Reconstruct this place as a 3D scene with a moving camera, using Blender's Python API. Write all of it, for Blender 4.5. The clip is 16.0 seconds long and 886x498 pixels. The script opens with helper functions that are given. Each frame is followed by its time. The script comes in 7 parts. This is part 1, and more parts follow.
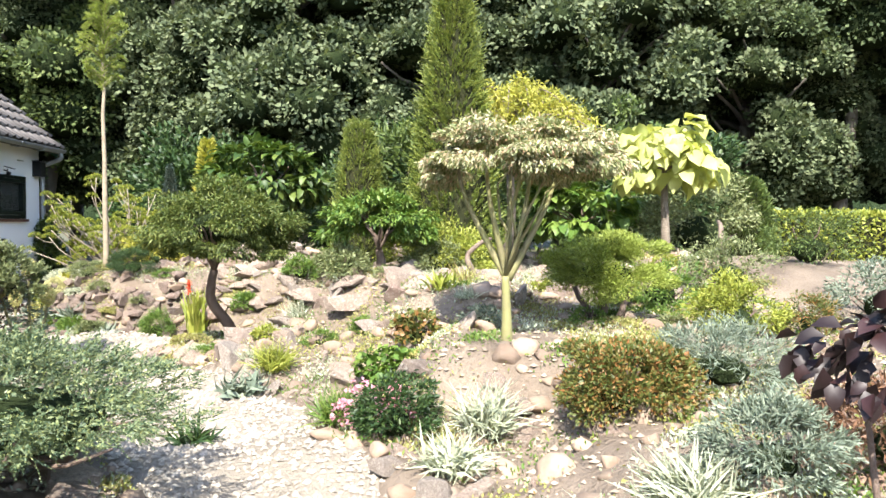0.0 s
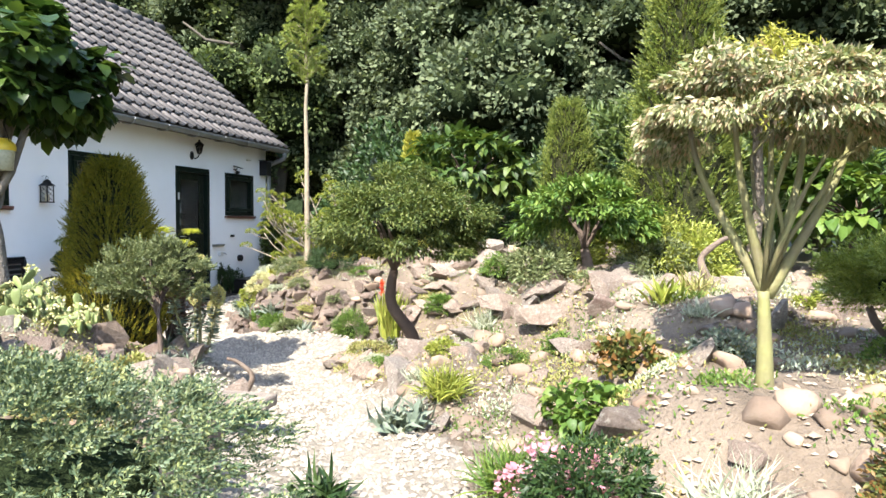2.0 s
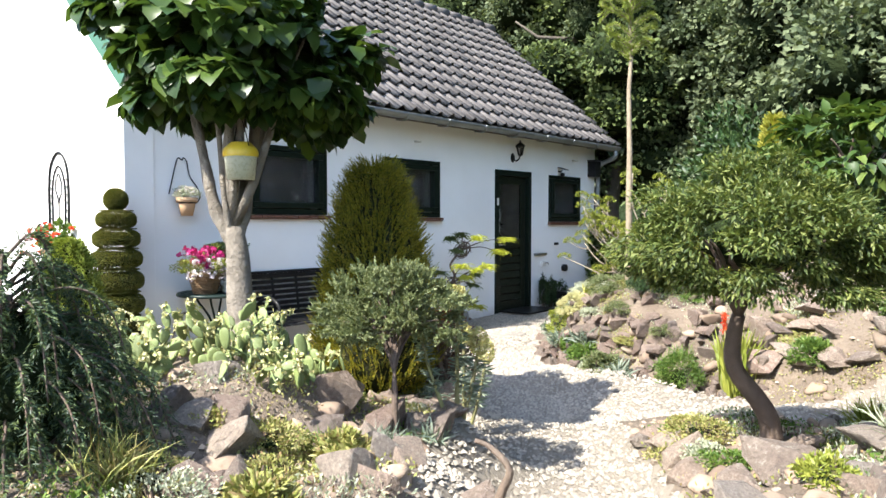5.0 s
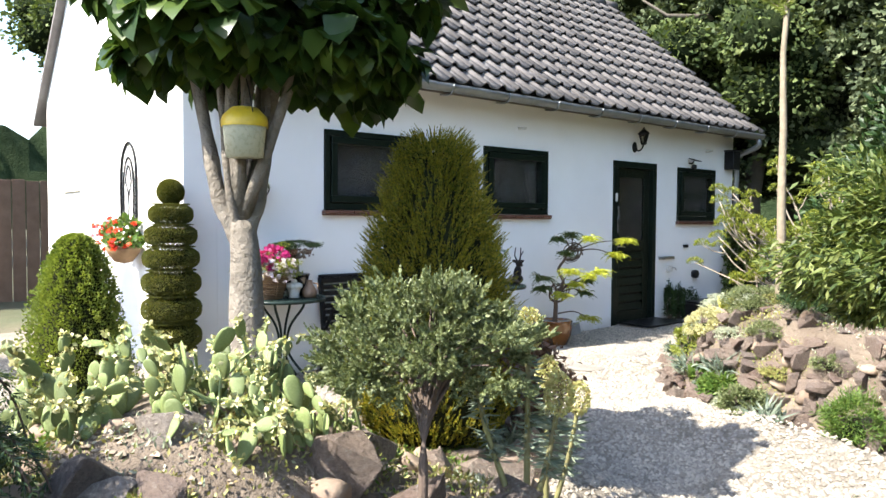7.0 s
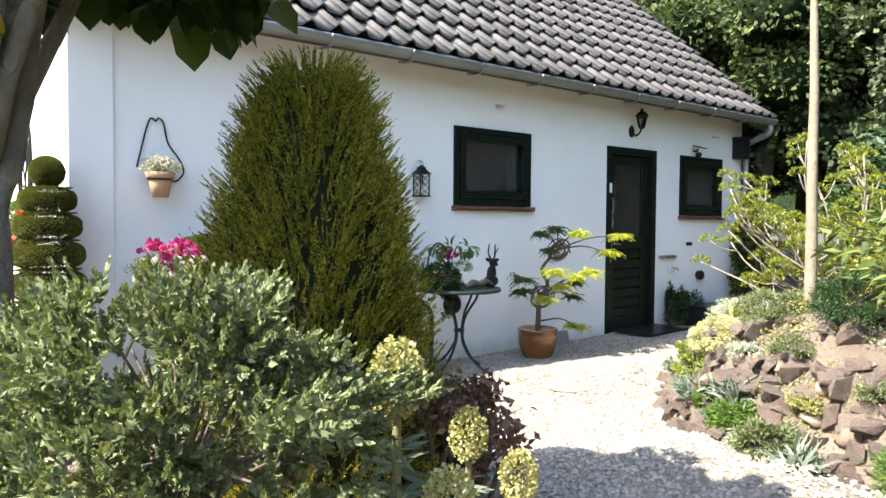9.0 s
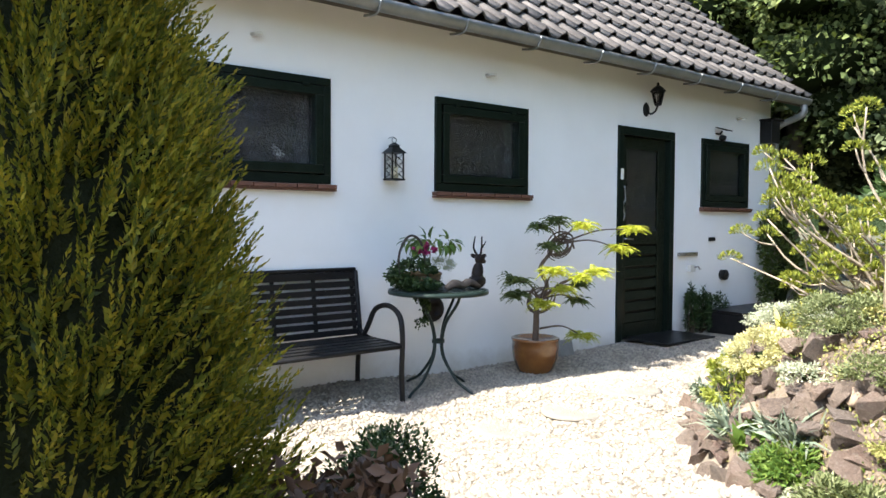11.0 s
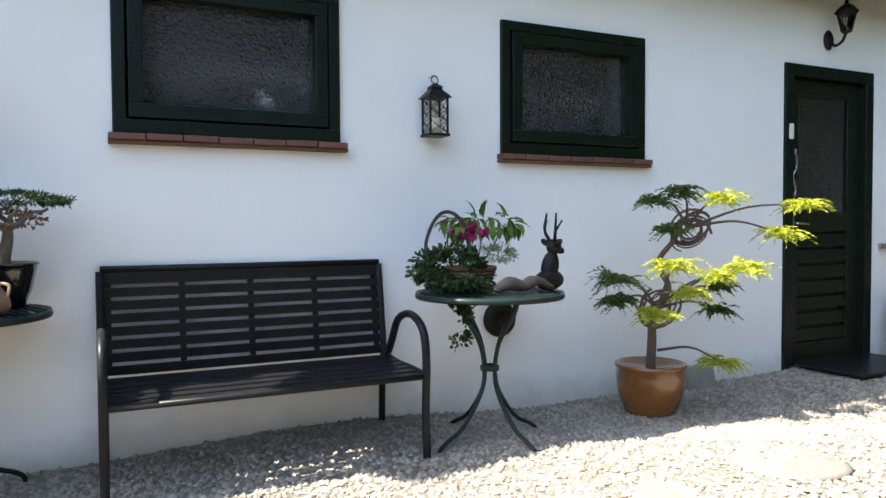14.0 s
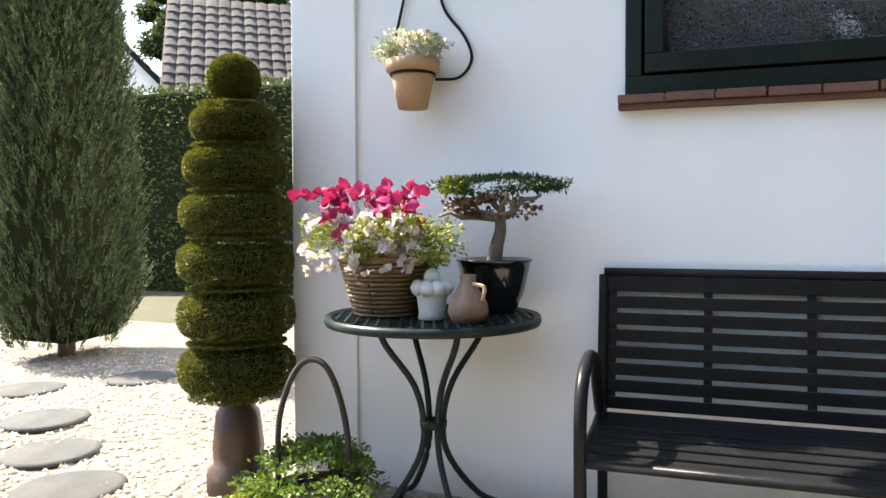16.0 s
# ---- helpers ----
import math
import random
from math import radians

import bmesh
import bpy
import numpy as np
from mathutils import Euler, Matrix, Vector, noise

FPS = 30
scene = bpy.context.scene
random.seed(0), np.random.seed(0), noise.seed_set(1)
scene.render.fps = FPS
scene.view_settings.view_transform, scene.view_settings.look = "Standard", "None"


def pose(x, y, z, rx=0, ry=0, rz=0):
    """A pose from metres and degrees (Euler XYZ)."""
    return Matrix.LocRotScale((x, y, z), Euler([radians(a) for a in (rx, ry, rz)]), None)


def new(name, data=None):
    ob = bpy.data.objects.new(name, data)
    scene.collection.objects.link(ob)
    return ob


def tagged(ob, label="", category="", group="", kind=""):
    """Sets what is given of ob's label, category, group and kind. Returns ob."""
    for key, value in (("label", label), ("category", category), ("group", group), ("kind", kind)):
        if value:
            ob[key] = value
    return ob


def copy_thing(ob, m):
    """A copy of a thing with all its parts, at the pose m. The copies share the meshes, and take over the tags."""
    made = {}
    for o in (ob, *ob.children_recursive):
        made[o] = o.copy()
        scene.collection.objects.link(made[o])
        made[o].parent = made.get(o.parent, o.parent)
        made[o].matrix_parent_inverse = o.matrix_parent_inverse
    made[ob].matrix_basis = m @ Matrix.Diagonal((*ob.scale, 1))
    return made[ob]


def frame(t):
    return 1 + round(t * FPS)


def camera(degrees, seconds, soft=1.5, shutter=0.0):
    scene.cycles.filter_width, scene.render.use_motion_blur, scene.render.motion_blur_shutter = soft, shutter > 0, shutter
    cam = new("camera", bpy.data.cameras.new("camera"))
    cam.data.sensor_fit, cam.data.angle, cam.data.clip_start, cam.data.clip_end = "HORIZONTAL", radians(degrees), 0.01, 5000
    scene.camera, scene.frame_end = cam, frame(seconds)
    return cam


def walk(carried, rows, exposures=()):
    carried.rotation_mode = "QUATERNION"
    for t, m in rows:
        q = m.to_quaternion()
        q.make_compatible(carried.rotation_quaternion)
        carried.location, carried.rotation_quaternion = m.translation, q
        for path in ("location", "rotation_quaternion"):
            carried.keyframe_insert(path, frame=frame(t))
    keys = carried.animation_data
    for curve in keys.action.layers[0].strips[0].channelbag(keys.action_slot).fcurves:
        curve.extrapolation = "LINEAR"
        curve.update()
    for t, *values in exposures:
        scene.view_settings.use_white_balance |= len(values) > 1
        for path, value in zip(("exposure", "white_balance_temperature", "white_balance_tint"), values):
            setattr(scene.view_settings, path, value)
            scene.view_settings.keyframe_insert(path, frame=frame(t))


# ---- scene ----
cam = camera(62.8, 16.0)
METRES, EYE, TILT, LEAN, TURN = 9.0, 1.4175, 0.0, 0.0, -3.4
ROWS = [
    (0.0, 0.0, 0.0, 0.0, 0.01, -2.02, -0.39),
    (0.5, 0.0047, 0.0257, 0.0, 5.9, -2.06, -0.29),
    (1.0, 0.0041, 0.0575, -0.0021, 8.87, -2.14, -0.37),
    (1.5, 0.005, 0.0881, -0.0042, 12.42, -2.19, -0.36),
    (2.0, 0.0014, 0.1181, -0.0038, 17.36, -2.25, -0.33),
    (2.5, -0.0108, 0.1476, -0.0034, 21.42, -2.23, -0.49),
    (3.0, -0.0179, 0.1726, -0.0045, 25.9, -2.25, -0.47),
    (3.5, -0.0253, 0.1989, -0.0, 30.32, -2.19, -0.33),
    (4.0, -0.0358, 0.2273, 0.002, 34.35, -2.21, -0.31),
    (4.5, -0.0452, 0.2536, 0.0028, 38.47, -2.22, -0.18),
    (5.0, -0.0566, 0.2813, 0.0051, 44.14, -2.22, -0.03),
    (7.5, -0.1478, 0.4135, 0.0014, 54.75, -2.24, -0.33),
    (8.0, -0.1658, 0.4412, 0.0004, 55.52, -2.2, -0.24),
    (8.5, -0.187, 0.4683, -0.0024, 54.81, -2.18, -0.35),
    (9.0, -0.2073, 0.4945, -0.007, 54.02, -2.19, -0.37),
    (11.5, -0.309, 0.6156, -0.0192, 55.01, -2.11, -0.29),
    (12.0, -0.3283, 0.644, -0.0222, 54.09, -2.13, -0.21),
    (12.5, -0.3485, 0.6735, -0.0278, 54.09, -2.1, -0.18),
    (13.0, -0.3665, 0.7008, -0.0306, 54.83, -2.11, -0.06),
    (13.5, -0.3837, 0.7257, -0.0328, 61.22, -1.93, 0.3),
    (14.0, -0.411, 0.7479, -0.035, 67.76, -1.9, 0.31),
    (14.5, -0.4373, 0.7638, -0.0361, 76.15, -1.77, 0.3),
    (15.0, -0.4633, 0.7743, -0.037, 88.8, -1.72, 0.43),
    (15.5, -0.4946, 0.7763, -0.0374, 99.83, -1.88, 0.28),
    (16.0, -0.521, 0.7742, -0.0374, 112.02, -1.97, 0.17),
]
walk(cam, [(t, pose(0, 0, EYE, TILT, LEAN, TURN) @ pose(METRES * x, METRES * y, METRES * z, 90 + pitch, roll, yaw)) for t, x, y, z, yaw, pitch, roll in ROWS],
     [(0.0, 2.17, 6600, 11), (5.0, 2.03, 6500, 10), (9.0, 2.27, 6700, 10), (12.5, 2.28, 6750, 10), (14.5, 2.3, 6750, 11), (15.5, 2.38, 7200, 13), (16.0, 2.4, 7100, 12)])

# ---- light ----
SUN_TO = Vector((0.15, 0.92, -1.0)).normalized()
world = bpy.data.worlds.new("world")
scene.world = world
world.use_nodes = True
_nt = world.node_tree
_sky = _nt.nodes.new("ShaderNodeTexSky")
_sky.sky_type = "NISHITA"
_sky.sun_disc = False
_sky.sun_elevation = math.asin(-SUN_TO.z)
_sky.sun_rotation = math.atan2(-SUN_TO.x, -SUN_TO.y)
_nt.links.new(_sky.outputs[0], _nt.nodes["Background"].inputs[0])
_nt.nodes["Background"].inputs[1].default_value = 0.15
_sun = bpy.data.lights.new("sun", "SUN")
_sun.energy, _sun.angle, _sun.color = 4.1, radians(0.5), (1.0, 0.955, 0.88)
sun_ob = new("sun", _sun)
sun_ob.rotation_euler = SUN_TO.to_track_quat("-Z", "Y").to_euler()

# ---- materials ----
RNG = np.random.default_rng(7)


def _principled(name):
    m = bpy.data.materials.new(name)
    m.use_nodes = True
    return m, m.node_tree, m.node_tree.nodes["Principled BSDF"]


def _noise(nt, scale, detail=4.0, rough=0.6, coords="Object"):
    tc = nt.nodes.new("ShaderNodeTexCoord")
    n = nt.nodes.new("ShaderNodeTexNoise")
    n.inputs["Scale"].default_value, n.inputs["Detail"].default_value, n.inputs["Roughness"].default_value = scale, detail, rough
    nt.links.new(tc.outputs[coords], n.inputs["Vector"])
    return n.outputs[0]


def _mix(nt, fac, a, b, blend="MIX"):
    m = nt.nodes.new("ShaderNodeMix")
    m.data_type, m.blend_type = "RGBA", blend
    for sock, v in ((m.inputs[0], fac), (m.inputs[6], a), (m.inputs[7], b)):
        if isinstance(v, (int, float)):
            sock.default_value = v
        elif isinstance(v, tuple):
            sock.default_value = (*v[:3], 1)
        else:
            nt.links.new(v, sock)
    return m.outputs[2]


def _ramp(nt, fac, stops):
    r = nt.nodes.new("ShaderNodeValToRGB")
    while len(r.color_ramp.elements) < len(stops):
        r.color_ramp.elements.new(0.5)
    for e, (p, c) in zip(r.color_ramp.elements, stops):
        e.position, e.color = p, (*c, 1) if isinstance(c, tuple) else (c, c, c, 1)
    nt.links.new(fac, r.inputs[0])
    return r.outputs[0]


def _bump(nt, height, b, strength=0.4, dist=0.01):
    n = nt.nodes.new("ShaderNodeBump")
    n.inputs["Strength"].default_value, n.inputs["Distance"].default_value = strength, dist
    nt.links.new(height, n.inputs["Height"])
    nt.links.new(n.outputs[0], b.inputs["Normal"])


def surface(name, c1, c2, rough=0.7, scale=6.0, fine=60.0, bump=0.3, dist=0.006, metal=0.0, obj_random=0.0, island=0.0, coat=0.0, spec=0.5):
    """Two-scale mottled surface."""
    m, nt, b = _principled(name)
    big = _ramp(nt, _noise(nt, scale), [(0.3, 0.0), (0.7, 1.0)])
    col = _mix(nt, big, c1, c2)
    f = _noise(nt, fine, 5, 0.65)
    col = _mix(nt, 0.35, col, _ramp(nt, f, [(0.25, 0.45), (0.75, 1.0)]), "MULTIPLY")
    if obj_random:
        oi = nt.nodes.new("ShaderNodeObjectInfo")
        k = _ramp(nt, oi.outputs["Random"], [(0, 1 - obj_random), (1, 1.0)])
        col = _mix(nt, 1.0, col, k, "MULTIPLY")
    if island:
        g = nt.nodes.new("ShaderNodeNewGeometry")
        k = _ramp(nt, g.outputs["Random Per Island"], [(0, 1 - island), (1, 1.0)])
        col = _mix(nt, 1.0, col, k, "MULTIPLY")
    nt.links.new(col, b.inputs["Base Color"])
    rr = _ramp(nt, f, [(0.2, max(rough - 0.12, 0.03)), (0.8, min(rough + 0.1, 1))])
    nt.links.new(rr, b.inputs["Roughness"])
    b.inputs["Metallic"].default_value = metal
    b.inputs["Coat Weight"].default_value = coat
    b.inputs["Specular IOR Level"].default_value = spec
    if bump:
        _bump(nt, f, b, bump, dist)
    return m


def leafmat(name, *cols, trans=0.3, rough=0.5):
    """Leaves: each one takes its own tint; a share of the light passes through."""
    m, nt, b = _principled(name)
    g = nt.nodes.new("ShaderNodeNewGeometry")
    n = len(cols)
    col = _ramp(nt, g.outputs["Random Per Island"], [(i / max(n - 1, 1), c) for i, c in enumerate(cols)])
    col = _mix(nt, 0.5, col, _ramp(nt, _noise(nt, 3.0, 3), [(0.3, 0.55), (0.7, 1.0)]), "MULTIPLY")
    nt.links.new(col, b.inputs["Base Color"])
    b.inputs["Roughness"].default_value = rough
    b.inputs["Specular IOR Level"].default_value = 0.35
    t = nt.nodes.new("ShaderNodeBsdfTranslucent")
    nt.links.new(_mix(nt, 1.0, col, (1.0, 1.0, 0.55), "MULTIPLY"), t.inputs[0])
    mx = nt.nodes.new("ShaderNodeMixShader")
    mx.inputs[0].default_value = trans
    nt.links.new(b.outputs[0], mx.inputs[1])
    nt.links.new(t.outputs[0], mx.inputs[2])
    nt.links.new(mx.outputs[0], nt.nodes["Material Output"].inputs[0])
    return m


def rockmat(name, tone):
    m, nt, b = _principled(name)
    oi = nt.nodes.new("ShaderNodeObjectInfo")
    base = _ramp(nt, oi.outputs["Random"], [(0, (0.15, 0.115, 0.095)), (0.3, (0.31, 0.225, 0.17)), (0.6, (0.22, 0.19, 0.165)), (0.8, (0.38, 0.30, 0.23)), (1, (0.23, 0.15, 0.12))])
    n1 = _noise(nt, 1.3, 6, 0.65)
    n2 = _noise(nt, 9.0, 8, 0.78)
    col = _mix(nt, _ramp(nt, n1, [(0.35, 0.0), (0.65, 0.55)]), base, (0.34, 0.28, 0.22))
    col = _mix(nt, _ramp(nt, _noise(nt, 4.5, 7, 0.75), [(0.55, 0.0), (0.68, 0.65)]), col, (0.36, 0.36, 0.30))
    col = _mix(nt, _ramp(nt, _noise(nt, 5.5, 7, 0.8), [(0.58, 0.0), (0.66, 0.7)]), col, (0.10, 0.08, 0.065))
    col = _mix(nt, 0.7, col, _ramp(nt, n2, [(0.34, 0.25), (0.62, 1.0)]), "MULTIPLY")
    col = _mix(nt, 1.0, col, tone, "MULTIPLY")
    nt.links.new(col, b.inputs["Base Color"])
    b.inputs["Roughness"].default_value = 0.85
    _bump(nt, n2, b, 1.0, 0.02)
    return m


def wallmat():
    m, nt, b = _principled("white_render")
    n1 = _noise(nt, 0.9, 5, 0.6)
    n2 = _noise(nt, 130.0, 4, 0.6)
    col = _mix(nt, _ramp(nt, n1, [(0.35, 0.0), (0.75, 1.0)]), (0.80, 0.80, 0.785), (0.74, 0.735, 0.71))
    sx = nt.nodes.new("ShaderNodeTexCoord")
    sep = nt.nodes.new("ShaderNodeSeparateXYZ")
    nt.links.new(sx.outputs["Object"], sep.inputs[0])
    sc = nt.nodes.new("ShaderNodeMath")
    sc.operation = "ADD"
    nt.links.new(sep.outputs[2], sc.inputs[0])
    sub = nt.nodes.new("ShaderNodeMath")
    sub.operation, sub.inputs[1].default_value = "MULTIPLY", 0.35
    nt.links.new(_noise(nt, 3.5, 5, 0.7), sub.inputs[0])
    nt.links.new(sub.outputs[0], sc.inputs[1])
    splash = _ramp(nt, sc.outputs[0], [(0.16, 1.0), (0.36, 0.0)])
    col = _mix(nt, splash, col, (0.56, 0.53, 0.47))
    nt.links.new(col, b.inputs["Base Color"])
    b.inputs["Roughness"].default_value = 0.9
    _bump(nt, n2, b, 0.25, 0.004)
    return m


M_WALL = wallmat()
M_ROCK = rockmat("sandstone", (1.0, 1.0, 1.0))
# dark stone of the bank, also the shaded tone for some bed boulders
M_BANK_SHADE_STONE = rockmat("bank_and_shade_stone", (0.66, 0.62, 0.62))
M_SOIL = surface("stony_soil", (0.115, 0.086, 0.062), (0.24, 0.19, 0.14), 0.95, 2.6, 34, 1.0, 0.035)
M_GRAVEL_BED = surface("gravel_bed", (0.27, 0.235, 0.185), (0.18, 0.155, 0.12), 0.95, 2.5, 55, 1.0, 0.02)
M_FOREST = surface("forest_floor", (0.06, 0.07, 0.03), (0.10, 0.085, 0.05), 1.0, 0.8, 9, 0.8, 0.05)
M_PEBBLE = surface("pebbles", (0.47, 0.41, 0.32), (0.32, 0.285, 0.235), 0.8, 9, 90, 0.2, 0.003, island=0.55)
# grey slate, its colour darkened further for the shade over the yard
M_STEP = surface("shaded_slate", (0.045, 0.047, 0.042), (0.085, 0.084, 0.076), 0.9, 6, 50, 0.6, 0.006, obj_random=0.2)
# near-black for solid cores that paint the shade between sprays
M_CORE = surface("inside_shade_dark", (0.018, 0.022, 0.010), (0.03, 0.03, 0.014), 1.0, 12, 60, 0.8, 0.02, spec=0.05)
# dark green for solid cores that stand in for shade inside foliage
M_SHADEGREEN = surface("inside_shade_green", (0.012, 0.020, 0.008), (0.026, 0.036, 0.014), 1.0, 4, 18, 1.0, 0.05, spec=0.05)
M_TILE = surface("concrete_roof_tile", (0.12, 0.106, 0.10), (0.215, 0.20, 0.19), 0.85, 3.0, 40, 0.6, 0.008, obj_random=0.4)
M_ZINC = surface("zinc", (0.30, 0.31, 0.31), (0.22, 0.23, 0.23), 0.5, 4, 30, 0.1, 0.002, metal=0.6)
M_GREEN = surface("dark_green_paint", (0.006, 0.011, 0.008), (0.010, 0.016, 0.012), 0.32, 8, 90, 0.12, 0.002, spec=0.14)
M_DOOR = surface("olive_door_paint", (0.011, 0.014, 0.009), (0.015, 0.019, 0.012), 0.3, 5, 70, 0.12, 0.002, spec=0.14)
M_BLACK = surface("black_metal", (0.010, 0.010, 0.011), (0.018, 0.018, 0.018), 0.38, 9, 80, 0.15, 0.002, spec=0.14)
M_TABLE = surface("green_black_iron", (0.012, 0.022, 0.020), (0.02, 0.032, 0.028), 0.35, 9, 80, 0.15, 0.002, spec=0.14)
M_BRICK = surface("sill_brick", (0.20, 0.085, 0.05), (0.13, 0.06, 0.042), 0.75, 7, 60, 0.4, 0.004, obj_random=0.3)
M_BARK = surface("grey_bark", (0.20, 0.165, 0.125), (0.10, 0.08, 0.06), 0.9, 5, 30, 0.9, 0.02)
M_FIGBARK = surface("fig_bark", (0.27, 0.235, 0.19), (0.13, 0.11, 0.085), 0.9, 7, 26, 1.0, 0.03)
M_BARKPALE = surface("pale_bark", (0.34, 0.29, 0.22), (0.20, 0.165, 0.125), 0.85, 9, 40, 0.7, 0.01)
M_BARKG = surface("green_bark", (0.23, 0.23, 0.08), (0.15, 0.125, 0.07), 0.7, 5, 30, 0.5, 0.01)
M_BARKP = surface("pole_bark", (0.30, 0.245, 0.165), (0.17, 0.14, 0.095), 0.85, 7, 40, 0.7, 0.012)
M_BARKD = surface("dark_bark", (0.085, 0.06, 0.045), (0.14, 0.10, 0.075), 0.9, 6, 35, 0.8, 0.015)
M_FTRUNK = surface("forest_bark", (0.06, 0.052, 0.042), (0.125, 0.108, 0.085), 0.95, 1.5, 14, 0.9, 0.03)
M_DRIFT = surface("driftwood", (0.20, 0.15, 0.11), (0.085, 0.06, 0.045), 0.8, 8, 50, 0.7, 0.01)
M_TERRA = surface("terracotta", (0.50, 0.33, 0.19), (0.42, 0.26, 0.14), 0.8, 9, 70, 0.3, 0.003)
M_GLAZE = surface("brown_glaze", (0.15, 0.055, 0.015), (0.22, 0.09, 0.022), 0.15, 5, 40, 0.1, 0.002, coat=0.6)
M_BLKGLAZE = surface("black_glaze", (0.008, 0.008, 0.009), (0.012, 0.012, 0.012), 0.08, 5, 40, 0.05, 0.001, coat=0.6)
M_WICKER = surface("wicker", (0.30, 0.18, 0.085), (0.19, 0.11, 0.05), 0.7, 14, 80, 0.5, 0.004, island=0.3)
M_STONE = surface("grey_stone", (0.30, 0.30, 0.28), (0.20, 0.20, 0.19), 0.9, 4, 60, 0.6, 0.006, obj_random=0.2)
M_BRONZE = surface("dark_bronze", (0.010, 0.008, 0.007), (0.02, 0.016, 0.014), 0.5, 12, 60, 0.5, 0.006, spec=0.14)
M_WHITEP = surface("white_ceramic", (0.72, 0.71, 0.66), (0.62, 0.61, 0.57), 0.45, 9, 60, 0.2, 0.003)
M_CREAM = surface("cream_wax", (0.72, 0.64, 0.44), (0.66, 0.58, 0.38), 0.5, 9, 60, 0.1, 0.002)
M_YELLOW = surface("yellow_plastic", (0.75, 0.52, 0.04), (0.66, 0.45, 0.03), 0.4, 6, 50, 0.1, 0.001)
M_CLEARP = surface("milky_plastic", (0.55, 0.55, 0.42), (0.45, 0.45, 0.33), 0.3, 6, 50, 0.1, 0.001)
M_HOSE = surface("green_hose_plastic", (0.03, 0.16, 0.09), (0.04, 0.20, 0.11), 0.45, 6, 50, 0.2, 0.002)
M_FENCE = surface("brown_fence_wood", (0.11, 0.065, 0.04), (0.16, 0.10, 0.065), 0.8, 5, 50, 0.5, 0.004)
# room dimness put into the colour, so the panes look dark
M_DARKROOM = surface("darkened_room", (0.10, 0.095, 0.09), (0.08, 0.075, 0.07), 0.9, 2, 30, 0.1, 0.002)
M_STEEL = surface("steel", (0.5, 0.5, 0.5), (0.42, 0.42, 0.42), 0.3, 10, 80, 0.05, 0.001, metal=1.0)

M_GLASS, _nt, _b = _principled("patterned_glass")
_b.inputs["Base Color"].default_value = (0.9, 0.93, 0.92, 1)
_b.inputs["Roughness"].default_value = 0.06
_b.inputs["Transmission Weight"].default_value = 1.0
_b.inputs["IOR"].default_value = 1.45
_bump(_nt, _noise(_nt, 85.0, 1, 0.5), _b, 1.0, 0.014)
M_CLEAR, _nt, _b = _principled("clear_glass")
_b.inputs["Roughness"].default_value = 0.02
_b.inputs["Transmission Weight"].default_value = 1.0

L_FOREST = [leafmat("forest_leaf_a", (0.034, 0.056, 0.017), (0.09, 0.13, 0.038), (0.18, 0.22, 0.08), trans=0.28, rough=0.8),
            leafmat("forest_leaf_b", (0.042, 0.062, 0.03), (0.105, 0.138, 0.068), (0.19, 0.225, 0.12), trans=0.28, rough=0.8),
            leafmat("forest_leaf_c", (0.03, 0.052, 0.021), (0.076, 0.112, 0.046), (0.145, 0.19, 0.082), trans=0.28, rough=0.8)]
L_HEDGE = leafmat("hedge_leaf", (0.035, 0.06, 0.015), (0.07, 0.11, 0.025), (0.12, 0.16, 0.04), trans=0.25)
L_FIG = leafmat("fig_leaf", (0.020, 0.050, 0.012), (0.045, 0.085, 0.02), (0.09, 0.14, 0.025), trans=0.35, rough=0.35)
L_THUJA = leafmat("thuja_spray", (0.06, 0.085, 0.012), (0.17, 0.18, 0.022), (0.33, 0.30, 0.035), (0.44, 0.33, 0.035), trans=0.45)
L_GREY = leafmat("grey_shrub", (0.075, 0.10, 0.038), (0.16, 0.19, 0.08), (0.27, 0.30, 0.14), trans=0.3)
L_BLUEJ = leafmat("blue_juniper", (0.03, 0.062, 0.03), (0.085, 0.13, 0.066), (0.18, 0.23, 0.125), (0.25, 0.28, 0.10), trans=0.2)
L_MAPLE = leafmat("dark_maple_leaf", (0.035, 0.06, 0.016), (0.10, 0.14, 0.032), (0.21, 0.235, 0.07), trans=0.35)
L_VARI = leafmat("variegated_leaf", (0.10, 0.14, 0.045), (0.25, 0.275, 0.12), (0.46, 0.45, 0.28), (0.44, 0.29, 0.19), trans=0.3)
L_LIME = leafmat("lime_needle", (0.13, 0.18, 0.03), (0.23, 0.29, 0.05), (0.34, 0.39, 0.09), trans=0.3)
L_GREEN = leafmat("fresh_leaf", (0.055, 0.12, 0.022), (0.11, 0.19, 0.035), (0.18, 0.25, 0.05), trans=0.35)
L_DARKG = leafmat("deep_leaf", (0.015, 0.038, 0.012), (0.03, 0.065, 0.018), (0.06, 0.10, 0.025), trans=0.25)
L_GOLD = leafmat("golden_leaf", (0.22, 0.24, 0.035), (0.36, 0.36, 0.06), (0.50, 0.46, 0.10), trans=0.4)
L_PALE = leafmat("pale_lime_leaf", (0.38, 0.42, 0.12), (0.50, 0.53, 0.18), (0.58, 0.60, 0.26), trans=0.45)
L_YELG = leafmat("yellow_green", (0.15, 0.19, 0.025), (0.25, 0.29, 0.045), (0.34, 0.35, 0.07), trans=0.3)
L_RED = leafmat("red_green_leaf", (0.06, 0.09, 0.022), (0.10, 0.125, 0.03), (0.16, 0.14, 0.038), (0.30, 0.13, 0.045), trans=0.3)
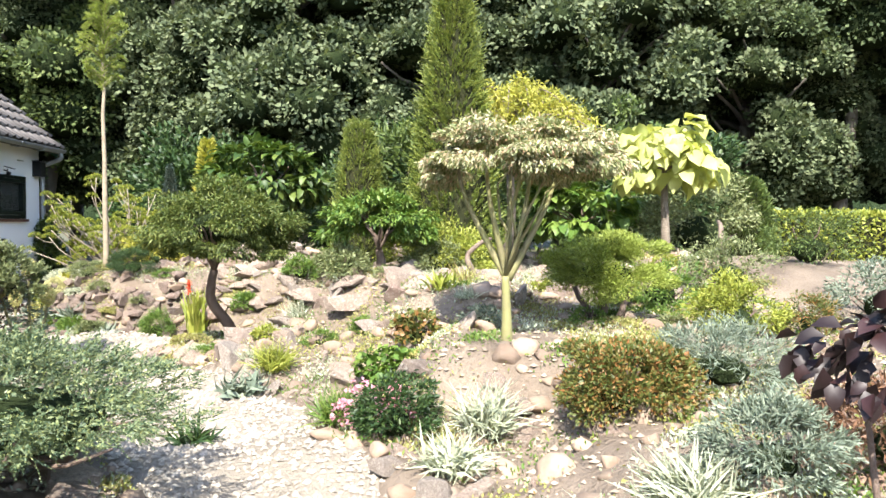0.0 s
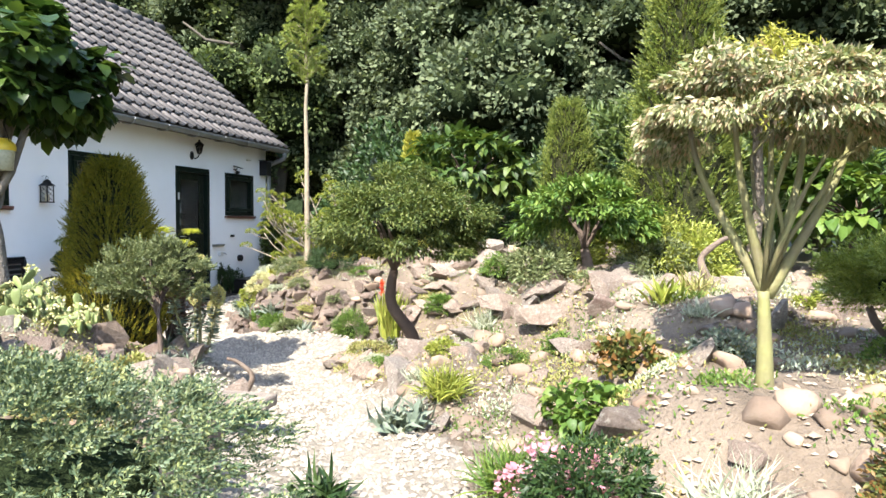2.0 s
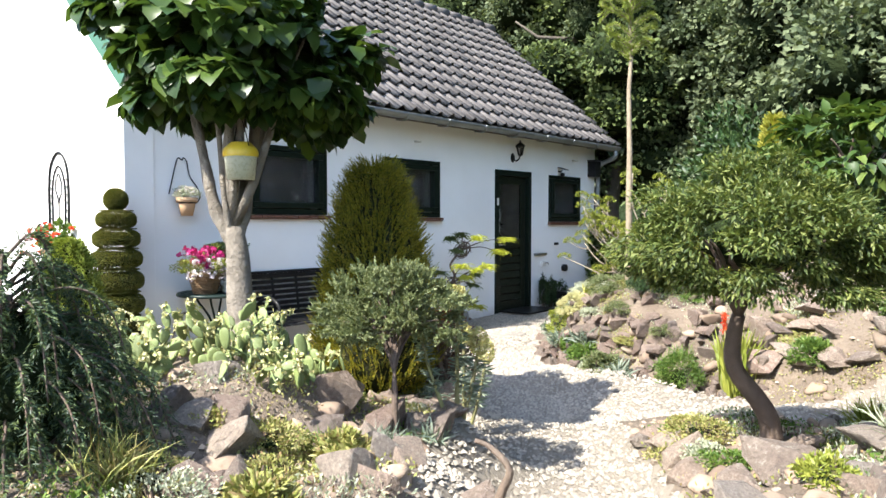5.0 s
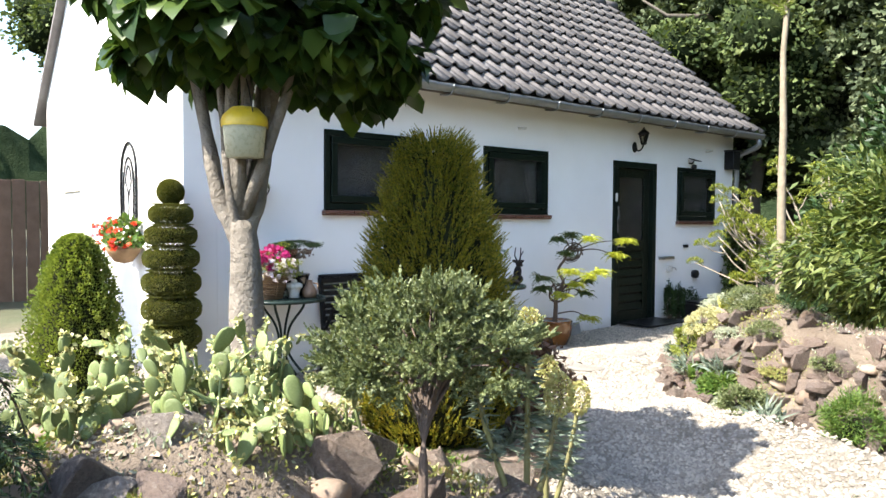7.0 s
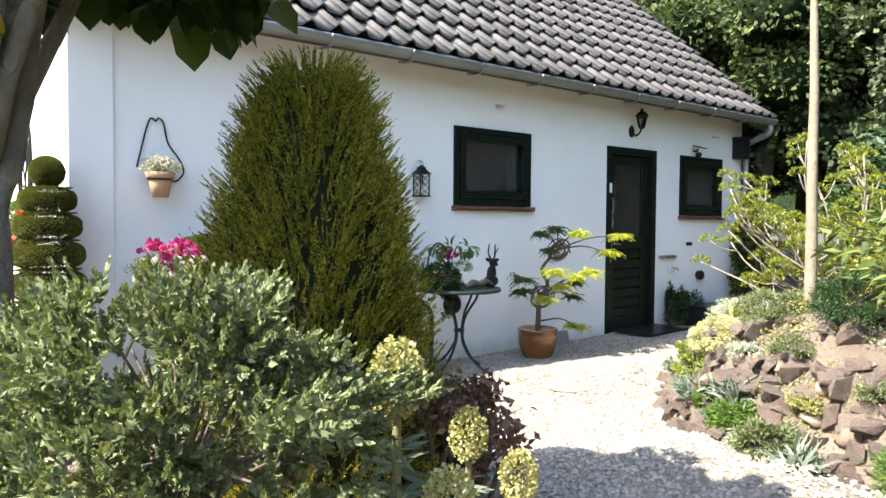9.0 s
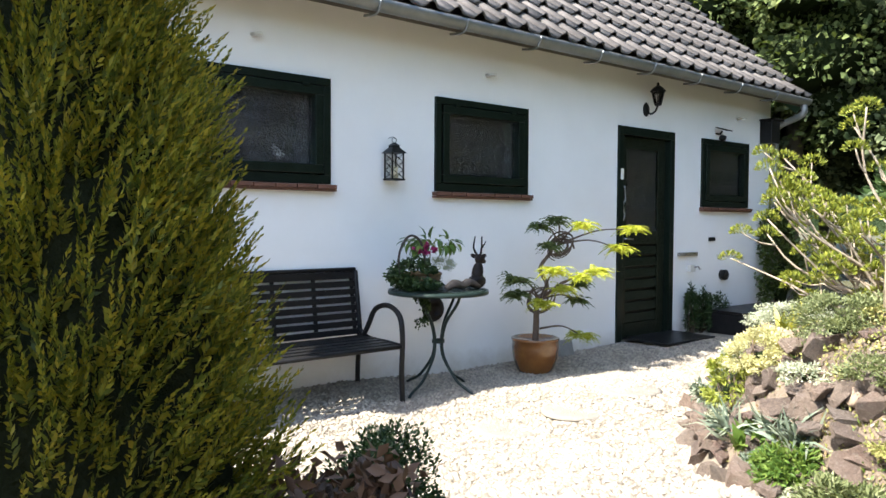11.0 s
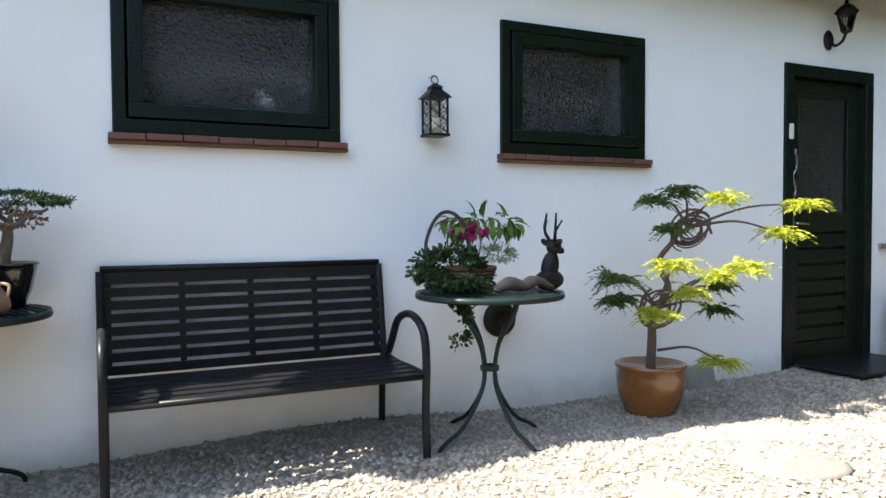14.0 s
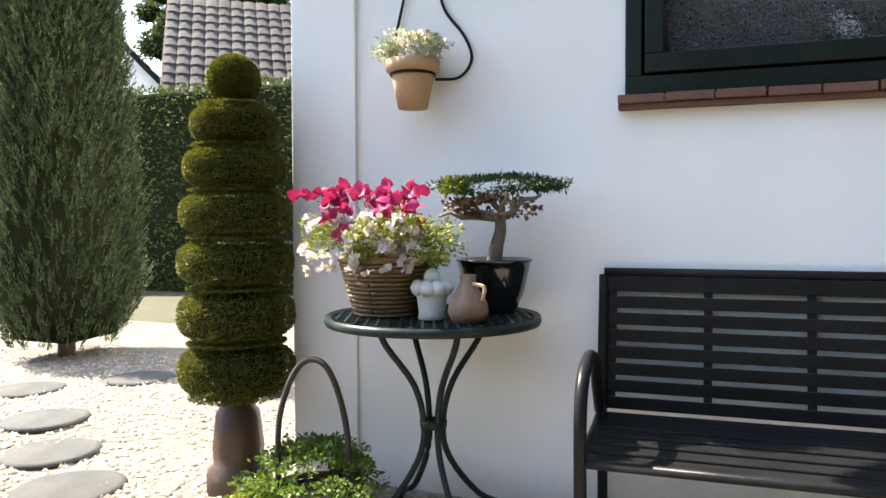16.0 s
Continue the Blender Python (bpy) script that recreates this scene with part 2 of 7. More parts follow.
L_PURPLE = leafmat("black_red_leaf", (0.010, 0.007, 0.007), (0.018, 0.009, 0.009), (0.03, 0.012, 0.012), trans=0.06, rough=0.5)
L_SILVER = leafmat("silver_leaf", (0.26, 0.30, 0.20), (0.38, 0.41, 0.29), (0.50, 0.51, 0.38), trans=0.2)
L_BLUEG = leafmat("blue_grey_leaf", (0.085, 0.12, 0.085), (0.16, 0.20, 0.145), (0.24, 0.275, 0.20), trans=0.2)
L_CREAM = leafmat("cream_flower", (0.52, 0.48, 0.24), (0.62, 0.58, 0.33), (0.45, 0.46, 0.20), trans=0.3)
L_PINK = leafmat("pink_flower", (0.55, 0.20, 0.28), (0.66, 0.36, 0.42), (0.62, 0.30, 0.40), trans=0.35)
L_MAGENTA = leafmat("magenta_flower", (0.36, 0.012, 0.12), (0.50, 0.04, 0.20), (0.24, 0.008, 0.08), trans=0.35)
L_WHITE = leafmat("white_flower", (0.70, 0.68, 0.62), (0.74, 0.66, 0.70), (0.62, 0.55, 0.66), trans=0.35)
L_ORANGE = leafmat("orange_flower", (0.62, 0.05, 0.015), (0.66, 0.10, 0.02), (0.56, 0.03, 0.03), trans=0.35)
L_YFLOWER = leafmat("yellow_flower", (0.60, 0.42, 0.03), (0.66, 0.50, 0.06), trans=0.35)
L_SEDUM = leafmat("sedum", (0.17, 0.20, 0.045), (0.27, 0.28, 0.08), (0.38, 0.36, 0.13), (0.24, 0.16, 0.08), trans=0.2)
L_DRY = leafmat("dry_stalk", (0.10, 0.055, 0.03), (0.19, 0.10, 0.055), (0.055, 0.03, 0.02), trans=0.12)
L_CACTUS = leafmat("cactus_pad", (0.15, 0.21, 0.065), (0.22, 0.28, 0.095), (0.30, 0.34, 0.14), trans=0.08)
L_YEW = leafmat("yew_needle", (0.06, 0.075, 0.016), (0.12, 0.13, 0.022), (0.20, 0.185, 0.035), trans=0.3)
L_CANDLE = leafmat("candle_needle", (0.09, 0.125, 0.018), (0.20, 0.235, 0.03), (0.33, 0.34, 0.05), trans=0.25)
L_MAG = leafmat("magnolia_leaf", (0.03, 0.065, 0.015), (0.065, 0.115, 0.024), (0.13, 0.18, 0.04), trans=0.3)
L_SPRUCE = leafmat("blue_spruce", (0.02, 0.042, 0.022), (0.045, 0.08, 0.036), (0.13, 0.175, 0.055), trans=0.2)

# ---- mesh helpers ----


def mesh_from(name, V, F):
    """A mesh from vertex and face arrays (all faces with as many corners)."""
    V, F = np.asarray(V, float), np.asarray(F, np.int32)
    me = bpy.data.meshes.new(name)
    k = F.shape[1]
    me.vertices.add(len(V))
    me.vertices.foreach_set("co", V.ravel())
    me.loops.add(F.size)
    me.loops.foreach_set("vertex_index", F.ravel())
    me.polygons.add(len(F))
    me.polygons.foreach_set("loop_start", np.arange(len(F), dtype=np.int32) * k)
    me.update(calc_edges=True)
    return me


def piece(name, me, material, parent=None, label="", smooth=False, at=None):
    if isinstance(me, bmesh.types.BMesh):
        bm, me = me, bpy.data.meshes.new(name)
        bm.to_mesh(me)
        bm.free()
    if material is not None and not me.materials:
        me.materials.append(material)
    if smooth:
        me.polygons.foreach_set("use_smooth", np.ones(len(me.polygons), bool))
    ob = new(name, me)
    if parent is not None:
        ob.parent = parent
    if at is not None:
        ob.matrix_basis = at
    return tagged(ob, label)


def thing(name, label, category, x=0, y=0, z=0, rz=0, group="", kind=""):
    e = new(name)
    e.empty_display_size = 0.1
    e.matrix_basis = pose(x, y, z, 0, 0, rz)
    return tagged(e, label, category, group, kind)


def unit(a):
    return a / np.maximum(np.linalg.norm(a, axis=-1, keepdims=True), 1e-9)


def rand_dirs(n):
    return unit(RNG.normal(size=(n, 3)))


def box(bm, x0, y0, z0, x1, y1, z1, bevel=0.0):
    r = bmesh.ops.create_cube(bm, size=1.0, matrix=Matrix.Translation(((x0 + x1) / 2, (y0 + y1) / 2, (z0 + z1) / 2)) @ Matrix.Diagonal((abs(x1 - x0), abs(y1 - y0), abs(z1 - z0), 1)))
    if bevel:
        es = list({e for v in r["verts"] for e in v.link_edges})
        bmesh.ops.bevel(bm, geom=es, offset=bevel, segments=2, affect="EDGES", profile=0.5)
    return bm


def boxm(*a, bevel=0.004):
    return box(bmesh.new(), *a, bevel=bevel)


def tubes(paths, sides=7):
    """Round tubes with tapering radii: paths of ([points], [radii])."""
    V, F, o = [], [], 0
    for pts, rad in paths:
        pts = np.asarray(pts, float)
        rad = np.broadcast_to(np.asarray(rad, float), (len(pts),))
        tan = unit(np.gradient(pts, axis=0))
        ref = np.array([0.31, 0.17, 0.93]) if abs(tan[0] @ np.array([0.31, 0.17, 0.93])) < 0.9 else np.array([1.0, 0.1, 0.0])
        n = len(pts)
        for i in range(n):
            s = unit(np.cross(tan[i], ref))
            u = np.cross(s, tan[i])
            a = np.arange(sides) * 2 * np.pi / sides
            V.append(pts[i] + rad[i] * (np.cos(a)[:, None] * s + np.sin(a)[:, None] * u))
        for i in range(n - 1):
            for j in range(sides):
                a, b = o + i * sides + j, o + i * sides + (j + 1) % sides
                F += [(a, b, b + sides), (a, b + sides, a + sides)]
        for base, flip in ((o, 1), (o + (n - 1) * sides, 0)):
            for j in range(1, sides - 1):
                F.append((base, base + j + 1, base + j) if flip else (base, base + j, base + j + 1))
        o += n * sides
    return mesh_from("tube", np.concatenate(V), F)


def bend(a, b, n=6, wob=0.05, sag=0.0):
    """A slightly crooked line from a to b."""
    a, b = np.asarray(a, float), np.asarray(b, float)
    t = np.linspace(0, 1, n)[:, None]
    p = a + (b - a) * t
    p[1:-1] += RNG.normal(size=(n - 2, 3)) * wob * np.linalg.norm(b - a)
    p[:, 2] -= sag * np.sin(t[:, 0] * np.pi) * np.linalg.norm(b - a)
    return p


def curve_pts(ctrl, n=24):
    """Catmull-Rom line through control points."""
    c = np.asarray(ctrl, float)
    c = np.vstack([2 * c[0] - c[1], c, 2 * c[-1] - c[-2]])
    out = []
    m = len(c) - 3
    for i in range(m):
        k = max(2, n // m)
        for t in np.linspace(0, 1, k, endpoint=(i == m - 1)):
            p0, p1, p2, p3 = c[i:i + 4]
            out.append(0.5 * (2 * p1 + (p2 - p0) * t + (2 * p0 - 5 * p1 + 4 * p2 - p3) * t * t + (3 * p1 - p0 - 3 * p2 + p3) * t ** 3))
    return np.array(out)


def lathe(profile, seg=24, wobble=0.0):
    """A turned mesh from (radius, height) pairs."""
    V, F = [], []
    a = np.arange(seg) * 2 * np.pi / seg
    for r, z in profile:
        rr = r * (1 + wobble * np.sin(3 * a + z * 9))
        V.append(np.stack([rr * np.cos(a), rr * np.sin(a), np.full(seg, z)], 1))
    for i in range(len(profile) - 1):
        for j in range(seg):
            p, q = i * seg + j, i * seg + (j + 1) % seg
            F.append((p, q, q + seg, p + seg))
    return mesh_from("lathe", np.concatenate(V), F)


def leaves(P, D, L, W, broad=False, fold=0.2, flat=0.0, droop=0.25, tiny=False):
    """Leaves as small folded blades. broad: eight-triangle leaves that arch; flat: how level they lie."""
    n = len(P)
    L, W = np.broadcast_to(L, (n,))[:, None], np.broadcast_to(W, (n,))[:, None]
    ref = unit(rand_dirs(n) * (1 - flat) + np.array([0, 0, 1.0]) * flat * 1.5)
    S = unit(np.cross(D, ref))
    N = np.cross(S, D)
    if tiny:
        V = np.stack([P - 0.5 * W * S, P + 0.5 * W * S + 0.3 * L * D, P + L * D], 1).reshape(-1, 3)
        f = np.array([[0, 1, 2]])
        k = 3
    elif not broad:
        V = np.stack([P, P + 0.45 * L * D + 0.5 * W * S + fold * W * N, P + L * D, P + 0.45 * L * D - 0.5 * W * S + fold * W * N], 1).reshape(-1, 3)
        f = np.array([[0, 1, 2], [0, 2, 3]])
        k = 4
    else:
        m1 = P + 0.33 * L * D + 0.04 * L * N
        m2 = P + 0.7 * L * D - droop * 0.25 * L * N
        tip = P + 0.97 * L * D - droop * L * N
        l1, r1 = m1 + 0.5 * W * S + fold * W * N, m1 - 0.5 * W * S + fold * W * N
        l2, r2 = m2 + 0.4 * W * S + fold * W * 0.7 * N, m2 - 0.4 * W * S + fold * W * 0.7 * N
        V = np.stack([P, m1, m2, tip, l1, l2, r1, r2], 1).reshape(-1, 3)
        f = np.array([[0, 1, 4], [1, 2, 5], [1, 5, 4], [2, 3, 5], [0, 6, 1], [1, 7, 2], [1, 6, 7], [2, 7, 3]])
        k = 8
    F = (np.arange(n) * k)[:, None, None] + f[None]
    return mesh_from("leaves", V, F.reshape(-1, 3))


def clumped(n, radii, clumps=40, size=0.3, shell=0.7, low=-0.5, droop=0.0, out=0.7, top=1.0):
    """Leaf places and directions in an uneven crown of clumps inside an ellipsoid."""
    radii = np.asarray(radii, float)
    c = rand_dirs(clumps * 4)
    c = c[(c[:, 2] > low) & (c[:, 2] < top)][:clumps]
    c = c * (shell + (1 - shell) * RNG.random((len(c), 1))) * (0.82 + 0.3 * RNG.random((len(c), 1)))
    i = RNG.integers(0, len(c), n)
    off = rand_dirs(n)
    off = off * (RNG.random((n, 1)) ** 0.4) * size * (0.6 + 0.8 * RNG.random(len(c)))[i][:, None]
    off[:, 2] *= 0.75
    P = (c[i] + off) * radii
    D = unit(out * unit(c[i] + 0.7 * off / size) + 0.65 * rand_dirs(n) + np.array([0, 0, -droop]))
    return P, D


def fronds(base, axis, length, m, L, W, droop=0.2, spread=0.9, tiny=False, flat=0.0):
    """Leafy shoots: m leaflets along each axis, to both sides of it, smaller towards the tip."""
    n = len(base)
    axis = unit(np.asarray(axis, float))
    length = np.broadcast_to(length, (n,))
    side = unit(np.cross(axis, rand_dirs(n) * (1 - flat) + np.array([0, 0, 1.0]) * flat))
    t = np.tile(np.linspace(0.05, 1, m), n)[:, None]
    B, A, S = np.repeat(base, m, 0), np.repeat(axis, m, 0), np.repeat(side, m, 0)
    ln = np.repeat(length, m)[:, None]
    sgn = np.tile(np.where(np.arange(m) % 2, 1.0, -1.0), n)[:, None]
    P = B + A * ln * t - np.array([0, 0, 1.0]) * droop * ln * t ** 2
    D = unit(A * (0.75 + 0.5 * t) + S * sgn * spread * (1.15 - t) + 0.28 * rand_dirs(n * m) - np.array([0, 0, droop]) * t)
    l = L * (1.15 - 0.55 * t[:, 0]) * RNG.uniform(0.8, 1.2, n * m)
    return leaves(P, D, l, l * (W / L), tiny=tiny, fold=0.15)


def stack(*meshes):
    """Joins several leaf meshes into one."""
    V, F, o = [], [], 0
    for me in meshes:
        v = np.empty(len(me.vertices) * 3)
        me.vertices.foreach_get("co", v)
        f = np.empty(len(me.loops), np.int32)
        me.loops.foreach_get("vertex_index", f)
        V.append(v.reshape(-1, 3))
        F.append(f.reshape(-1, 3) + o)
        o += len(V[-1])
    return mesh_from("leaves", np.concatenate(V), np.concatenate(F))


# ---- the lie of the land ----
LOW = [(0, -1, .34), (0, 1.3, .34), (-.4, 2.6, .34), (-1.1, 3.8, .33), (-1.65, 4.6, .27), (-2.5, 5.8, .17), (-3.3, 7, .06), (-6.9, 6, .03), (-6.9, 10, .02), (-6.9, 14, 0),
       (-5.2, 8, 0), (-5.2, 11, .02), (-4.4, 8.6, .05), (-6.5, 3, .02), (-9, 2, 0), (-12, 0, 0), (-2.2, 7.7, .17), (-1.4, 7.4, .28), (-.6, 7.8, .4), (-6.5, 5, 0), (-5.6, 6.2, 0), (-10, 8, 0), (-2.15, 5.25, .22)]
HIGH = [(-1.4, 6.2, .38), (-.6, 4.1, .42), (.1, 3.0, .45), (.6, 3.9, .78), (1.3, 2.5, .65), (1.2, 4.6, .8), (.5, 5.3, 1.0), (-.2, 5.9, 1.02), (-.7, 5.1, .56), (-1.2, 8.5, .85), (-3.3, 9.2, .82),
        (-2.4, 9.3, .9), (0, 9, 1.1), (3, 7, 1.1), (4, 3, .8), (-2.3, 4.4, .55), (-3.3, 4.5, .8), (-2.6, 5.1, .52), (-3.7, 5.7, .4), (-1.8, 3.2, .55), (-1.3, 2.2, .5), (-3, 3, .7), (-4.5, 4.5, .45), (-4.1, 10.4, .6), (-1, 14, 1.0), (6, 14, 1.0)]
_K = np.array(LOW + HIGH)
SWAYS = RNG.random((6, 3)) * 6


def land(x, y, rough=True):
    x, y = np.asarray(x, float), np.asarray(y, float)
    d2 = (x[..., None] - _K[:, 0]) ** 2 + (y[..., None] - _K[:, 1]) ** 2
    w = 1 / (d2 + 0.04) ** 2
    z = (w * _K[:, 2]).sum(-1) / w.sum(-1)
    d = _near(x, y, BANKLINE)
    behind = x > np.interp(y, [b for a, b in BANKLINE], [a for a, b in BANKLINE])
    top = np.interp(y, [8.0, 8.4, 9.0, 11.0], [.45, .62, .66, .6])
    face = .08 + np.clip(d / .36, 0, 1) * (top - .08)
    z = np.where(behind & (y > 7.95) & (y < 11.2), np.where(d < .36, face, np.maximum(z, top)), z)
    z = np.where(~behind & (y > 7.9) & (y < 11.4) & (x < -2.0), np.minimum(z, .12 + .05 * d), z)
    step = np.clip((y - 7.95) / 1.0, 0, 1) * np.clip((x + 2.3) / .3, 0, 1) * np.clip((2.2 - x) / .6, 0, 1)
    z = np.where((y > 7.95) & (y < 9.2), np.maximum(z, .38 * np.minimum(1, step * 8) + .68 * step), z)
    if rough:
        g = 1 - gravel(x, y)
        z = z + 0.012 * np.sin(x * 3.1 + SWAYS[0, 0]) * np.sin(y * 2.7 + SWAYS[0, 1]) + g * 0.03 * np.sin(x * 7.3 + 2 * np.sin(y * 3.9)) * np.sin(y * 6.1 + np.sin(x * 5))
    return z


def h(x, y):
    return float(land(np.array([x]), np.array([y]))[0])


BANKLINE = [(-2.0, 7.95), (-2.9, 8.2), (-3.6, 8.38), (-4.15, 8.62), (-4.55, 9.1), (-4.85, 9.75), (-4.95, 10.4), (-5.0, 11.2)]
WALKWAY = [(0.25, -3.0), (0.0, 0.0), (-0.12, 1.3), (-0.5, 2.7), (-1.15, 3.9), (-1.75, 4.8), (-2.5, 5.9), (-3.3, 7.0)]
SIDEWAY = [(-2.6, 7.0), (-1.4, 7.35), (-0.4, 7.7)]


def _near(x, y, line):
    best = np.full(x.shape, 1e9)
    for (ax, ay), (bx, by) in zip(line, line[1:]):
        t = np.clip(((x - ax) * (bx - ax) + (y - ay) * (by - ay)) / ((bx - ax) ** 2 + (by - ay) ** 2), 0, 1)
        best = np.minimum(best, np.hypot(x - ax - t * (bx - ax), y - ay - t * (by - ay)))
    return best


def gravel(x, y):
    """1 where the gravel lies, 0 in the beds."""
    x, y = np.asarray(x, float), np.asarray(y, float)
    wob = 0.08 * np.sin(x * 5 + 1) * np.sin(y * 4.3)
    on = (_near(x, y, WALKWAY) < 0.48 + wob) | (_near(x, y, SIDEWAY) < 0.42 + wob)
    bank = np.interp(y, [6.3, 7.2, 7.95, 8.2, 8.38, 8.62, 9.1, 9.75, 11.2, 15], [-2.2, -2.0, -2.0, -2.9, -3.6, -4.15, -4.55, -4.85, -5.0, -5.1])
    bed = np.interp(y, [2.0, 3.0, 4.2, 5.5, 6.4, 6.8, 6.95], [-6.0, -5.6, -5.4, -4.9, -4.4, -4.1, -3.4])
    on |= (x < bank + wob) & (x < -2.0) & (y > 6.95) & (y < 16)
    on |= (x < bed + wob) & (y > -2) & (y <= 6.95)
    return on.astype(float)

# ---- ground: one sheet out to the horizon ----


def build_ground():
    def axis(lo, hi, step, far):
        mid = list(np.arange(lo, hi + step / 2, step))
        out = [far * (k / 12) ** 2.5 for k in range(1, 13)]
        return np.array([lo - o for o in out[::-1]] + mid + [hi + o for o in out])
    xs, ys = axis(-9.0, 5.0, 0.085, 900), axis(-1.0, 12.5, 0.085, 900)
    X, Y = np.meshgrid(xs, ys)
    Z = land(X, Y)
    far = np.clip((np.maximum(np.abs(X + 2) - 14, np.abs(Y - 5) - 14)) / 10, 0, 1)
    Z = Z * (1 - far) + 0.6 * far
    nx = len(xs)
    V = np.stack([X.ravel(), Y.ravel(), Z.ravel()], 1)
    i = (np.arange(len(ys) - 1)[:, None] * nx + np.arange(nx - 1)[None]).ravel()
    F = np.stack([i, i + 1, i + nx + 1, i + nx], 1)
    me = mesh_from("ground", V, F)
    cx, cy = V[F].mean(1)[:, 0], V[F].mean(1)[:, 1]
    idx = np.where(gravel(cx, cy) > 0.5, 1, 0)
    idx = np.where((cy > 11.5) & (idx == 0) | (np.abs(cx) > 12) | (cy > 16) | (cy < -6), 2, idx)
    for m in (M_SOIL, M_GRAVEL_BED, M_FOREST):
        me.materials.append(m)
    me.polygons.foreach_set("material_index", idx.astype(np.int32))
    piece("ground", me, None, smooth=True)
    tagged(bpy.data.objects["ground"], "stony garden soil with cream gravel walks", "ground", kind="structure")


build_ground()


def build_pebbles():
    """Loose gravel on the walks and the terrace."""
    xs, ys = [], []
    for n, (x0, x1), (y0, y1) in ((74000, (-6.92, -3.0), (5.7, 12.6)), (40000, (-3.4, 0.6), (1.2, 8.2)), (20000, (-9.6, -4.6), (1.6, 5.8))):
        xs.append(RNG.uniform(x0, x1, n))
        ys.append(RNG.uniform(y0, y1, n))
    x, y = np.concatenate(xs), np.concatenate(ys)
    keep = (gravel(x, y) > 0.5) & ((x > -6.91) | (y < 5.68))
    x, y = x[keep], y[keep]
    z = land(x, y)
    s = RNG.uniform(0.007, 0.0175, len(x))
    base = np.array([[1, 0, 0], [0, 1, 0], [-1, 0, 0], [0, -1, 0], [0, 0, 1.15], [0, 0, -.5]], float)
    rot = RNG.uniform(0, 6.28, len(x))
    V = base[None] * RNG.uniform(0.65, 1.3, (len(x), 6, 1)) * s[:, None, None] * np.array([1.25, 0.9, 0.75])
    c, sn = np.cos(rot)[:, None], np.sin(rot)[:, None]
    V = np.stack([V[..., 0] * c - V[..., 1] * sn + x[:, None], V[..., 0] * sn + V[..., 1] * c + y[:, None], V[..., 2] + RNG.normal(0, .12, (len(x), 6)) * s[:, None] + (z + s * 0.2)[:, None]], -1)
    f = np.array([[0, 1, 4], [1, 2, 4], [2, 3, 4], [3, 0, 4]])
    F = (np.arange(len(x)) * 6)[:, None, None] + f[None]
    ob = piece("gravel", mesh_from("gravel", V.reshape(-1, 3), F.reshape(-1, 3)), M_PEBBLE)
    tagged(ob, "cream and grey pebbles strewn over the walk", "gravel", kind="stuff")


build_pebbles()

# ---- the white house ----
WX, Y0, Y1, BACK = -6.92, 5.69, 14.40, -11.96
RIDGE_X, RIDGE_Z, EAVE_X, EAVE_Z = -9.44, 5.33, -6.58, 2.79
OPEN = [(7.02, 8.09, 1.53, 2.285), (9.045, 10.095, 1.51, 2.27), (12.86, 13.87, 1.45, 2.225), (11.37, 12.335, -0.2, 2.245)]


def pierced_wall(name, a0, a1, z0, z1, holes, depth, place):
    """A wall with thickness and openings that go through it; place(a, z, d) gives the point."""
    A = sorted({a0, a1, *[v for q in holes for v in q[:2]]})
    Z = sorted({z0, z1, *[min(max(v, z0), z1) for q in holes for v in q[2:]]})
    solid = {}
    for i in range(len(A) - 1):
        for j in range(len(Z) - 1):
            ca, cz = (A[i] + A[i + 1]) / 2, (Z[j] + Z[j + 1]) / 2
            solid[i, j] = not any(q[0] < ca < q[1] and q[2] < cz < q[3] for q in holes)
    bm = bmesh.new()

    def quad(*ps):
        bm.faces.new([bm.verts.new(place(*p)) for p in ps])
    for (i, j), s in solid.items():
        if not s:
            continue
        a, b, c, d = A[i], A[i + 1], Z[j], Z[j + 1]
        quad((a, c, 0), (b, c, 0), (b, d, 0), (a, d, 0))
        quad((a, c, depth), (a, d, depth), (b, d, depth), (b, c, depth))
        if not solid.get((i - 1, j)):
            quad((a, c, 0), (a, d, 0), (a, d, depth), (a, c, depth))
        if not solid.get((i + 1, j)):
            quad((b, c, 0), (b, c, depth), (b, d, depth), (b, d, 0))
        if not solid.get((i, j - 1)):
            quad((a, c, 0), (a, c, depth), (b, c, depth), (b, c, 0))
        if not solid.get((i, j + 1)):
            quad((a, d, 0), (b, d, 0), (b, d, depth), (a, d, depth))
    bmesh.ops.remove_doubles(bm, verts=bm.verts, dist=1e-5)
    bmesh.ops.recalc_face_normals(bm, faces=bm.faces)
    return bm


def gable(y, thick):
    """A gable-end wall up to the roof's slope."""
    sl = (RIDGE_Z - EAVE_Z) / (EAVE_X - RIDGE_X)
    zt = EAVE_Z + (EAVE_X - WX) * sl - 0.10
    prof = [(WX, -0.3), (WX, zt), (RIDGE_X, RIDGE_Z - 0.10), (BACK, zt), (BACK, -0.3)]
    bm = bmesh.new()
    f = [bm.verts.new((px, y, pz)) for px, pz in prof]
    b = [bm.verts.new((px, y + thick, pz)) for px, pz in prof]
    bm.faces.new(f)
    bm.faces.new(b[::-1])
    for i in range(5):
        j = (i + 1) % 5
        bm.faces.new((f[i], b[i], b[j], f[j]))
    bmesh.ops.recalc_face_normals(bm, faces=bm.faces)
    return bm


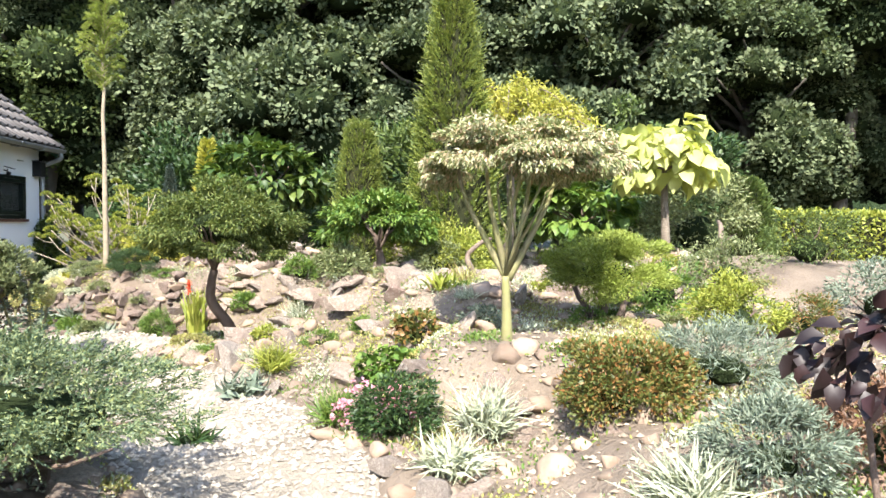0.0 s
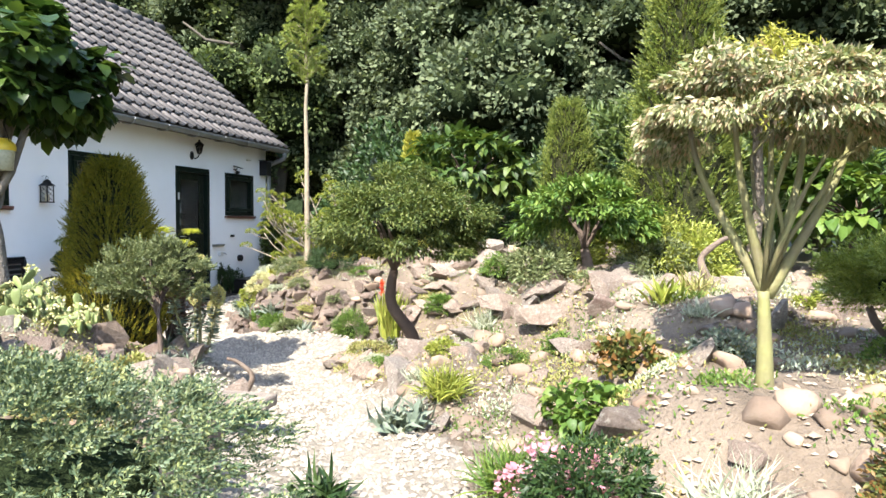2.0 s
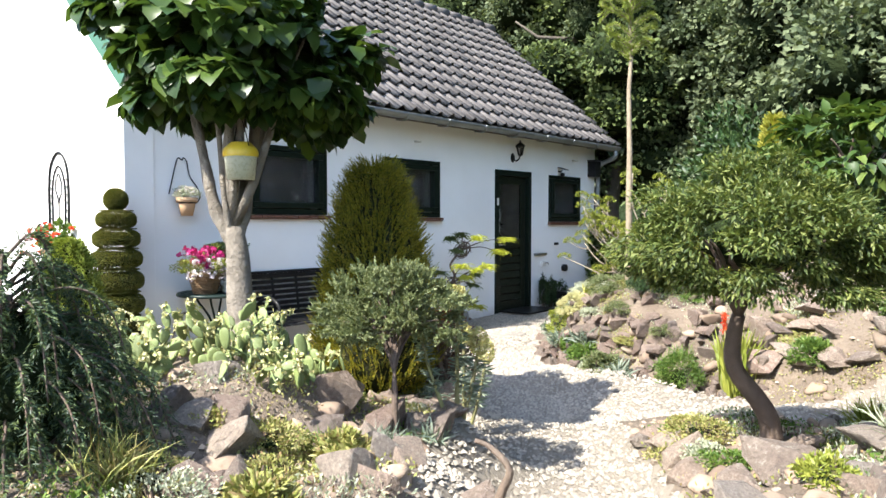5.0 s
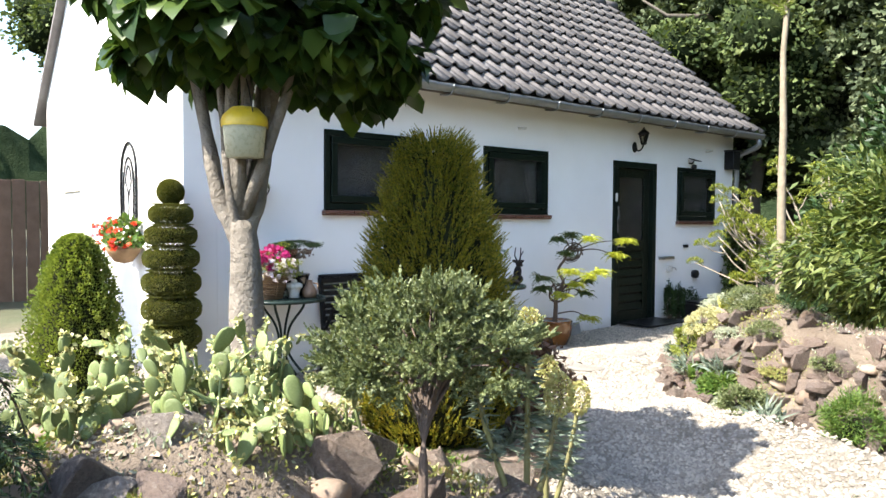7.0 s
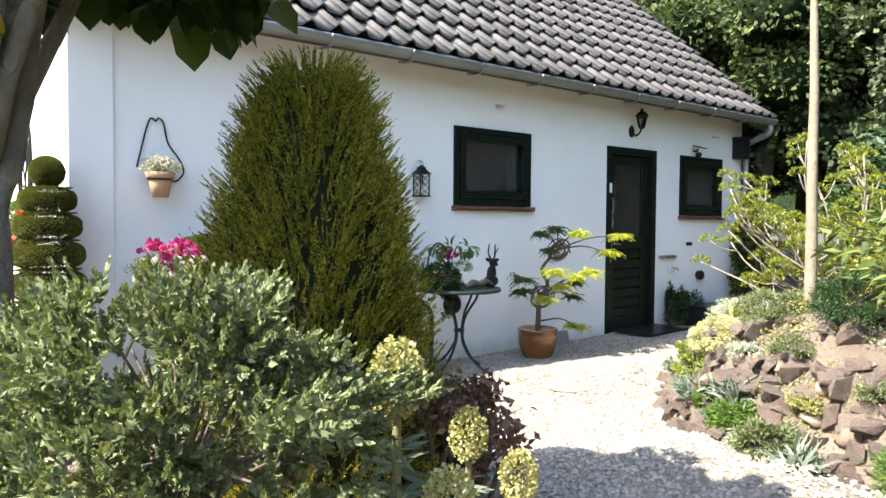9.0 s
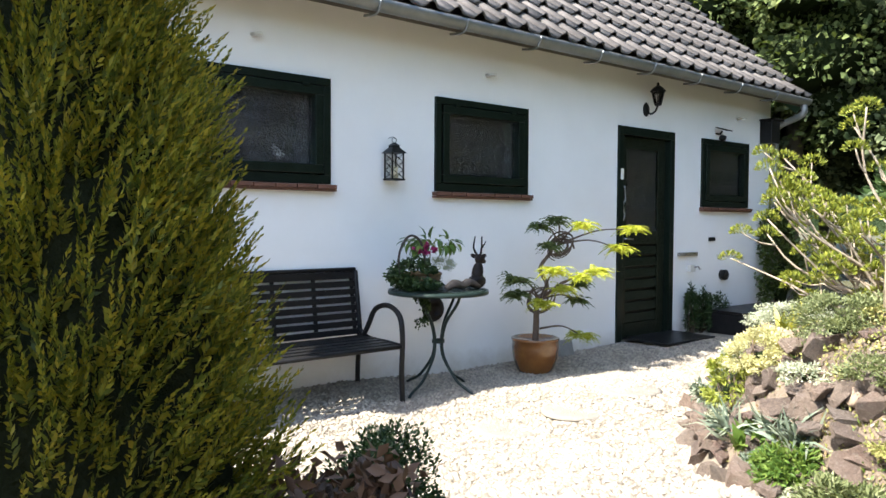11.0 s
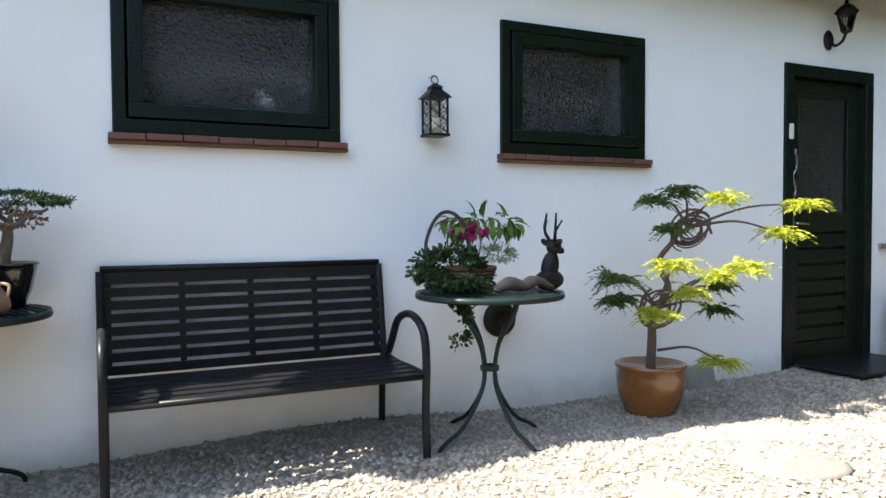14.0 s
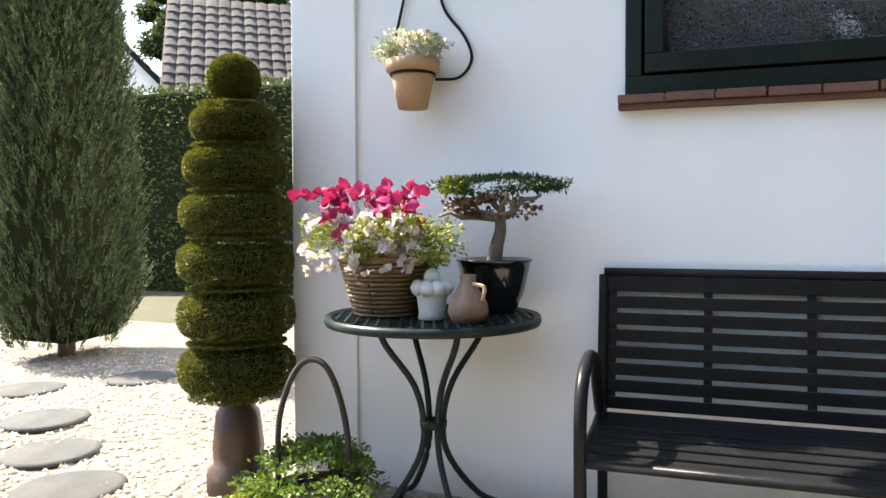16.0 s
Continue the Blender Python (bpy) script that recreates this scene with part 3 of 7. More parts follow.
house = thing("house", "white rendered house with a dark tiled pitched roof", "house", kind="structure")
piece("wall_front", pierced_wall("wall_front", Y0 + 0.25, Y1 - 0.25, -0.3, 2.99, OPEN, 0.28, lambda a, z, d: (WX - d, a, z)), M_WALL, house)
piece("wall_gable", gable(Y0, 0.25), M_WALL, house)
piece("wall_gable", gable(Y1 - 0.25, 0.25), M_WALL, house)
piece("corner_pilaster", boxm(WX, Y0 + .003, -.3, WX + .018, Y0 + .29, 2.7, bevel=.004), M_WALL, house)
piece("wall_back", boxm(BACK, Y0 + .25, -.3, BACK + .28, Y1 - .25, 2.99, bevel=0), M_WALL, house)
# floor, ceiling and wall in the darkened room colour
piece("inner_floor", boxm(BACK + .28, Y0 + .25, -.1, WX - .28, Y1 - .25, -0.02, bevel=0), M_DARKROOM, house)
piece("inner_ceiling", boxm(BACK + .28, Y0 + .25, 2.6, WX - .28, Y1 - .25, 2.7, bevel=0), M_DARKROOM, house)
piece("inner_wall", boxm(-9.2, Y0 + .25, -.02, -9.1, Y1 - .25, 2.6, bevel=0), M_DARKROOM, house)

SLOPE = math.atan2(RIDGE_Z - EAVE_Z, EAVE_X - RIDGE_X)
ROOF_LEN = math.hypot(RIDGE_Z - EAVE_Z, EAVE_X - RIDGE_X)


def build_roof():
    roof = piece("roof", bpy.data.meshes.new("roof"), None, house)
    bm = bmesh.new()
    for sgn in (1, -1):
        pts = []
        for y in (Y0 - 0.10, Y1 + 0.12):
            for x, z in ((EAVE_X, EAVE_Z), (RIDGE_X, RIDGE_Z)):
                xx = x if sgn == 1 else 2 * RIDGE_X - x
                pts += [bm.verts.new((xx, y, z - 0.02)), bm.verts.new((xx, y, z - 0.09))]
        a, a2, b, b2, c, c2, d, d2 = pts
        for q in ((a, b, d, c), (a2, c2, d2, b2), (a, c, c2, a2), (a, a2, b2, b), (c, d, d2, c2)):
            bm.faces.new(q)
    bmesh.ops.recalc_face_normals(bm, faces=bm.faces)
    bm.to_mesh(roof.data)
    bm.free()
    roof.data.materials.append(M_TILE)
    # one pantile: a wave across, lapping over the course below
    rows, cols = 12, 38
    w, l = (Y1 - Y0 + 0.22) / cols, ROOF_LEN / rows
    u = np.linspace(0, 1, 9)
    zz = 0.028 * np.sin(u * 2 * np.pi + 0.6) + 0.012 * np.sin(u * 4 * np.pi)
    V, F = [], []
    for k, (s, lift) in enumerate(((0.0, 0.072), (l * 1.12, 0.012))):
        for t in (0, -0.018):
            for a, b in zip(u, zz):
                V.append((-s, a * w * 1.04, b + lift + t))
    m = 9
    for j in range(m - 1):
        F += [(j, j + 1, 2 * m + j + 1, 2 * m + j), (j + 1, j, m + j, m + j + 1)]
    F += [(0, 2 * m, 3 * m, m), (m - 1, 2 * m - 1, 4 * m - 1, 3 * m - 1)]
    tile = mesh_from("tile", V, F)
    tile.materials.append(M_TILE)
    tile.polygons.foreach_set("use_smooth", np.ones(len(tile.polygons), bool))
    slope = Matrix.Rotation(SLOPE, 4, "Y")
    rest_v, rest_f, o = [], [], 0
    TV, TF = np.array(V), np.array(F)
    for r in range(rows):
        for c in range(cols):
            jit = random.uniform(-0.004, 0.004)
            m4 = Matrix.Translation((EAVE_X + 0.05, Y0 - 0.10 + c * w + jit, EAVE_Z - 0.01)) @ slope @ Matrix.Translation((-r * l, 0, random.uniform(0, 0.006)))
            if r < 7:
                t = new("tile", tile)
                t.parent = roof
                t.matrix_basis = m4
            else:
                R = np.array(m4)
                rest_v.append(TV @ R[:3, :3].T + R[:3, 3])
                rest_f.append(TF + o)
                o += len(TV)
    up = piece("upper_tiles", mesh_from("upper_tiles", np.concatenate(rest_v), np.concatenate(rest_f)), M_TILE, roof, "weathered grey roof tiles", smooth=True)
    tagged(up, kind="stuff")
    # ridge caps
    cap = tubes([([(0, 0, 0), (0, 0.2, 0.004), (0, 0.4, 0.012)], [0.11, 0.115, 0.12])], 10)
    cap.materials.append(M_TILE)
    n = int((Y1 - Y0 + 0.2) / 0.36)
    for i in range(n + 1):
        t = new("ridge_tile", cap)
        t.parent = roof
        t.matrix_basis = pose(RIDGE_X, Y0 - 0.12 + i * 0.36, RIDGE_Z + 0.03)
    M_VERGE = surface("verge_board", (0.05, 0.13, 0.09), (0.06, 0.15, 0.10), 0.5, 5, 60, 0.2, 0.003)
    for y in (Y0 - 0.13, Y1 + 0.125):
        bm = bmesh.new()
        box(bm, -ROOF_LEN, -0.012, -0.17, 0.05, 0.012, 0.02, 0.003)
        bmesh.ops.transform(bm, matrix=Matrix.Translation((EAVE_X, y, EAVE_Z)) @ slope, verts=bm.verts)
        piece("verge_board", bm, M_VERGE, roof, "green painted verge board")
    # eaves: fascia, gutter, brackets, downpipe
    gut = thing("gutter", "grey zinc half-round gutter under the eave", "gutter", kind="structure")
    a = np.linspace(np.pi, 2 * np.pi, 9)
    ring = [(0.065 * np.cos(t), 0.075 * np.sin(t)) for t in a] + [(0.058 * np.cos(t), 0.068 * np.sin(t)) for t in a[::-1]]
    gv = [(EAVE_X + 0.05 + p, y, EAVE_Z - 0.005 + q) for y in (Y0 - 0.1, Y1 + 0.14) for p, q in ring]
    k = len(ring)
    gf = [(i, (i + 1) % k, k + (i + 1) % k, k + i) for i in range(k)]
    piece("trough", mesh_from("trough", gv, gf), M_ZINC, gut, smooth=True)
    for y in np.arange(Y0 + 0.2, Y1, 0.78):
        br = tubes([(curve_pts([(EAVE_X - .10, 0, -.07), (EAVE_X + .03, 0, -.088), (EAVE_X + .09, 0, -.07), (EAVE_X + .122, 0, .0)], 12), 0.010)], 6)
        piece("bracket", br, M_ZINC, gut, at=pose(0, y, EAVE_Z - 0.01))
    piece("downpipe", tubes([(curve_pts([(EAVE_X + .05, Y1 + .05, 2.72), (EAVE_X + .03, Y1 + .05, 2.6), (WX + .06, Y1 + .02, 2.45), (WX + .06, Y1 + .02, 2.2), (WX + .06, Y1 + .02, 0.0)], 24), 0.04)], 10), M_ZINC, gut, smooth=True)


build_roof()


def build_window(y0, y1, z0, z1, idx):
    win = thing("window_" + str(idx), "dark green painted window with patterned glass", "window", WX, y0, z0, kind="structure")
    W, H = y1 - y0, z1 - z0
    bm = bmesh.new()
    for q in ((0, 0, W, .065), (0, H - .055, W, H), (0, .065, .06, H - .055), (W - .06, .065, W, H - .055)):
        box(bm, -.09, q[0] + .002, q[1], .022, q[2] - .002, q[3], .004)
    piece("window_frame", bm, M_GREEN, win)
    bm = bmesh.new()
    a, b, c, d = .068, W - .068, .072, H - .062
    s = .065
    for q in ((a, c, b, c + s), (a, d - s, b, d), (a, c + s, a + s, d - s), (b - s, c + s, b, d - s)):
        box(bm, -.07, q[0], q[1], .036, q[2], q[3], .005)
    piece("sash", bm, M_GREEN, win)
    p = piece("pane", boxm(-.03, a + s - .004, c + s - .004, -.024, b - s + .004, d - s + .004, bevel=0), M_GLASS, win, "patterned glass pane")
    p.visible_shadow = False
    # bar added for a band across the pane, in the darkened room colour
    piece("inner_rail", boxm(-.20, 0.05, H * .42, -.18, W - .05, H * .50, bevel=.003), M_DARKROOM, win, "added horizontal bar behind the glass")
    if idx == 1:
        bm = bmesh.new()
        bmesh.ops.create_icosphere(bm, subdivisions=2, radius=.024, matrix=Matrix.Translation((-.10, W * .67, .20)) @ Matrix.Diagonal((.7, 1.2, .8, 1)))
        bmesh.ops.create_icosphere(bm, subdivisions=2, radius=.013, matrix=Matrix.Translation((-.10, W * .67 - .03, .235)))
        piece("ornament", bm, M_WHITEP, win, "small white ornament behind the glass")
    bm = bmesh.new()
    for k in (0.2, 0.8):
        box(bm, .036, W * k - .03, d - .012, .044, W * k + .03, d + .012, .002)
    piece("hinge", bm, M_GREEN, win)
    n = 7
    sill = piece("window_sill", boxm(-.09, -.02, -.052, .05, W + .03, -.036, bevel=.002), M_BRICK, win)
    t = boxm(0, 0, 0, .155, (W + .05) / n - .006, .03, bevel=.004)
    me = bpy.data.meshes.new("sill_tile")
    t.to_mesh(me)
    t.free()
    me.materials.append(M_BRICK)
    for i in range(n):
        o = new("sill_tile", me)
        o.parent = sill
        o.matrix_basis = pose(-.09, -.02 + i * (W + .05) / n, -.036 + random.uniform(0, .003))


for i, (a, b, c, d) in enumerate(OPEN[:3]):
    build_window(a, b, c, d, i + 1)


def build_door():
    y0, y1, z1 = 11.37, 12.335, 2.245
    W = y1 - y0
    dr = thing("door_1", "olive green wooden door with louvred lower half", "door", WX, y0, 0.02, kind="structure")
    bm = bmesh.new()
    for q in ((.002, 0, .085, z1 - .11), (W - .085, 0, W - .002, z1 - .11), (.002, z1 - .11, W - .002, z1 - .024)):
        box(bm, -.10, q[0], q[1], .02, q[2], q[3], .005)
    piece("door_frame", bm, M_GREEN, dr)
    leaf = bmesh.new()
    a, b, top = .09, W - .09, z1 - .115
    for q in ((a, .03, a + .12, top), (b - .12, .03, b, top), (a + .12, top - .12, b - .12, top), (a + .12, 1.02, b - .12, 1.16), (a + .12, .03, b - .12, .20)):
        box(leaf, -.085, q[0], q[1], -.045, q[2], q[3], .004)
    lf = piece("door_leaf", leaf, M_DOOR, dr)
    g = piece("pane", boxm(-.07, a + .115, 1.155, -.062, b - .115, top - .115, bevel=0), M_GLASS, dr, "dark glass pane")
    g.visible_shadow = False
    for k in range(7):
        z = .205 + k * .117
        bm = boxm(-.07, a + .118, z, -.05, b - .118, z + .092, bevel=.004)
        bmesh.ops.rotate(bm, cent=(-.06, 0, z), matrix=Matrix.Rotation(-0.13, 3, "Y"), verts=bm.verts)
        piece("slat", bm, M_DOOR, lf)
    piece("slat_backing", boxm(-.095, a + .1, .1, -.088, b - .1, 1.1, bevel=0), M_BLACK, lf)
    hd = piece("handle_plate", boxm(-.045, a + .035, .95, -.037, a + .075, 1.17, bevel=.003), M_STEEL, lf)
    piece("handle", tubes([(curve_pts([(-.04, a + .055, 1.08), (.005, a + .055, 1.08), (.012, a + .085, 1.08), (.012, a + .17, 1.075)], 12), .009)], 8), M_STEEL, hd, "steel lever handle", smooth=True)
    piece("door_chime", tubes([(curve_pts([(-.03, a + .07, 1.62), (-.03, a + .09, 1.50), (-.03, a + .05, 1.42), (-.03, a + .08, 1.33), (-.03, a + .06, 1.27)], 14), .008)], 6), M_STEEL, lf, "hanging metal ornament")
    piece("thermometer", boxm(.02, .03, 1.68, .032, .07, 1.79, bevel=.004), M_WHITEP, dr, "small white thermometer")
    piece("threshold", boxm(-.12, .01, -.1, .05, W - .01, .03, bevel=.006), M_STONE, dr)


build_door()

# ---- forest behind ----


def forest_tree(seed, height, spread, mat, low):
    """A broadleaf tree: trunk, limbs and a ragged crown."""
    t = thing("forest_tree", "tall leafy woodland tree with a dark dense crown", "tree", group="woodland trees", y=0)
    lean = RNG.normal(0, 0.3, 2)
    tr = bend((0, 0, -0.3), (lean[0], lean[1], height * 0.8), 7, 0.012)
    limbs = [(tr, np.linspace(0.20, 0.05, 7))]
    for k in range(9):
        z = RNG.uniform(0.3, 0.75) * height
        a = RNG.uniform(0, 6.28)
        p0 = np.array([np.interp(z, tr[:, 2], tr[:, 0]), np.interp(z, tr[:, 2], tr[:, 1]), z])
        limbs.append((bend(p0, p0 + np.array([math.cos(a) * spread * .8, math.sin(a) * spread * .8, RNG.uniform(.4, 1.8)]), 5, 0.05), np.linspace(.075, .02, 5)))
    piece("trunk", tubes(limbs, 7), M_FTRUNK, t, smooth=True)
    ext = np.array([spread, spread, height * (1 - low) / 2])
    mid = np.array([0, 0, height * (1 + low) / 2])
    c = rand_dirs(96) * (0.45 + 0.55 * RNG.random((96, 1))) ** 0.8
    r = RNG.uniform(0.42, 0.85, 96) * (spread / 2.8)
    cores, P, D = [], [], []
    for k in range(96):
        o = c[k] * (ext - 0.3) + mid
        bm = bmesh.new()
        bmesh.ops.create_icosphere(bm, subdivisions=2, radius=1.0)
        for v in bm.verts:
            v.co *= 1 + 0.35 * noise.noise(v.co * 1.6 + Vector((k, seed, 0)))
            v.co = Vector((v.co.x * r[k] * 0.78, v.co.y * r[k] * 0.78, v.co.z * r[k] * 0.62)) + Vector(o)
        me = bpy.data.meshes.new("core")
        bm.to_mesh(me)
        bm.free()
        cores.append(me)
        m = int(560 * (r[k] / 0.6) ** 2)
        d = rand_dirs(m)
        d[:, 2] = np.where(d[:, 2] < -0.7, -d[:, 2], d[:, 2])
        lump = 1 + 0.16 * np.sin(d[:, 0] * 7 + k) * np.sin(d[:, 2] * 8 + k)
        P.append(o + d * (r[k] * lump * RNG.uniform(0.78, 1.08, m))[:, None] * np.array([1, 1, 0.78]))
        D.append(unit(d + 0.75 * rand_dirs(m) + np.array([0, 0, -0.25])))
    P, D = np.concatenate(P), np.concatenate(D)
    L = RNG.uniform(0.07, 0.15, len(P))
    piece("crown", leaves(P, D, L, L * 0.7), mat, t)
    # dark lumps fill the crown as its painted inner shade
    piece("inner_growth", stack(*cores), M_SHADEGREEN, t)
    return t


proto = [forest_tree(0, 13, 2.9, L_FOREST[0], 0.14), forest_tree(1, 11, 2.6, L_FOREST[1], 0.10), forest_tree(2, 14, 3.0, L_FOREST[2], 0.28), forest_tree(3, 7.5, 2.4, L_FOREST[1], 0.03)]
spots = []
for i, x in enumerate(np.arange(-20, 15, 2.9)):
    spots.append((x + RNG.normal(0, .5), 18.0 + RNG.normal(0, .8) + (1.5 if x < -9 else 0), (0, 1, 2, 1)[i % 4] if x < 3 else 2))
for i, x in enumerate(np.arange(-24, 26, 3.6)):
    spots.append((x + RNG.normal(0, .7), 23.5 + RNG.normal(0, 1.2), (2, 0, 1)[i % 3]))
for i, x in enumerate(np.arange(-16, 5, 3.4)):
    spots.append((x + RNG.normal(0, .4), 15.8 + RNG.normal(0, .4) + (3.4 if x < -2.5 else 0), 3))
for i, x in enumerate(np.arange(5.5, 20, 2.9)):
    spots.append((x + RNG.normal(0, .4), 19.5 + RNG.normal(0, 1.0), 3))
for x, y, k in ((-2.9, 20.2, 1), (.3, 20.6, 0), (3.2, 20.4, 1), (-6.3, 21, 0)):
    spots.append((x, y, k))
for x, y in ((-27, -9), (-31, -3), (-24, -15), (-33, 4), (16, 8), (14, 14), (-21, 14), (-19, 9)):
    spots.append((x, y, int(RNG.integers(0, 3))))
used = set()
for x, y, k in spots:
    m = pose(x, y, 0.6 if abs(x) > 12 or y > 18 else h(x, y), 0, 0, RNG.uniform(0, 360)) @ Matrix.Scale(RNG.uniform(.88, 1.12), 4)
    if k not in used:
        used.add(k)
        proto[k].matrix_basis = m
        tree_ob = proto[k]
    else:
        tree_ob = copy_thing(proto[k], m)
        tree_ob.matrix_basis = m


def far_woods():
    """Dark woods in the distance, all round."""
    V, F = [], []
    n = 260
    for i in range(n):
        a = i * 2 * math.pi / n
        top = 8.5 + 2.2 * noise.noise(Vector((math.cos(a) * 14, math.sin(a) * 14, 0))) + 1.3 * noise.noise(Vector((math.cos(a) * 50, math.sin(a) * 50, 3)))
        for k, z in enumerate((-1, 2.5, 5, top)):
            r = 62 + 1.6 * noise.noise(Vector((math.cos(a) * 40, math.sin(a) * 40, z))) + .5 * k
            V.append((r * math.cos(a) - 2, r * math.sin(a) + 4, z))
    for i in range(n):
        j = (i + 1) % n
        for k in range(3):
            F.append((i * 4 + k, j * 4 + k, j * 4 + k + 1, i * 4 + k + 1))
    m = surface("far_woods", (0.015, 0.028, 0.012), (0.045, 0.065, 0.03), 1.0, .9, 5, 1.0, .3, spec=0.05)
    tagged(piece("backdrop", mesh_from("backdrop", V, F), m), "dark distant woods", "backdrop", kind="structure")


far_woods()

# ---- rocks ----


def rock_mesh(flat, skin):
    """An angular, broken stone: a hull of random corners, chipped edges, a rough skin."""
    bm = bmesh.new()
    for d in rand_dirs(11):
        k = 1 / max(abs(d[0]), abs(d[1]), abs(d[2]))
        bm.verts.new(Vector(d) * k * RNG.uniform(0.7, 1.0))
    bmesh.ops.convex_hull(bm, input=bm.verts)
    bmesh.ops.delete(bm, geom=[v for v in bm.verts if not v.link_faces], context="VERTS")
    bmesh.ops.dissolve_limit(bm, angle_limit=0.2, verts=bm.verts, edges=bm.edges)
    bmesh.ops.bevel(bm, geom=bm.edges[:], offset=0.035, segments=1, affect="EDGES", profile=0.5)
    bmesh.ops.triangulate(bm, faces=bm.faces)
    bmesh.ops.subdivide_edges(bm, edges=[e for e in bm.edges if e.calc_length() > 0.3], cuts=1)
    bmesh.ops.triangulate(bm, faces=bm.faces)
    sh = Vector((flat * 31, flat * 17, flat * 5))
    for v in bm.verts:
        v.co *= 1 + 0.10 * noise.noise(v.co * 2.4 + sh) + 0.08 * noise.noise(v.co * 6 + sh)
        v.co.z *= flat
    bmesh.ops.recalc_face_normals(bm, faces=bm.faces)
    me = bpy.data.meshes.new("rock")
    bm.to_mesh(me)
    bm.free()
    me.materials.append(skin)
    return me


ROCKS = [rock_mesh(f, M_ROCK) for f in (0.9, 0.7, 0.62, 1.0, 0.5, 0.8, 0.66, 0.45)]
BANK_SHADE_STONES = [rock_mesh(f, M_BANK_SHADE_STONE) for f in (0.9, 0.7, 0.62, 1.0, 0.5, 0.8, 0.66, 0.45)]


def rock(x, y, s, sink=0.35, z=None, kind=None, sx=1.0, rz=None, owner=None):
    k = int(RNG.integers(0, 8)) if kind is None else kind
    zz = h(x, y) if z is None else z
    m = pose(x, y, zz + s * (0.35 - sink), RNG.normal(0, 9), RNG.normal(0, 9), RNG.uniform(0, 360) if rz is None else rz) @ Matrix.Diagonal((s * sx, s * RNG.uniform(.7, 1), s, 1))
    o = new("rock", (BANK_SHADE_STONES if k > 9 or owner is not None and owner.name == "stone_bank" else ROCKS)[k % 10])
    o.matrix_basis = m
    if owner is not None:
        o.name = "stone"
        o.parent = owner
        return
    big = s > 0.17
    tagged(o, "large weathered sandstone boulder set in the rockery" if big else "rough brown sandstone piece in the rockery", "rock", "rockery stones")


def along(line, step, off):
    pts = curve_pts([(a, b, 0) for a, b in line], 60)
    d = np.r_[0, np.cumsum(np.linalg.norm(np.diff(pts, axis=0), axis=1))]
    for s in np.arange(0.1, d[-1], step):
        p = np.array([np.interp(s, d, pts[:, k]) for k in (0, 1)])
        q = np.array([np.interp(min(s + .05, d[-1]), d, pts[:, k]) for k in (0, 1)])
        t = unit((q - p)[None])[0] if np.linalg.norm(q - p) > 0 else np.array([0, 1.0])
        yield p + off * np.array([t[1], -t[0]])


# stones edging the walk
for x, y in along(WALKWAY[2:7], 0.27, 0.60):
    rock(x + RNG.normal(0, .05), y + RNG.normal(0, .05), RNG.uniform(.08, .15))
for x, y in along(WALKWAY[3:8], 0.27, -0.62):
    rock(x + RNG.normal(0, .05), y + RNG.normal(0, .05), RNG.uniform(.09, .19), 0.3)
for x, y, s in ((-2.25, 4.22, .22), (-2.62, 5.12, .16), (-2.02, 4.66, .17), (-2.3, 4.6, .2), (-2.75, 4.1, .24), (-2.95, 4.0, .22), (-1.95, 4.05, .2), (-1.75, 3.75, .17), (-3.05, 5.3, .18), (-3.3, 5.6, .16), (-1.5, 3.3, .2), (-2.5, 3.75, .2)):
    rock(x, y, s * .68, .38, kind=int(RNG.choice([0, 1, 3, 5])))
# kinds from 10 up use the darker stone as painted shade in the bed
for x, y, q, k in ((-1.85, 3.95, .22, 7), (-2.15, 4.02, .21, 4), (-1.68, 3.62, .2, 7), (-2.3, 3.72, .17, 4), (-2.6, 4.0, .15, 7), (-2.82, 4.16, .16, 10), (-2.72, 4.5, .13, 13), (-2.64, 4.84, .15, 15), (-2.92, 4.7, .14, 10), (-2.52, 5.06, .13, 11), (-3.05, 4.0, .15, 13), (-2.55, 4.7, .12, 12), (-.55, 4.75, .16, 4), (-.3, 4.45, .18, 7), (.1, 3.45, .16, 4), (.45, 3.35, .18, 7), (-.75, 5.2, .17, 7), (-.4, 5.5, .2, 4), (.3, 2.5, .15, 4), (-.15, 5.0, .17, 7), (.75, 4.9, .2, 4), (.2, 5.3, .17, 7)):
    rock(x, y, q, .3, kind=k, sx=1.3)
# dry-stone bank beside the terrace
bank = thing("stone_bank", "dry-stone bank of dark brown and pink stones", "stone bank", kind="structure")
for lay in range(6):
    for x, y in along(BANKLINE[:-1], 0.145, -0.02 + 0.07 * lay):
        rock(x + RNG.normal(0, .025), y + RNG.normal(0, .025), RNG.uniform(.058, .10), 0.12, kind=int(RNG.choice([0, 1, 2, 5, 6])), sx=1.25, owner=bank)
for k in range(130):
    x, y = RNG.uniform(-4.6, -2.4), RNG.uniform(8.4, 10.0)
    if not gravel(np.array([x]), np.array([y]))[0]:
        rock(x, y, RNG.uniform(.06, .12), 0.2, owner=bank)
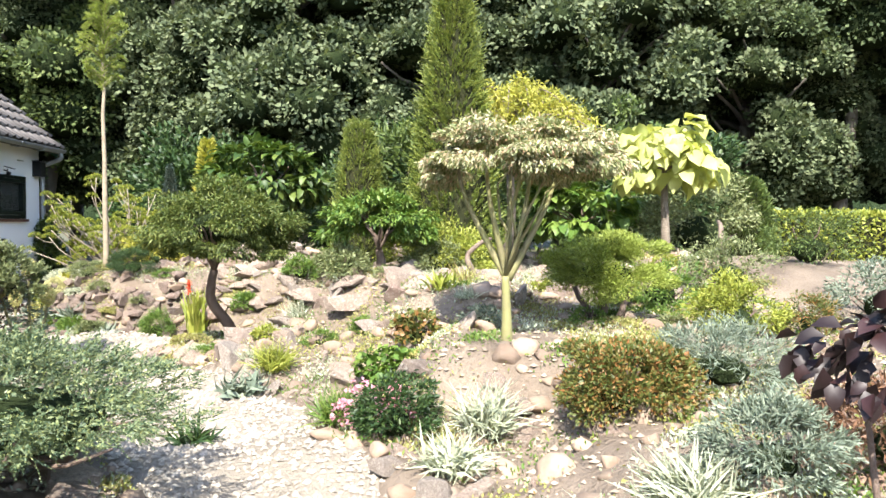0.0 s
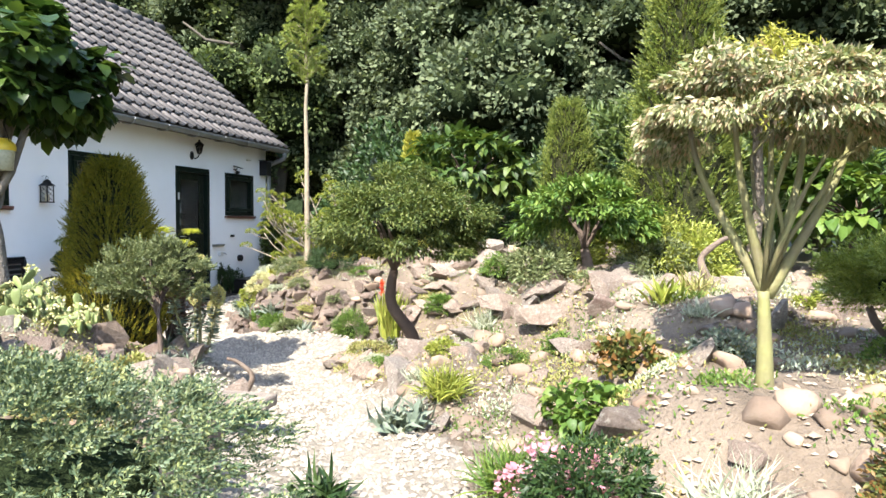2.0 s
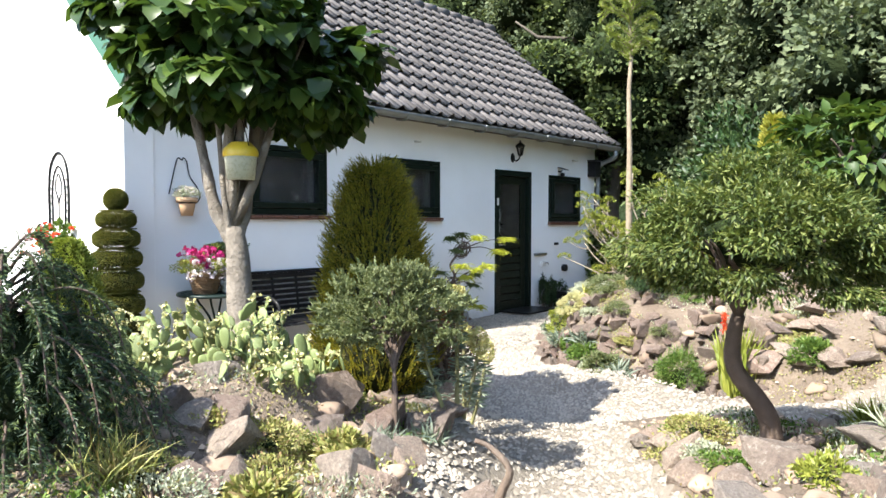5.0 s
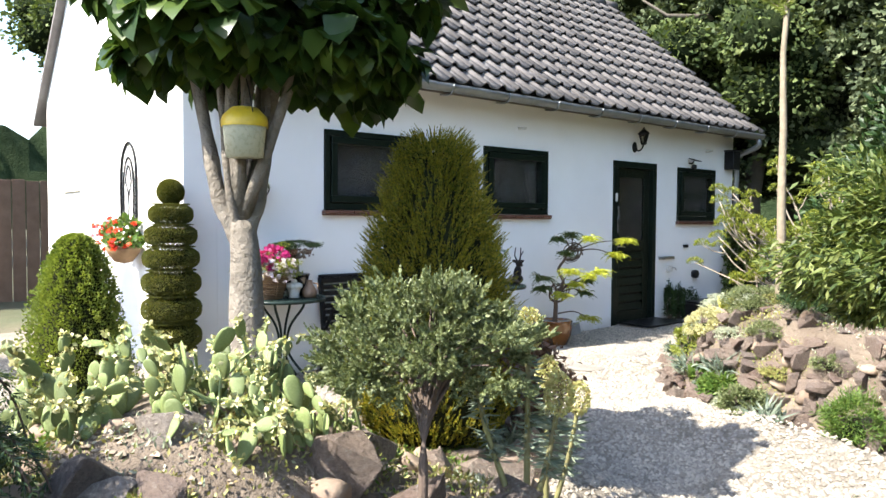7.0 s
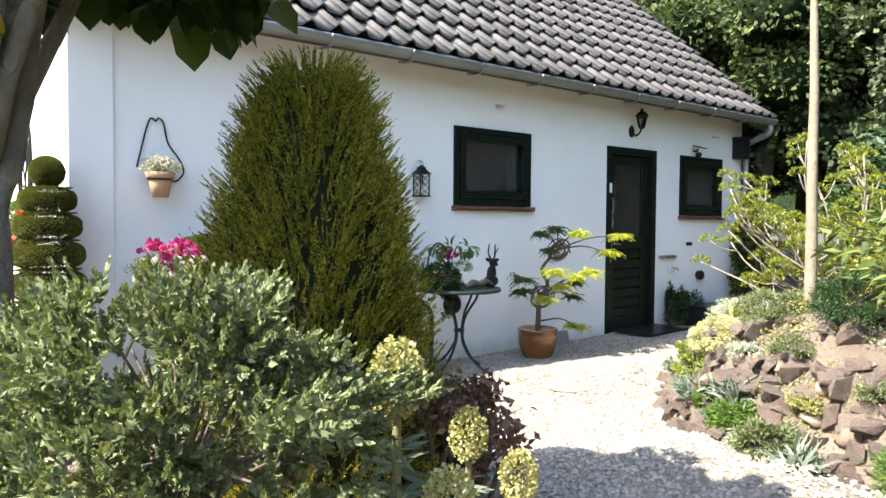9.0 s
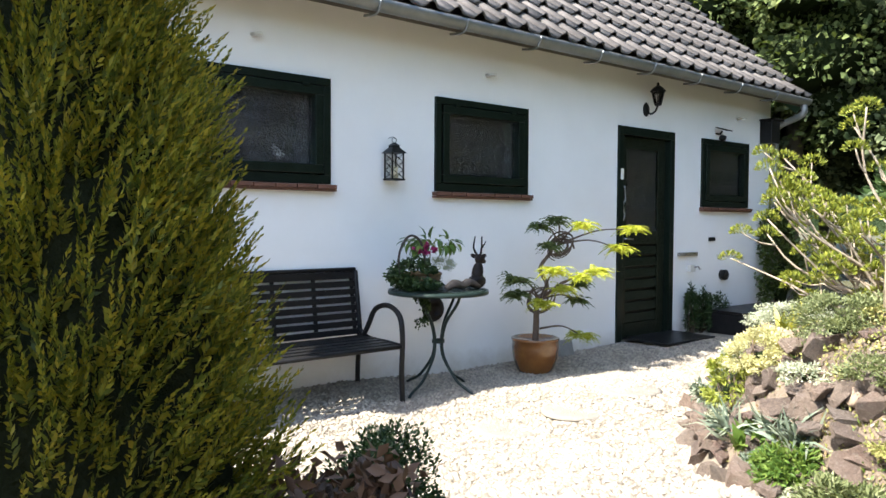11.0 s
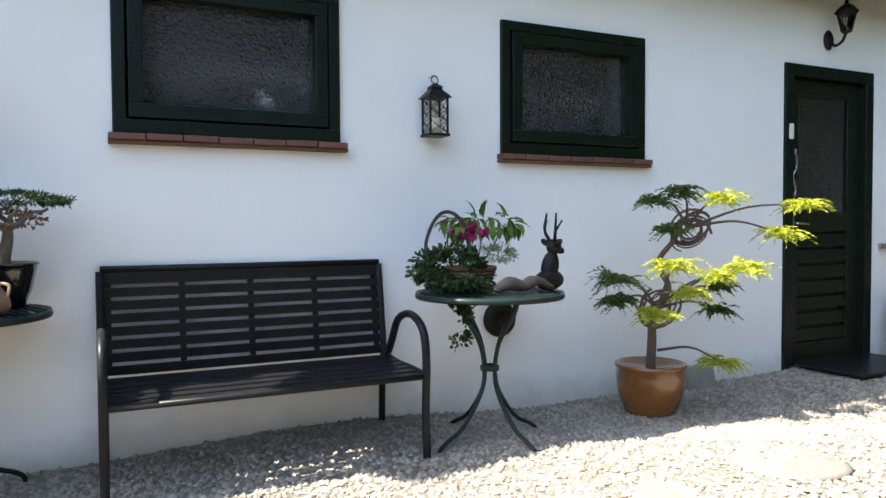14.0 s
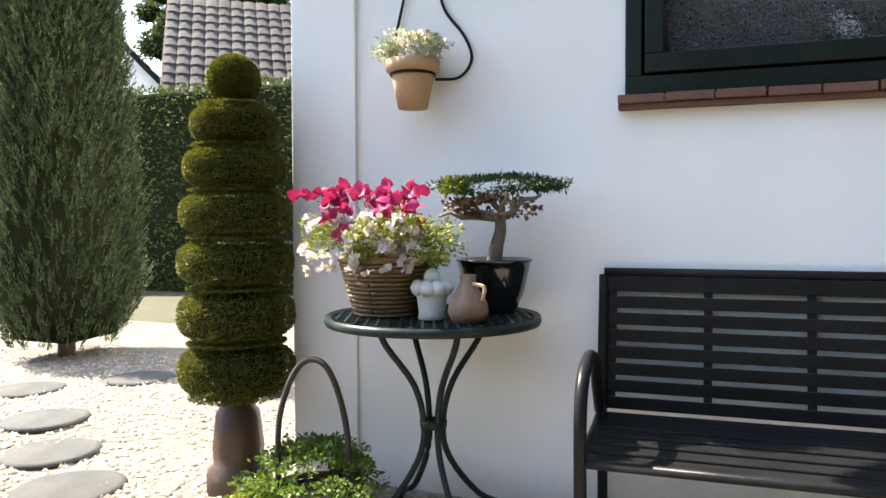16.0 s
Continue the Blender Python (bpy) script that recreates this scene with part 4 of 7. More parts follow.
# stepped slope behind the low maple
slope_ = thing("stone_slope", "stepped rockery slope of broken sandstone slabs", "rockery", kind="structure")
for lay in range(7):
    for x in np.arange(-2.1, 1.7, 0.25):
        y = 7.9 + 0.17 * lay + 0.1 * math.sin(x * 3)
        rock(x + RNG.normal(0, .06), y + RNG.normal(0, .04), RNG.uniform(.10, .19), 0.24, kind=int(RNG.choice([1, 2, 4, 6, 7])), sx=1.35, rz=RNG.normal(0, 20), owner=slope_)
for k in range(120):
    x, y = RNG.uniform(-1.1, 1.5), RNG.uniform(5.3, 7.9)
    if not gravel(np.array([x]), np.array([y]))[0] and math.hypot(x + 1.41, y - 6.22) > .3:
        rock(x, y, RNG.uniform(.08, .17), 0.28, kind=int(RNG.choice([1, 2, 4, 6, 7])), sx=1.3, owner=slope_)
placed = []
tries = 0
while len(placed) < 150 and tries < 9000:
    tries += 1
    x, y = RNG.uniform(-4.9, 2.9), RNG.uniform(1.8, 7.6)
    s = RNG.uniform(.07, .125) if RNG.random() < .8 else RNG.uniform(.12, .18)
    if gravel(np.array([x]), np.array([y]))[0] or any(math.hypot(x - a, y - b) < (s + c) * .9 for a, b, c in placed):
        continue
    if abs(x + 0.05) < 0.5 and y < 2.2:
        continue
    if y < 3.0 and x > -.9 and s > .11:
        continue
    placed.append((x, y, s))
    rock(x, y, s, 0.40, kind=int(RNG.choice([0, 1, 2, 4, 5, 6, 7])))


def small_rocks():
    """The many lesser stones between the large ones."""
    bases = []
    for _ in range(6):
        bm = bmesh.new()
        bmesh.ops.create_icosphere(bm, subdivisions=2, radius=1.0)
        pl = [(Vector(d), RNG.uniform(.4, .7)) for d in rand_dirs(8)]
        for v in bm.verts:
            for n, d in pl:
                k = v.co.dot(n) - d
                if k > 0:
                    v.co -= n * k
        bases.append((np.array([v.co[:] for v in bm.verts]), np.array([[v.index for v in f.verts] for f in bm.faces])))
        bm.free()
    V, F, o = [], [], 0
    x, y = RNG.uniform(-4.9, 2.9, 1300), RNG.uniform(1.7, 9.3, 1300)
    keep = (gravel(x, y) < .5) & ~((np.abs(x + .05) < .5) & (y < 2.2))
    for a, b in zip(x[keep], y[keep]):
        v, f = bases[int(RNG.integers(0, 6))]
        s = RNG.uniform(.03, .085)
        R = np.array(Euler(RNG.uniform(0, 6.28, 3)).to_matrix())
        V.append((v @ R.T) * s * np.array([1.3, 1.2, .9]) + np.array([a, b, h(a, b) + s * .1]))
        F.append(f + o)
        o += len(v)
    m = surface("small_stone", (0.25, 0.165, 0.115), (0.37, 0.29, 0.21), 0.9, 4, 50, .6, .008, island=.55)
    tagged(piece("small_stones", mesh_from("small_stones", np.concatenate(V), np.concatenate(F)), m), "small broken sandstone pieces among the plants", "stones", kind="stuff")


small_rocks()

# ---- plants ----


def blobs(ob_parent, mat, n, radii, centre, L, W, clumps=40, size=.3, shell=.7, low=-.5, droop=0., out=.7, broad=False, flat=0., fold=.2, name="crown", label=""):
    P, D = clumped(n, radii, clumps, size, shell, low, droop, out)
    P += np.asarray(centre)
    l = RNG.uniform(.7, 1.25, n) * L
    return piece(name, leaves(P, D, l, l * (W / L), broad, fold, flat), mat, ob_parent, label)


def stems(parent, base, tips, r0, r1, mat, name="trunk", wob=.05, sides=6):
    return piece(name, tubes([(bend(base, t, 6, wob), np.linspace(r0, r1, 6)) for t in tips], sides), mat, parent, smooth=True)


def standard_tree(name, label, x, y, trunk, radii, centre, mat, bark, n, L, W, r=.03, limbs=8, cat="tree", **kw):
    """A small garden tree: trunk through given points, limbs and a crown."""
    z = h(x, y)
    t = thing(name, label, cat, x, y, z)
    tr = curve_pts([(a - x, b - y, c - z) for a, b, c in trunk], 18)
    tr[0, 2] -= .08
    piece("trunk", tubes([(tr, np.linspace(r * 1.25, r * .72, len(tr)))], 9), bark, t, smooth=True)
    c = np.array(centre) - np.array((x, y, z))
    tips = [c + np.abs(rand_dirs(1)[0]) * np.sign(RNG.normal(size=3)) * np.array(radii) * np.array([1, 1, 0]) * RNG.uniform(.5, .85) + np.array([0, 0, radii[2] * RNG.uniform(.0, .6)]) for _ in range(limbs)]
    for p in tips:
        piece("branch", tubes([(bend(tr[-1], p, 6, .025, -.10), np.linspace(r * .42, r * .10, 6))], 6), bark, t, smooth=True)
    blobs(t, mat, n, radii, c, L, W, **kw)
    return t


def mound(name, label, x, y, radii, mat, n, L, W, lift=.5, cat="shrub", **kw):
    z = h(x, y)
    t = thing(name, label, cat, x, y, z)
    k = dict(clumps=45, size=.3, shell=.75, low=-.35)
    k.update(kw)
    blobs(t, mat, n, radii, (0, 0, radii[2] * lift), L, W, name="foliage", **k)
    # dark lump standing in for the shade within the mound
    bm = bmesh.new()
    bmesh.ops.create_icosphere(bm, subdivisions=2, radius=1.0)
    for v in bm.verts:
        v.co *= 1 + .2 * noise.noise(v.co * 2 + Vector((x, y, 0)))
        v.co = Vector((v.co.x * radii[0] * .38, v.co.y * radii[1] * .38, (v.co.z * .34 + lift * .8) * radii[2]))
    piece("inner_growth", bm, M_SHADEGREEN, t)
    tips = [rand_dirs(1)[0] * np.array(radii) * .6 + np.array([0, 0, radii[2] * lift]) for _ in range(6)]
    tips = [np.array([p[0], p[1], abs(p[2]) + .03]) for p in tips]
    for p in tips:
        piece("stem", tubes([(bend((0, 0, -.05), p, 5, .06), np.linspace(.012, .004, 5))], 5), M_BARKD, t)
    return t


def tuft(name, label, x, y, n, L, mat, W=.008, spread=.5, cat="plant", droop=.5):
    z = h(x, y)
    t = thing(name, label, cat, x, y, z)
    D = unit(np.c_[RNG.normal(0, spread, (n, 2)), np.ones(n)])
    P = np.c_[RNG.normal(0, .03, (n, 2)), np.full(n, -.01)]
    l = RNG.uniform(.6, 1.1, n) * L
    piece("foliage", leaves(P, D, l, W, True, .1, .2, droop), mat, t)
    return t


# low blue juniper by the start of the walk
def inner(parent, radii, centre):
    """A dark solid lump that paints the shade inside a dense bush."""
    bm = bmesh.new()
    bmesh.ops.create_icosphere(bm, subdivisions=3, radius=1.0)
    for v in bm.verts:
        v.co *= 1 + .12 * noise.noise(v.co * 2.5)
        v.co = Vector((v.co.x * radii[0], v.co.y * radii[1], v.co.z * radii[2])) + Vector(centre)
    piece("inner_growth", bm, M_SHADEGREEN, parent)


jun = thing("blue_juniper", "wide spreading blue-green juniper over the rocks", "shrub", -1.5, 2.5, h(-1.5, 2.5))
P, D = clumped(5200, (.80, .60, .27), 170, .13, .6, -.3, .05, .9)
P[:, 2] += .24
piece("foliage", fronds(P, unit(D * np.array([1, 1, .6]) + np.array([0, .0, .25])), RNG.uniform(.04, .085, 5200), 18, .014, .0065, .15, 1.0), L_BLUEJ, jun)
inner(jun, (.48, .34, .12), (0, 0, .2))
for a in np.arange(0, 6.2, .6):
    piece("branch", tubes([(bend((0, 0, -.05), (math.cos(a) * .6, math.sin(a) * .42, RNG.uniform(.12, .25)), 6, .06), np.linspace(.02, .005, 6))], 6), M_BARKD, jun)

# conifer whose shade falls over the start of the walk
mound("dark_conifer", "bushy dark green conifer beside the walk", -1.6, .75, (.75, .45, .85), L_SPRUCE, 9000, .07, .02, .75)

# weeping spruce
ws = thing("weeping_spruce", "dark blue-green spruce with hanging boughs", "shrub", -3.08, 3.45, h(-3.08, 3.45) - .03)
ws.scale = (.92, .92, .72)
Ps, Ds, br = [], [], []
for k in range(150):
    a, r0 = RNG.uniform(0, 6.28), RNG.uniform(.12, .50)
    top = RNG.uniform(.35, 1.15) * (1.15 - 1.2 * r0)
    c = curve_pts([(0, 0, top * .9), (math.cos(a) * r0 * .6, math.sin(a) * r0 * .6, top), (math.cos(a) * r0, math.sin(a) * r0, top - .12), (math.cos(a) * r0 * 1.18, math.sin(a) * r0 * 1.18, max(top - .42, .0))], 20)
    br.append((c, np.linspace(.008, .003, len(c))))
    q = np.repeat(c[3:], 3, 0)
    tan = np.repeat(unit(np.gradient(c, axis=0))[3:], 3, 0)
    Ps.append(q)
    Ds.append(unit(tan + rand_dirs(len(q)) * .75 + np.array([0, 0, -.15])))
Ps, Ds = np.concatenate(Ps), np.concatenate(Ds)
piece("needles", fronds(Ps, Ds, RNG.uniform(.05, .085, len(Ps)), 14, .026, .0065, .25, 1.1), L_SPRUCE, ws)
inner(ws, (.26, .26, .34), (0, 0, .38))
piece("branch", tubes(br, 5), M_BARKD, ws)
piece("trunk", tubes([(bend((0, 0, -.1), (0, 0, .8), 6, .03), np.linspace(.04, .02, 6))], 8), M_BARKD, ws, smooth=True)


def cactus_clump():
    x0, y0 = -3.35, 4.4
    t = thing("prickly_pear", "spreading prickly pear cactus with flat green pads", "cactus", x0, y0, h(x0, y0))
    bm0 = bmesh.new()
    bmesh.ops.create_uvsphere(bm0, u_segments=10, v_segments=7, radius=1.0)
    for v in bm0.verts:
        v.co = Vector((v.co.x * (.56 + .16 * v.co.z), v.co.y * .12, v.co.z + 1))
    pad = bpy.data.meshes.new("pad")
    bm0.to_mesh(pad)
    bm0.free()
    pad.materials.append(surface("cactus_skin", (0.17, 0.235, 0.07), (0.26, 0.31, 0.115), 0.6, 9, 60, 0.35, 0.004, obj_random=0.45))
    pad.polygons.foreach_set("use_smooth", np.ones(len(pad.polygons), bool))
    n = 0
    while n < 290:
        u, v = RNG.uniform(-1, 1, 2)
        if u * u + v * v > 1:
            continue
        px, py = x0 + u * .45 - v * .22, y0 + u * .42 + v * .26
        s = RNG.uniform(.036, .066)
        z = h(px, py) - h(x0, y0)
        az, tilt = RNG.uniform(0, 360), RNG.normal(0, 22)
        m = pose(px - x0, py - y0, z, tilt, RNG.normal(0, 15), az)
        for lay in range(int(RNG.integers(1, 5))):
            p = new("pad", pad)
            p.parent = t
            p.matrix_basis = m @ Matrix.Scale(s, 4)
            n += 1
            m = m @ pose(RNG.normal(0, .02), 0, s * 1.85, RNG.normal(0, 18), RNG.normal(0, 30), RNG.normal(0, 35))
            s *= RNG.uniform(.72, .95)
    q = RNG.integers(0, 220, 2600)
    kids = [c for c in t.children][:220]
    P = np.array([kids[i].matrix_basis @ Vector((RNG.normal(0, .38), RNG.normal(0, .06), RNG.uniform(1.5, 2.1))) for i in q])
    piece("fruit", leaves(P, rand_dirs(len(P)), .022, .016), L_CREAM, t, "pale buds on the pads")["kind"] = "stuff"


cactus_clump()

# fig tree with a trap bucket
fig = standard_tree("fig_tree", "fig tree with large dark leaves and a grey forked trunk", -3.74, 4.82, [(-3.72, 4.82, .66), (-3.74, 4.82, .82), (-3.77, 4.82, 1.05), (-3.80, 4.83, 1.28), (-3.84, 4.83, 1.42)], (.70, .70, .52), (-3.92, 4.9, 2.35), L_FIG, M_FIGBARK, 6200, .12, .105,
                    r=.075, limbs=8, clumps=80, size=.22, shell=.5, low=-.75, droop=.35, broad=True, flat=.7, fold=.1, out=.8)
for dx, dy, z, r in ((.03, .13, 2.25, .042), (-.13, -.10, 2.2, .044), (-.08, .08, 2.3, .026), (.02, -.08, 2.2, .024)):
    z0 = h(-3.74, 4.82)
    piece("limb", tubes([(curve_pts([(-.09, .01, 1.34 - z0), (-.09 + dx * .55, dy * .55, 1.52 - z0), (-.1 + dx * .9, dy * .9, 1.8 - z0), (-.1 + dx * 1.4, dy * 1.4, z - z0)], 16), np.linspace(r, r * .5, 15) * (1 + .10 * np.sin(np.arange(15) * 1.7)))], 9), M_FIGBARK, fig, smooth=True)
bk = thing("trap_bucket", "milky plastic wasp trap bucket with a yellow lid", "bucket", -3.67, 4.77, 1.68)
bk.scale = (.85, .85, .85)
piece("bucket_body", lathe([(0, 0), (.085, 0), (.10, .15), (.102, .155), (.098, .155), (.082, .01), (0, .01)], 20), M_CLEARP, bk, smooth=True)
piece("lid", lathe([(.106, .14), (.108, .165), (.10, .19), (.06, .23), (0, .235)], 20), M_YELLOW, bk, "yellow plastic lid", smooth=True)
piece("hanging_wire", tubes([(curve_pts([(-.1, 0, .16), (-.05, 0, .3), (0, 0, .38), (.05, 0, .3), (.1, 0, .16)], 14), .003)], 5), M_BLACK, bk)


def conifer_cone(name, label, x, y, r, z1, mat, n, L=.09, W=.03, z0=None, power=.6, up=.9, cat="shrub"):
    """A dense upright conifer, egg- to cone-shaped, of upward sprays."""
    zb = h(x, y) if z0 is None else z0
    t = thing(name, label, cat, x, y, zb)
    H = z1 - zb
    u = RNG.random(n) ** .85
    a = RNG.uniform(0, 6.28, n)
    bump_ = 1 + .09 * np.sin(a * 5 + u * 9) + .08 * np.sin(a * 11 - u * 23) + .07 * np.sin(a * 17 + u * 41)
    rr = r * np.clip(1 - u, 0, 1) ** power * np.clip(u * 7 + .5, 0, 1) * bump_ * RNG.uniform(.5, 1.06, n) ** .45
    P = np.c_[rr * np.cos(a), rr * np.sin(a), u * H * .97]
    D = unit(np.c_[np.cos(a), np.sin(a), np.full(n, up)] + .5 * rand_dirs(n))
    l = RNG.uniform(.6, 1.2, n) * L
    piece("foliage", leaves(P, D, l, l * W / L), mat, t)
    # dark solid core: painted inner shade, also stops see-through
    q = np.linspace(0.03, .93, 9)
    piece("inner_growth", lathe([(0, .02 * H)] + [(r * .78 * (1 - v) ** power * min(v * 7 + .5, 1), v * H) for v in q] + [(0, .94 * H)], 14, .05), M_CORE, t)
    piece("trunk", tubes([(bend((0, 0, -.1), (0, 0, H * .8), 6, .01), np.linspace(r * .12, .01, 6))], 7), M_BARKD, t)
    return t


def plumed_cone(name, label, x, y, r, z1, mat, n, m, L, W, reach, power=.45, cat="shrub", z0=None, up=1.3, low=.0):
    """A dense upright conifer of overlapping upright sprays over a dark core painted as inner shade."""
    zb = h(x, y) if z0 is None else z0
    t = thing(name, label, cat, x, y, zb)
    H = z1 - zb
    u = low + (1 - low) * RNG.random(n) ** .9
    a = RNG.uniform(0, 6.28, n)
    rr = r * np.clip(1 - u, 0, 1) ** power * np.clip(u * 3 + .62, 0, 1)
    lump = 1 + .06 * np.sin(a * 5 + u * 9) + .06 * np.sin(a * 9 - u * 23)
    rr = rr * lump * RNG.uniform(.84, 1.0, n)
    P = np.c_[rr * np.cos(a), rr * np.sin(a), u * H * .95]
    D = unit(np.c_[np.cos(a), np.sin(a), np.full(n, up)] + .38 * rand_dirs(n))
    piece("foliage", fronds(P, D, RNG.uniform(.65, 1.25, n) * reach, m, L, W, .05, .75), mat, t)
    # dark core follows the outline as painted shade behind the sprays
    q = np.linspace(low + .02, .93, 12)
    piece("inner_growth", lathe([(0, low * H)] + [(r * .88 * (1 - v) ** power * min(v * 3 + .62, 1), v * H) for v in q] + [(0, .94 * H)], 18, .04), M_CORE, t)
    piece("trunk", tubes([(bend((0, 0, -.1), (0, 0, H * .8), 6, .01), np.linspace(max(r * .12, .02), .01, 6))], 7), M_BARKD, t)
    return t


plumed_cone("golden_thuja", "egg-shaped bronze-green thuja with golden tips", -3.58, 5.66, .385, 1.84, L_THUJA, 4800, 26, .0175, .0065, .115, .40)
conifer_cone("box_egg", "clipped egg-shaped box shrub", -5.2, 4.5, .30, 1.38, L_LIME, 26000, .016, .012, power=.42)

# grey-green shrub over the bank
gs = thing("grey_shrub", "loose grey-green shrub with upright twigs", "shrub", -2.58, 4.82, h(-2.58, 4.82))
tw, P, D = [], [], []
zc = 1.02 - h(-2.58, 4.82)
for k in range(34):
    d = rand_dirs(1)[0] * np.array([1, 1, .75])
    d[2] = abs(d[2]) - .22
    c = curve_pts([(0, 0, -.03), (-.04, .03, zc * .55), np.array([-.15, .13, zc - .05]) + d * .10, np.array([-.15, .13, zc]) + d * RNG.uniform(.22, .34)], 12)
    tw.append((c, np.linspace(.010, .002, len(c))))
P, D = clumped(2300, (.33, .33, .22), 75, .17, .5, -.6, 0, .8)
P += np.array([-.15, .13, zc])
piece("leaves", fronds(P, unit(D + np.array([0, 0, .45])), RNG.uniform(.025, .06, len(P)), 20, .0155, .0095, .0, 1.2), L_GREY, gs)
piece("branch", tubes(tw, 5), M_BARKD, gs)


L_SPURGE = leafmat("spurge_flower", (0.36, 0.38, 0.12), (0.50, 0.48, 0.19), (0.40, 0.30, 0.12), trans=0.25)


def euphorbia(x, y, zs):
    t = thing("euphorbia", "spurge with whorled grey leaves and yellow-green flower heads", "plant", x, y, h(x, y))
    zb = h(x, y)
    P, D, S, PF, DF = [], [], [], [], []
    for dx, dy, z in zs:
        c = curve_pts([(dx * .2, dy * .2, -.03), (dx * .7, dy * .7, (z - zb) * .5), (dx, dy, z - zb)], 14)
        S.append((c, np.linspace(.012, .008, len(c))))
        m = 110
        u = RNG.uniform(.35, .85, m)
        p = np.stack([np.interp(u, np.linspace(0, 1, len(c)), c[:, k]) for k in range(3)], 1)
        a = RNG.uniform(0, 6.28, m)
        P.append(p)
        D.append(unit(np.c_[np.cos(a), np.sin(a), RNG.uniform(-.25, .35, m)]))
        m = 900
        o = rand_dirs(m) * np.array([.048, .048, .07]) * RNG.uniform(.7, 1, (m, 1))
        PF.append(c[-1] + o + np.array([0, 0, .02]))
        DF.append(unit(o * 10 + rand_dirs(m) * .4))
        piece("flower_head", leaves(PF[-1], DF[-1], RNG.uniform(.006, .012, m), .010), L_SPURGE, t, "rounded yellow-green flower head")
    P, D = np.concatenate(P), np.concatenate(D)
    piece("leaves", leaves(P, D, RNG.uniform(.05, .085, len(P)), .012, fold=.1), L_BLUEG, t)
    for q in S:
        piece("stem", tubes([q], 6), M_BARKG, t)


euphorbia(-2.62, 5.29, [(0.0, 0.0, 1.06), (-.13, -.13, .93), (.12, .02, .86)])
euphorbia(-2.95, 5.75, [(0, 0, .80), (.1, .08, .7)])
mound("hebe_ball", "rounded dark green hebe cushion", -4.08, 6.66, (.22, .22, .26), L_DARKG, 12000, .018, .010, .55)
ds = thing("dry_sedum", "withered brown sedum clump with dark seed stalks", "plant", -3.3, 6.05, h(-3.3, 6.05))
tips = [(RNG.normal(0, .12), RNG.normal(0, .12), RNG.uniform(.25, .5)) for _ in range(26)]
for p in tips:
    piece("stalk", tubes([(bend((p[0] * .3, p[1] * .3, -.02), p, 5, .05), np.linspace(.011, .008, 5))], 5), M_BARKD, ds)
P = np.repeat(np.array(tips), 55, 0) + RNG.normal(0, .028, (26 * 55, 3)) - np.array([0, 0, .03])
piece("leaves", leaves(P, rand_dirs(len(P)), .035, .02), L_DRY, ds)

# low dark maple in the gravel
standard_tree("dwarf_maple", "dwarf maple with layered dark green crown and crooked trunk", -1.41, 6.22, [(-1.41, 6.22, .40), (-1.44, 6.18, .56), (-1.55, 6.08, .76), (-1.53, 6.0, .93), (-1.50, 5.97, 1.03)], (.56, .56, .38), (-1.43, 6.02, 1.34), L_MAPLE, M_BARKD, 40000, .036, .0115,
              r=.043, limbs=12, clumps=110, size=.2, shell=.72, low=-.55, droop=.25, flat=.5)
inner(bpy.data.objects['dwarf_maple'], (.26, .26, .13), (-.02, -.2, 1.0))
# variegated umbrella maple
jm = standard_tree("variegated_maple", "umbrella-shaped maple with cream and pink tinged leaves", .575, 3.84, [(.575, 3.84, .78), (.57, 3.83, .95), (.56, 3.82, 1.14)], (.54, .52, .21), (.62, 3.84, 1.74), L_VARI, M_BARKG, 40000, .032, .0115,
                   r=.027, limbs=5, clumps=85, size=.19, shell=.72, low=-.45, droop=.75, flat=.4)
for d, e in ((-.28, .05), (-.14, -.12), (.14, .1), (.26, -.06), (.05, .26)):
    piece("limb", tubes([(curve_pts([(0, 0, .32), (d * .35, e * .35, .5), (d * .8, e * .8, .75), (d, e, .98)], 12), np.linspace(.024, .008, 12))], 7), M_BARKG, jm, smooth=True)
# clipped lime pine on stems
pine = thing("lime_pine", "cloud-shaped dwarf pine, lime green, on dark stems", "shrub", 1.30, 4.5, h(1.30, 4.5))
inner(pine, (.16, .14, .07), (0, 0, .30))
blobs(pine, L_LIME, 42000, (.40, .35, .29), (0, 0, .27), .022, .006, clumps=34, size=.30, shell=.75, low=-.35, out=.9)
stems(pine, (0, 0, -.1), [(.2, .1, .22), (-.2, 0, .22), (.05, .15, .24), (-.05, -.1, .22)], .03, .015, M_BARKD, "stem")
mound("azalea", "rounded azalea with reddish and green leaves", .95, 2.98, (.30, .27, .20), L_RED, 17000, .022, .011, .35)
standard_tree("sumac", "small sumac tree with light green feathery leaves", -.17, 5.9, [(-.17, 5.9, 1.0), (-.15, 5.9, 1.1), (-.17, 5.92, 1.2)], (.42, .40, .26), (-.15, 5.92, 1.42), L_GREEN, M_BARKD, 9500, .055, .02, r=.04, limbs=9, clumps=55, size=.25, droop=.5, flat=.6)
L_CYPRESS = leafmat("cypress_spray", (0.06, 0.095, 0.018), (0.13, 0.17, 0.03), (0.23, 0.26, 0.05), trans=0.25)
plumed_cone("cypress", "tall pointed yellow-green cypress", .5, 6.95, .47, 3.95, L_CYPRESS, 3600, 13, .035, .013, .13, .66, up=.9)
plumed_cone("cypress", "slender olive green columnar cypress", -.45, 8.1, .34, 2.6, L_CYPRESS, 2200, 13, .032, .011, .11, .42)
conifer_cone("golden_column", "narrow golden columnar yew", -2.95, 11.4, .24, 2.72, L_GOLD, 5000, .09, .03, power=.4)
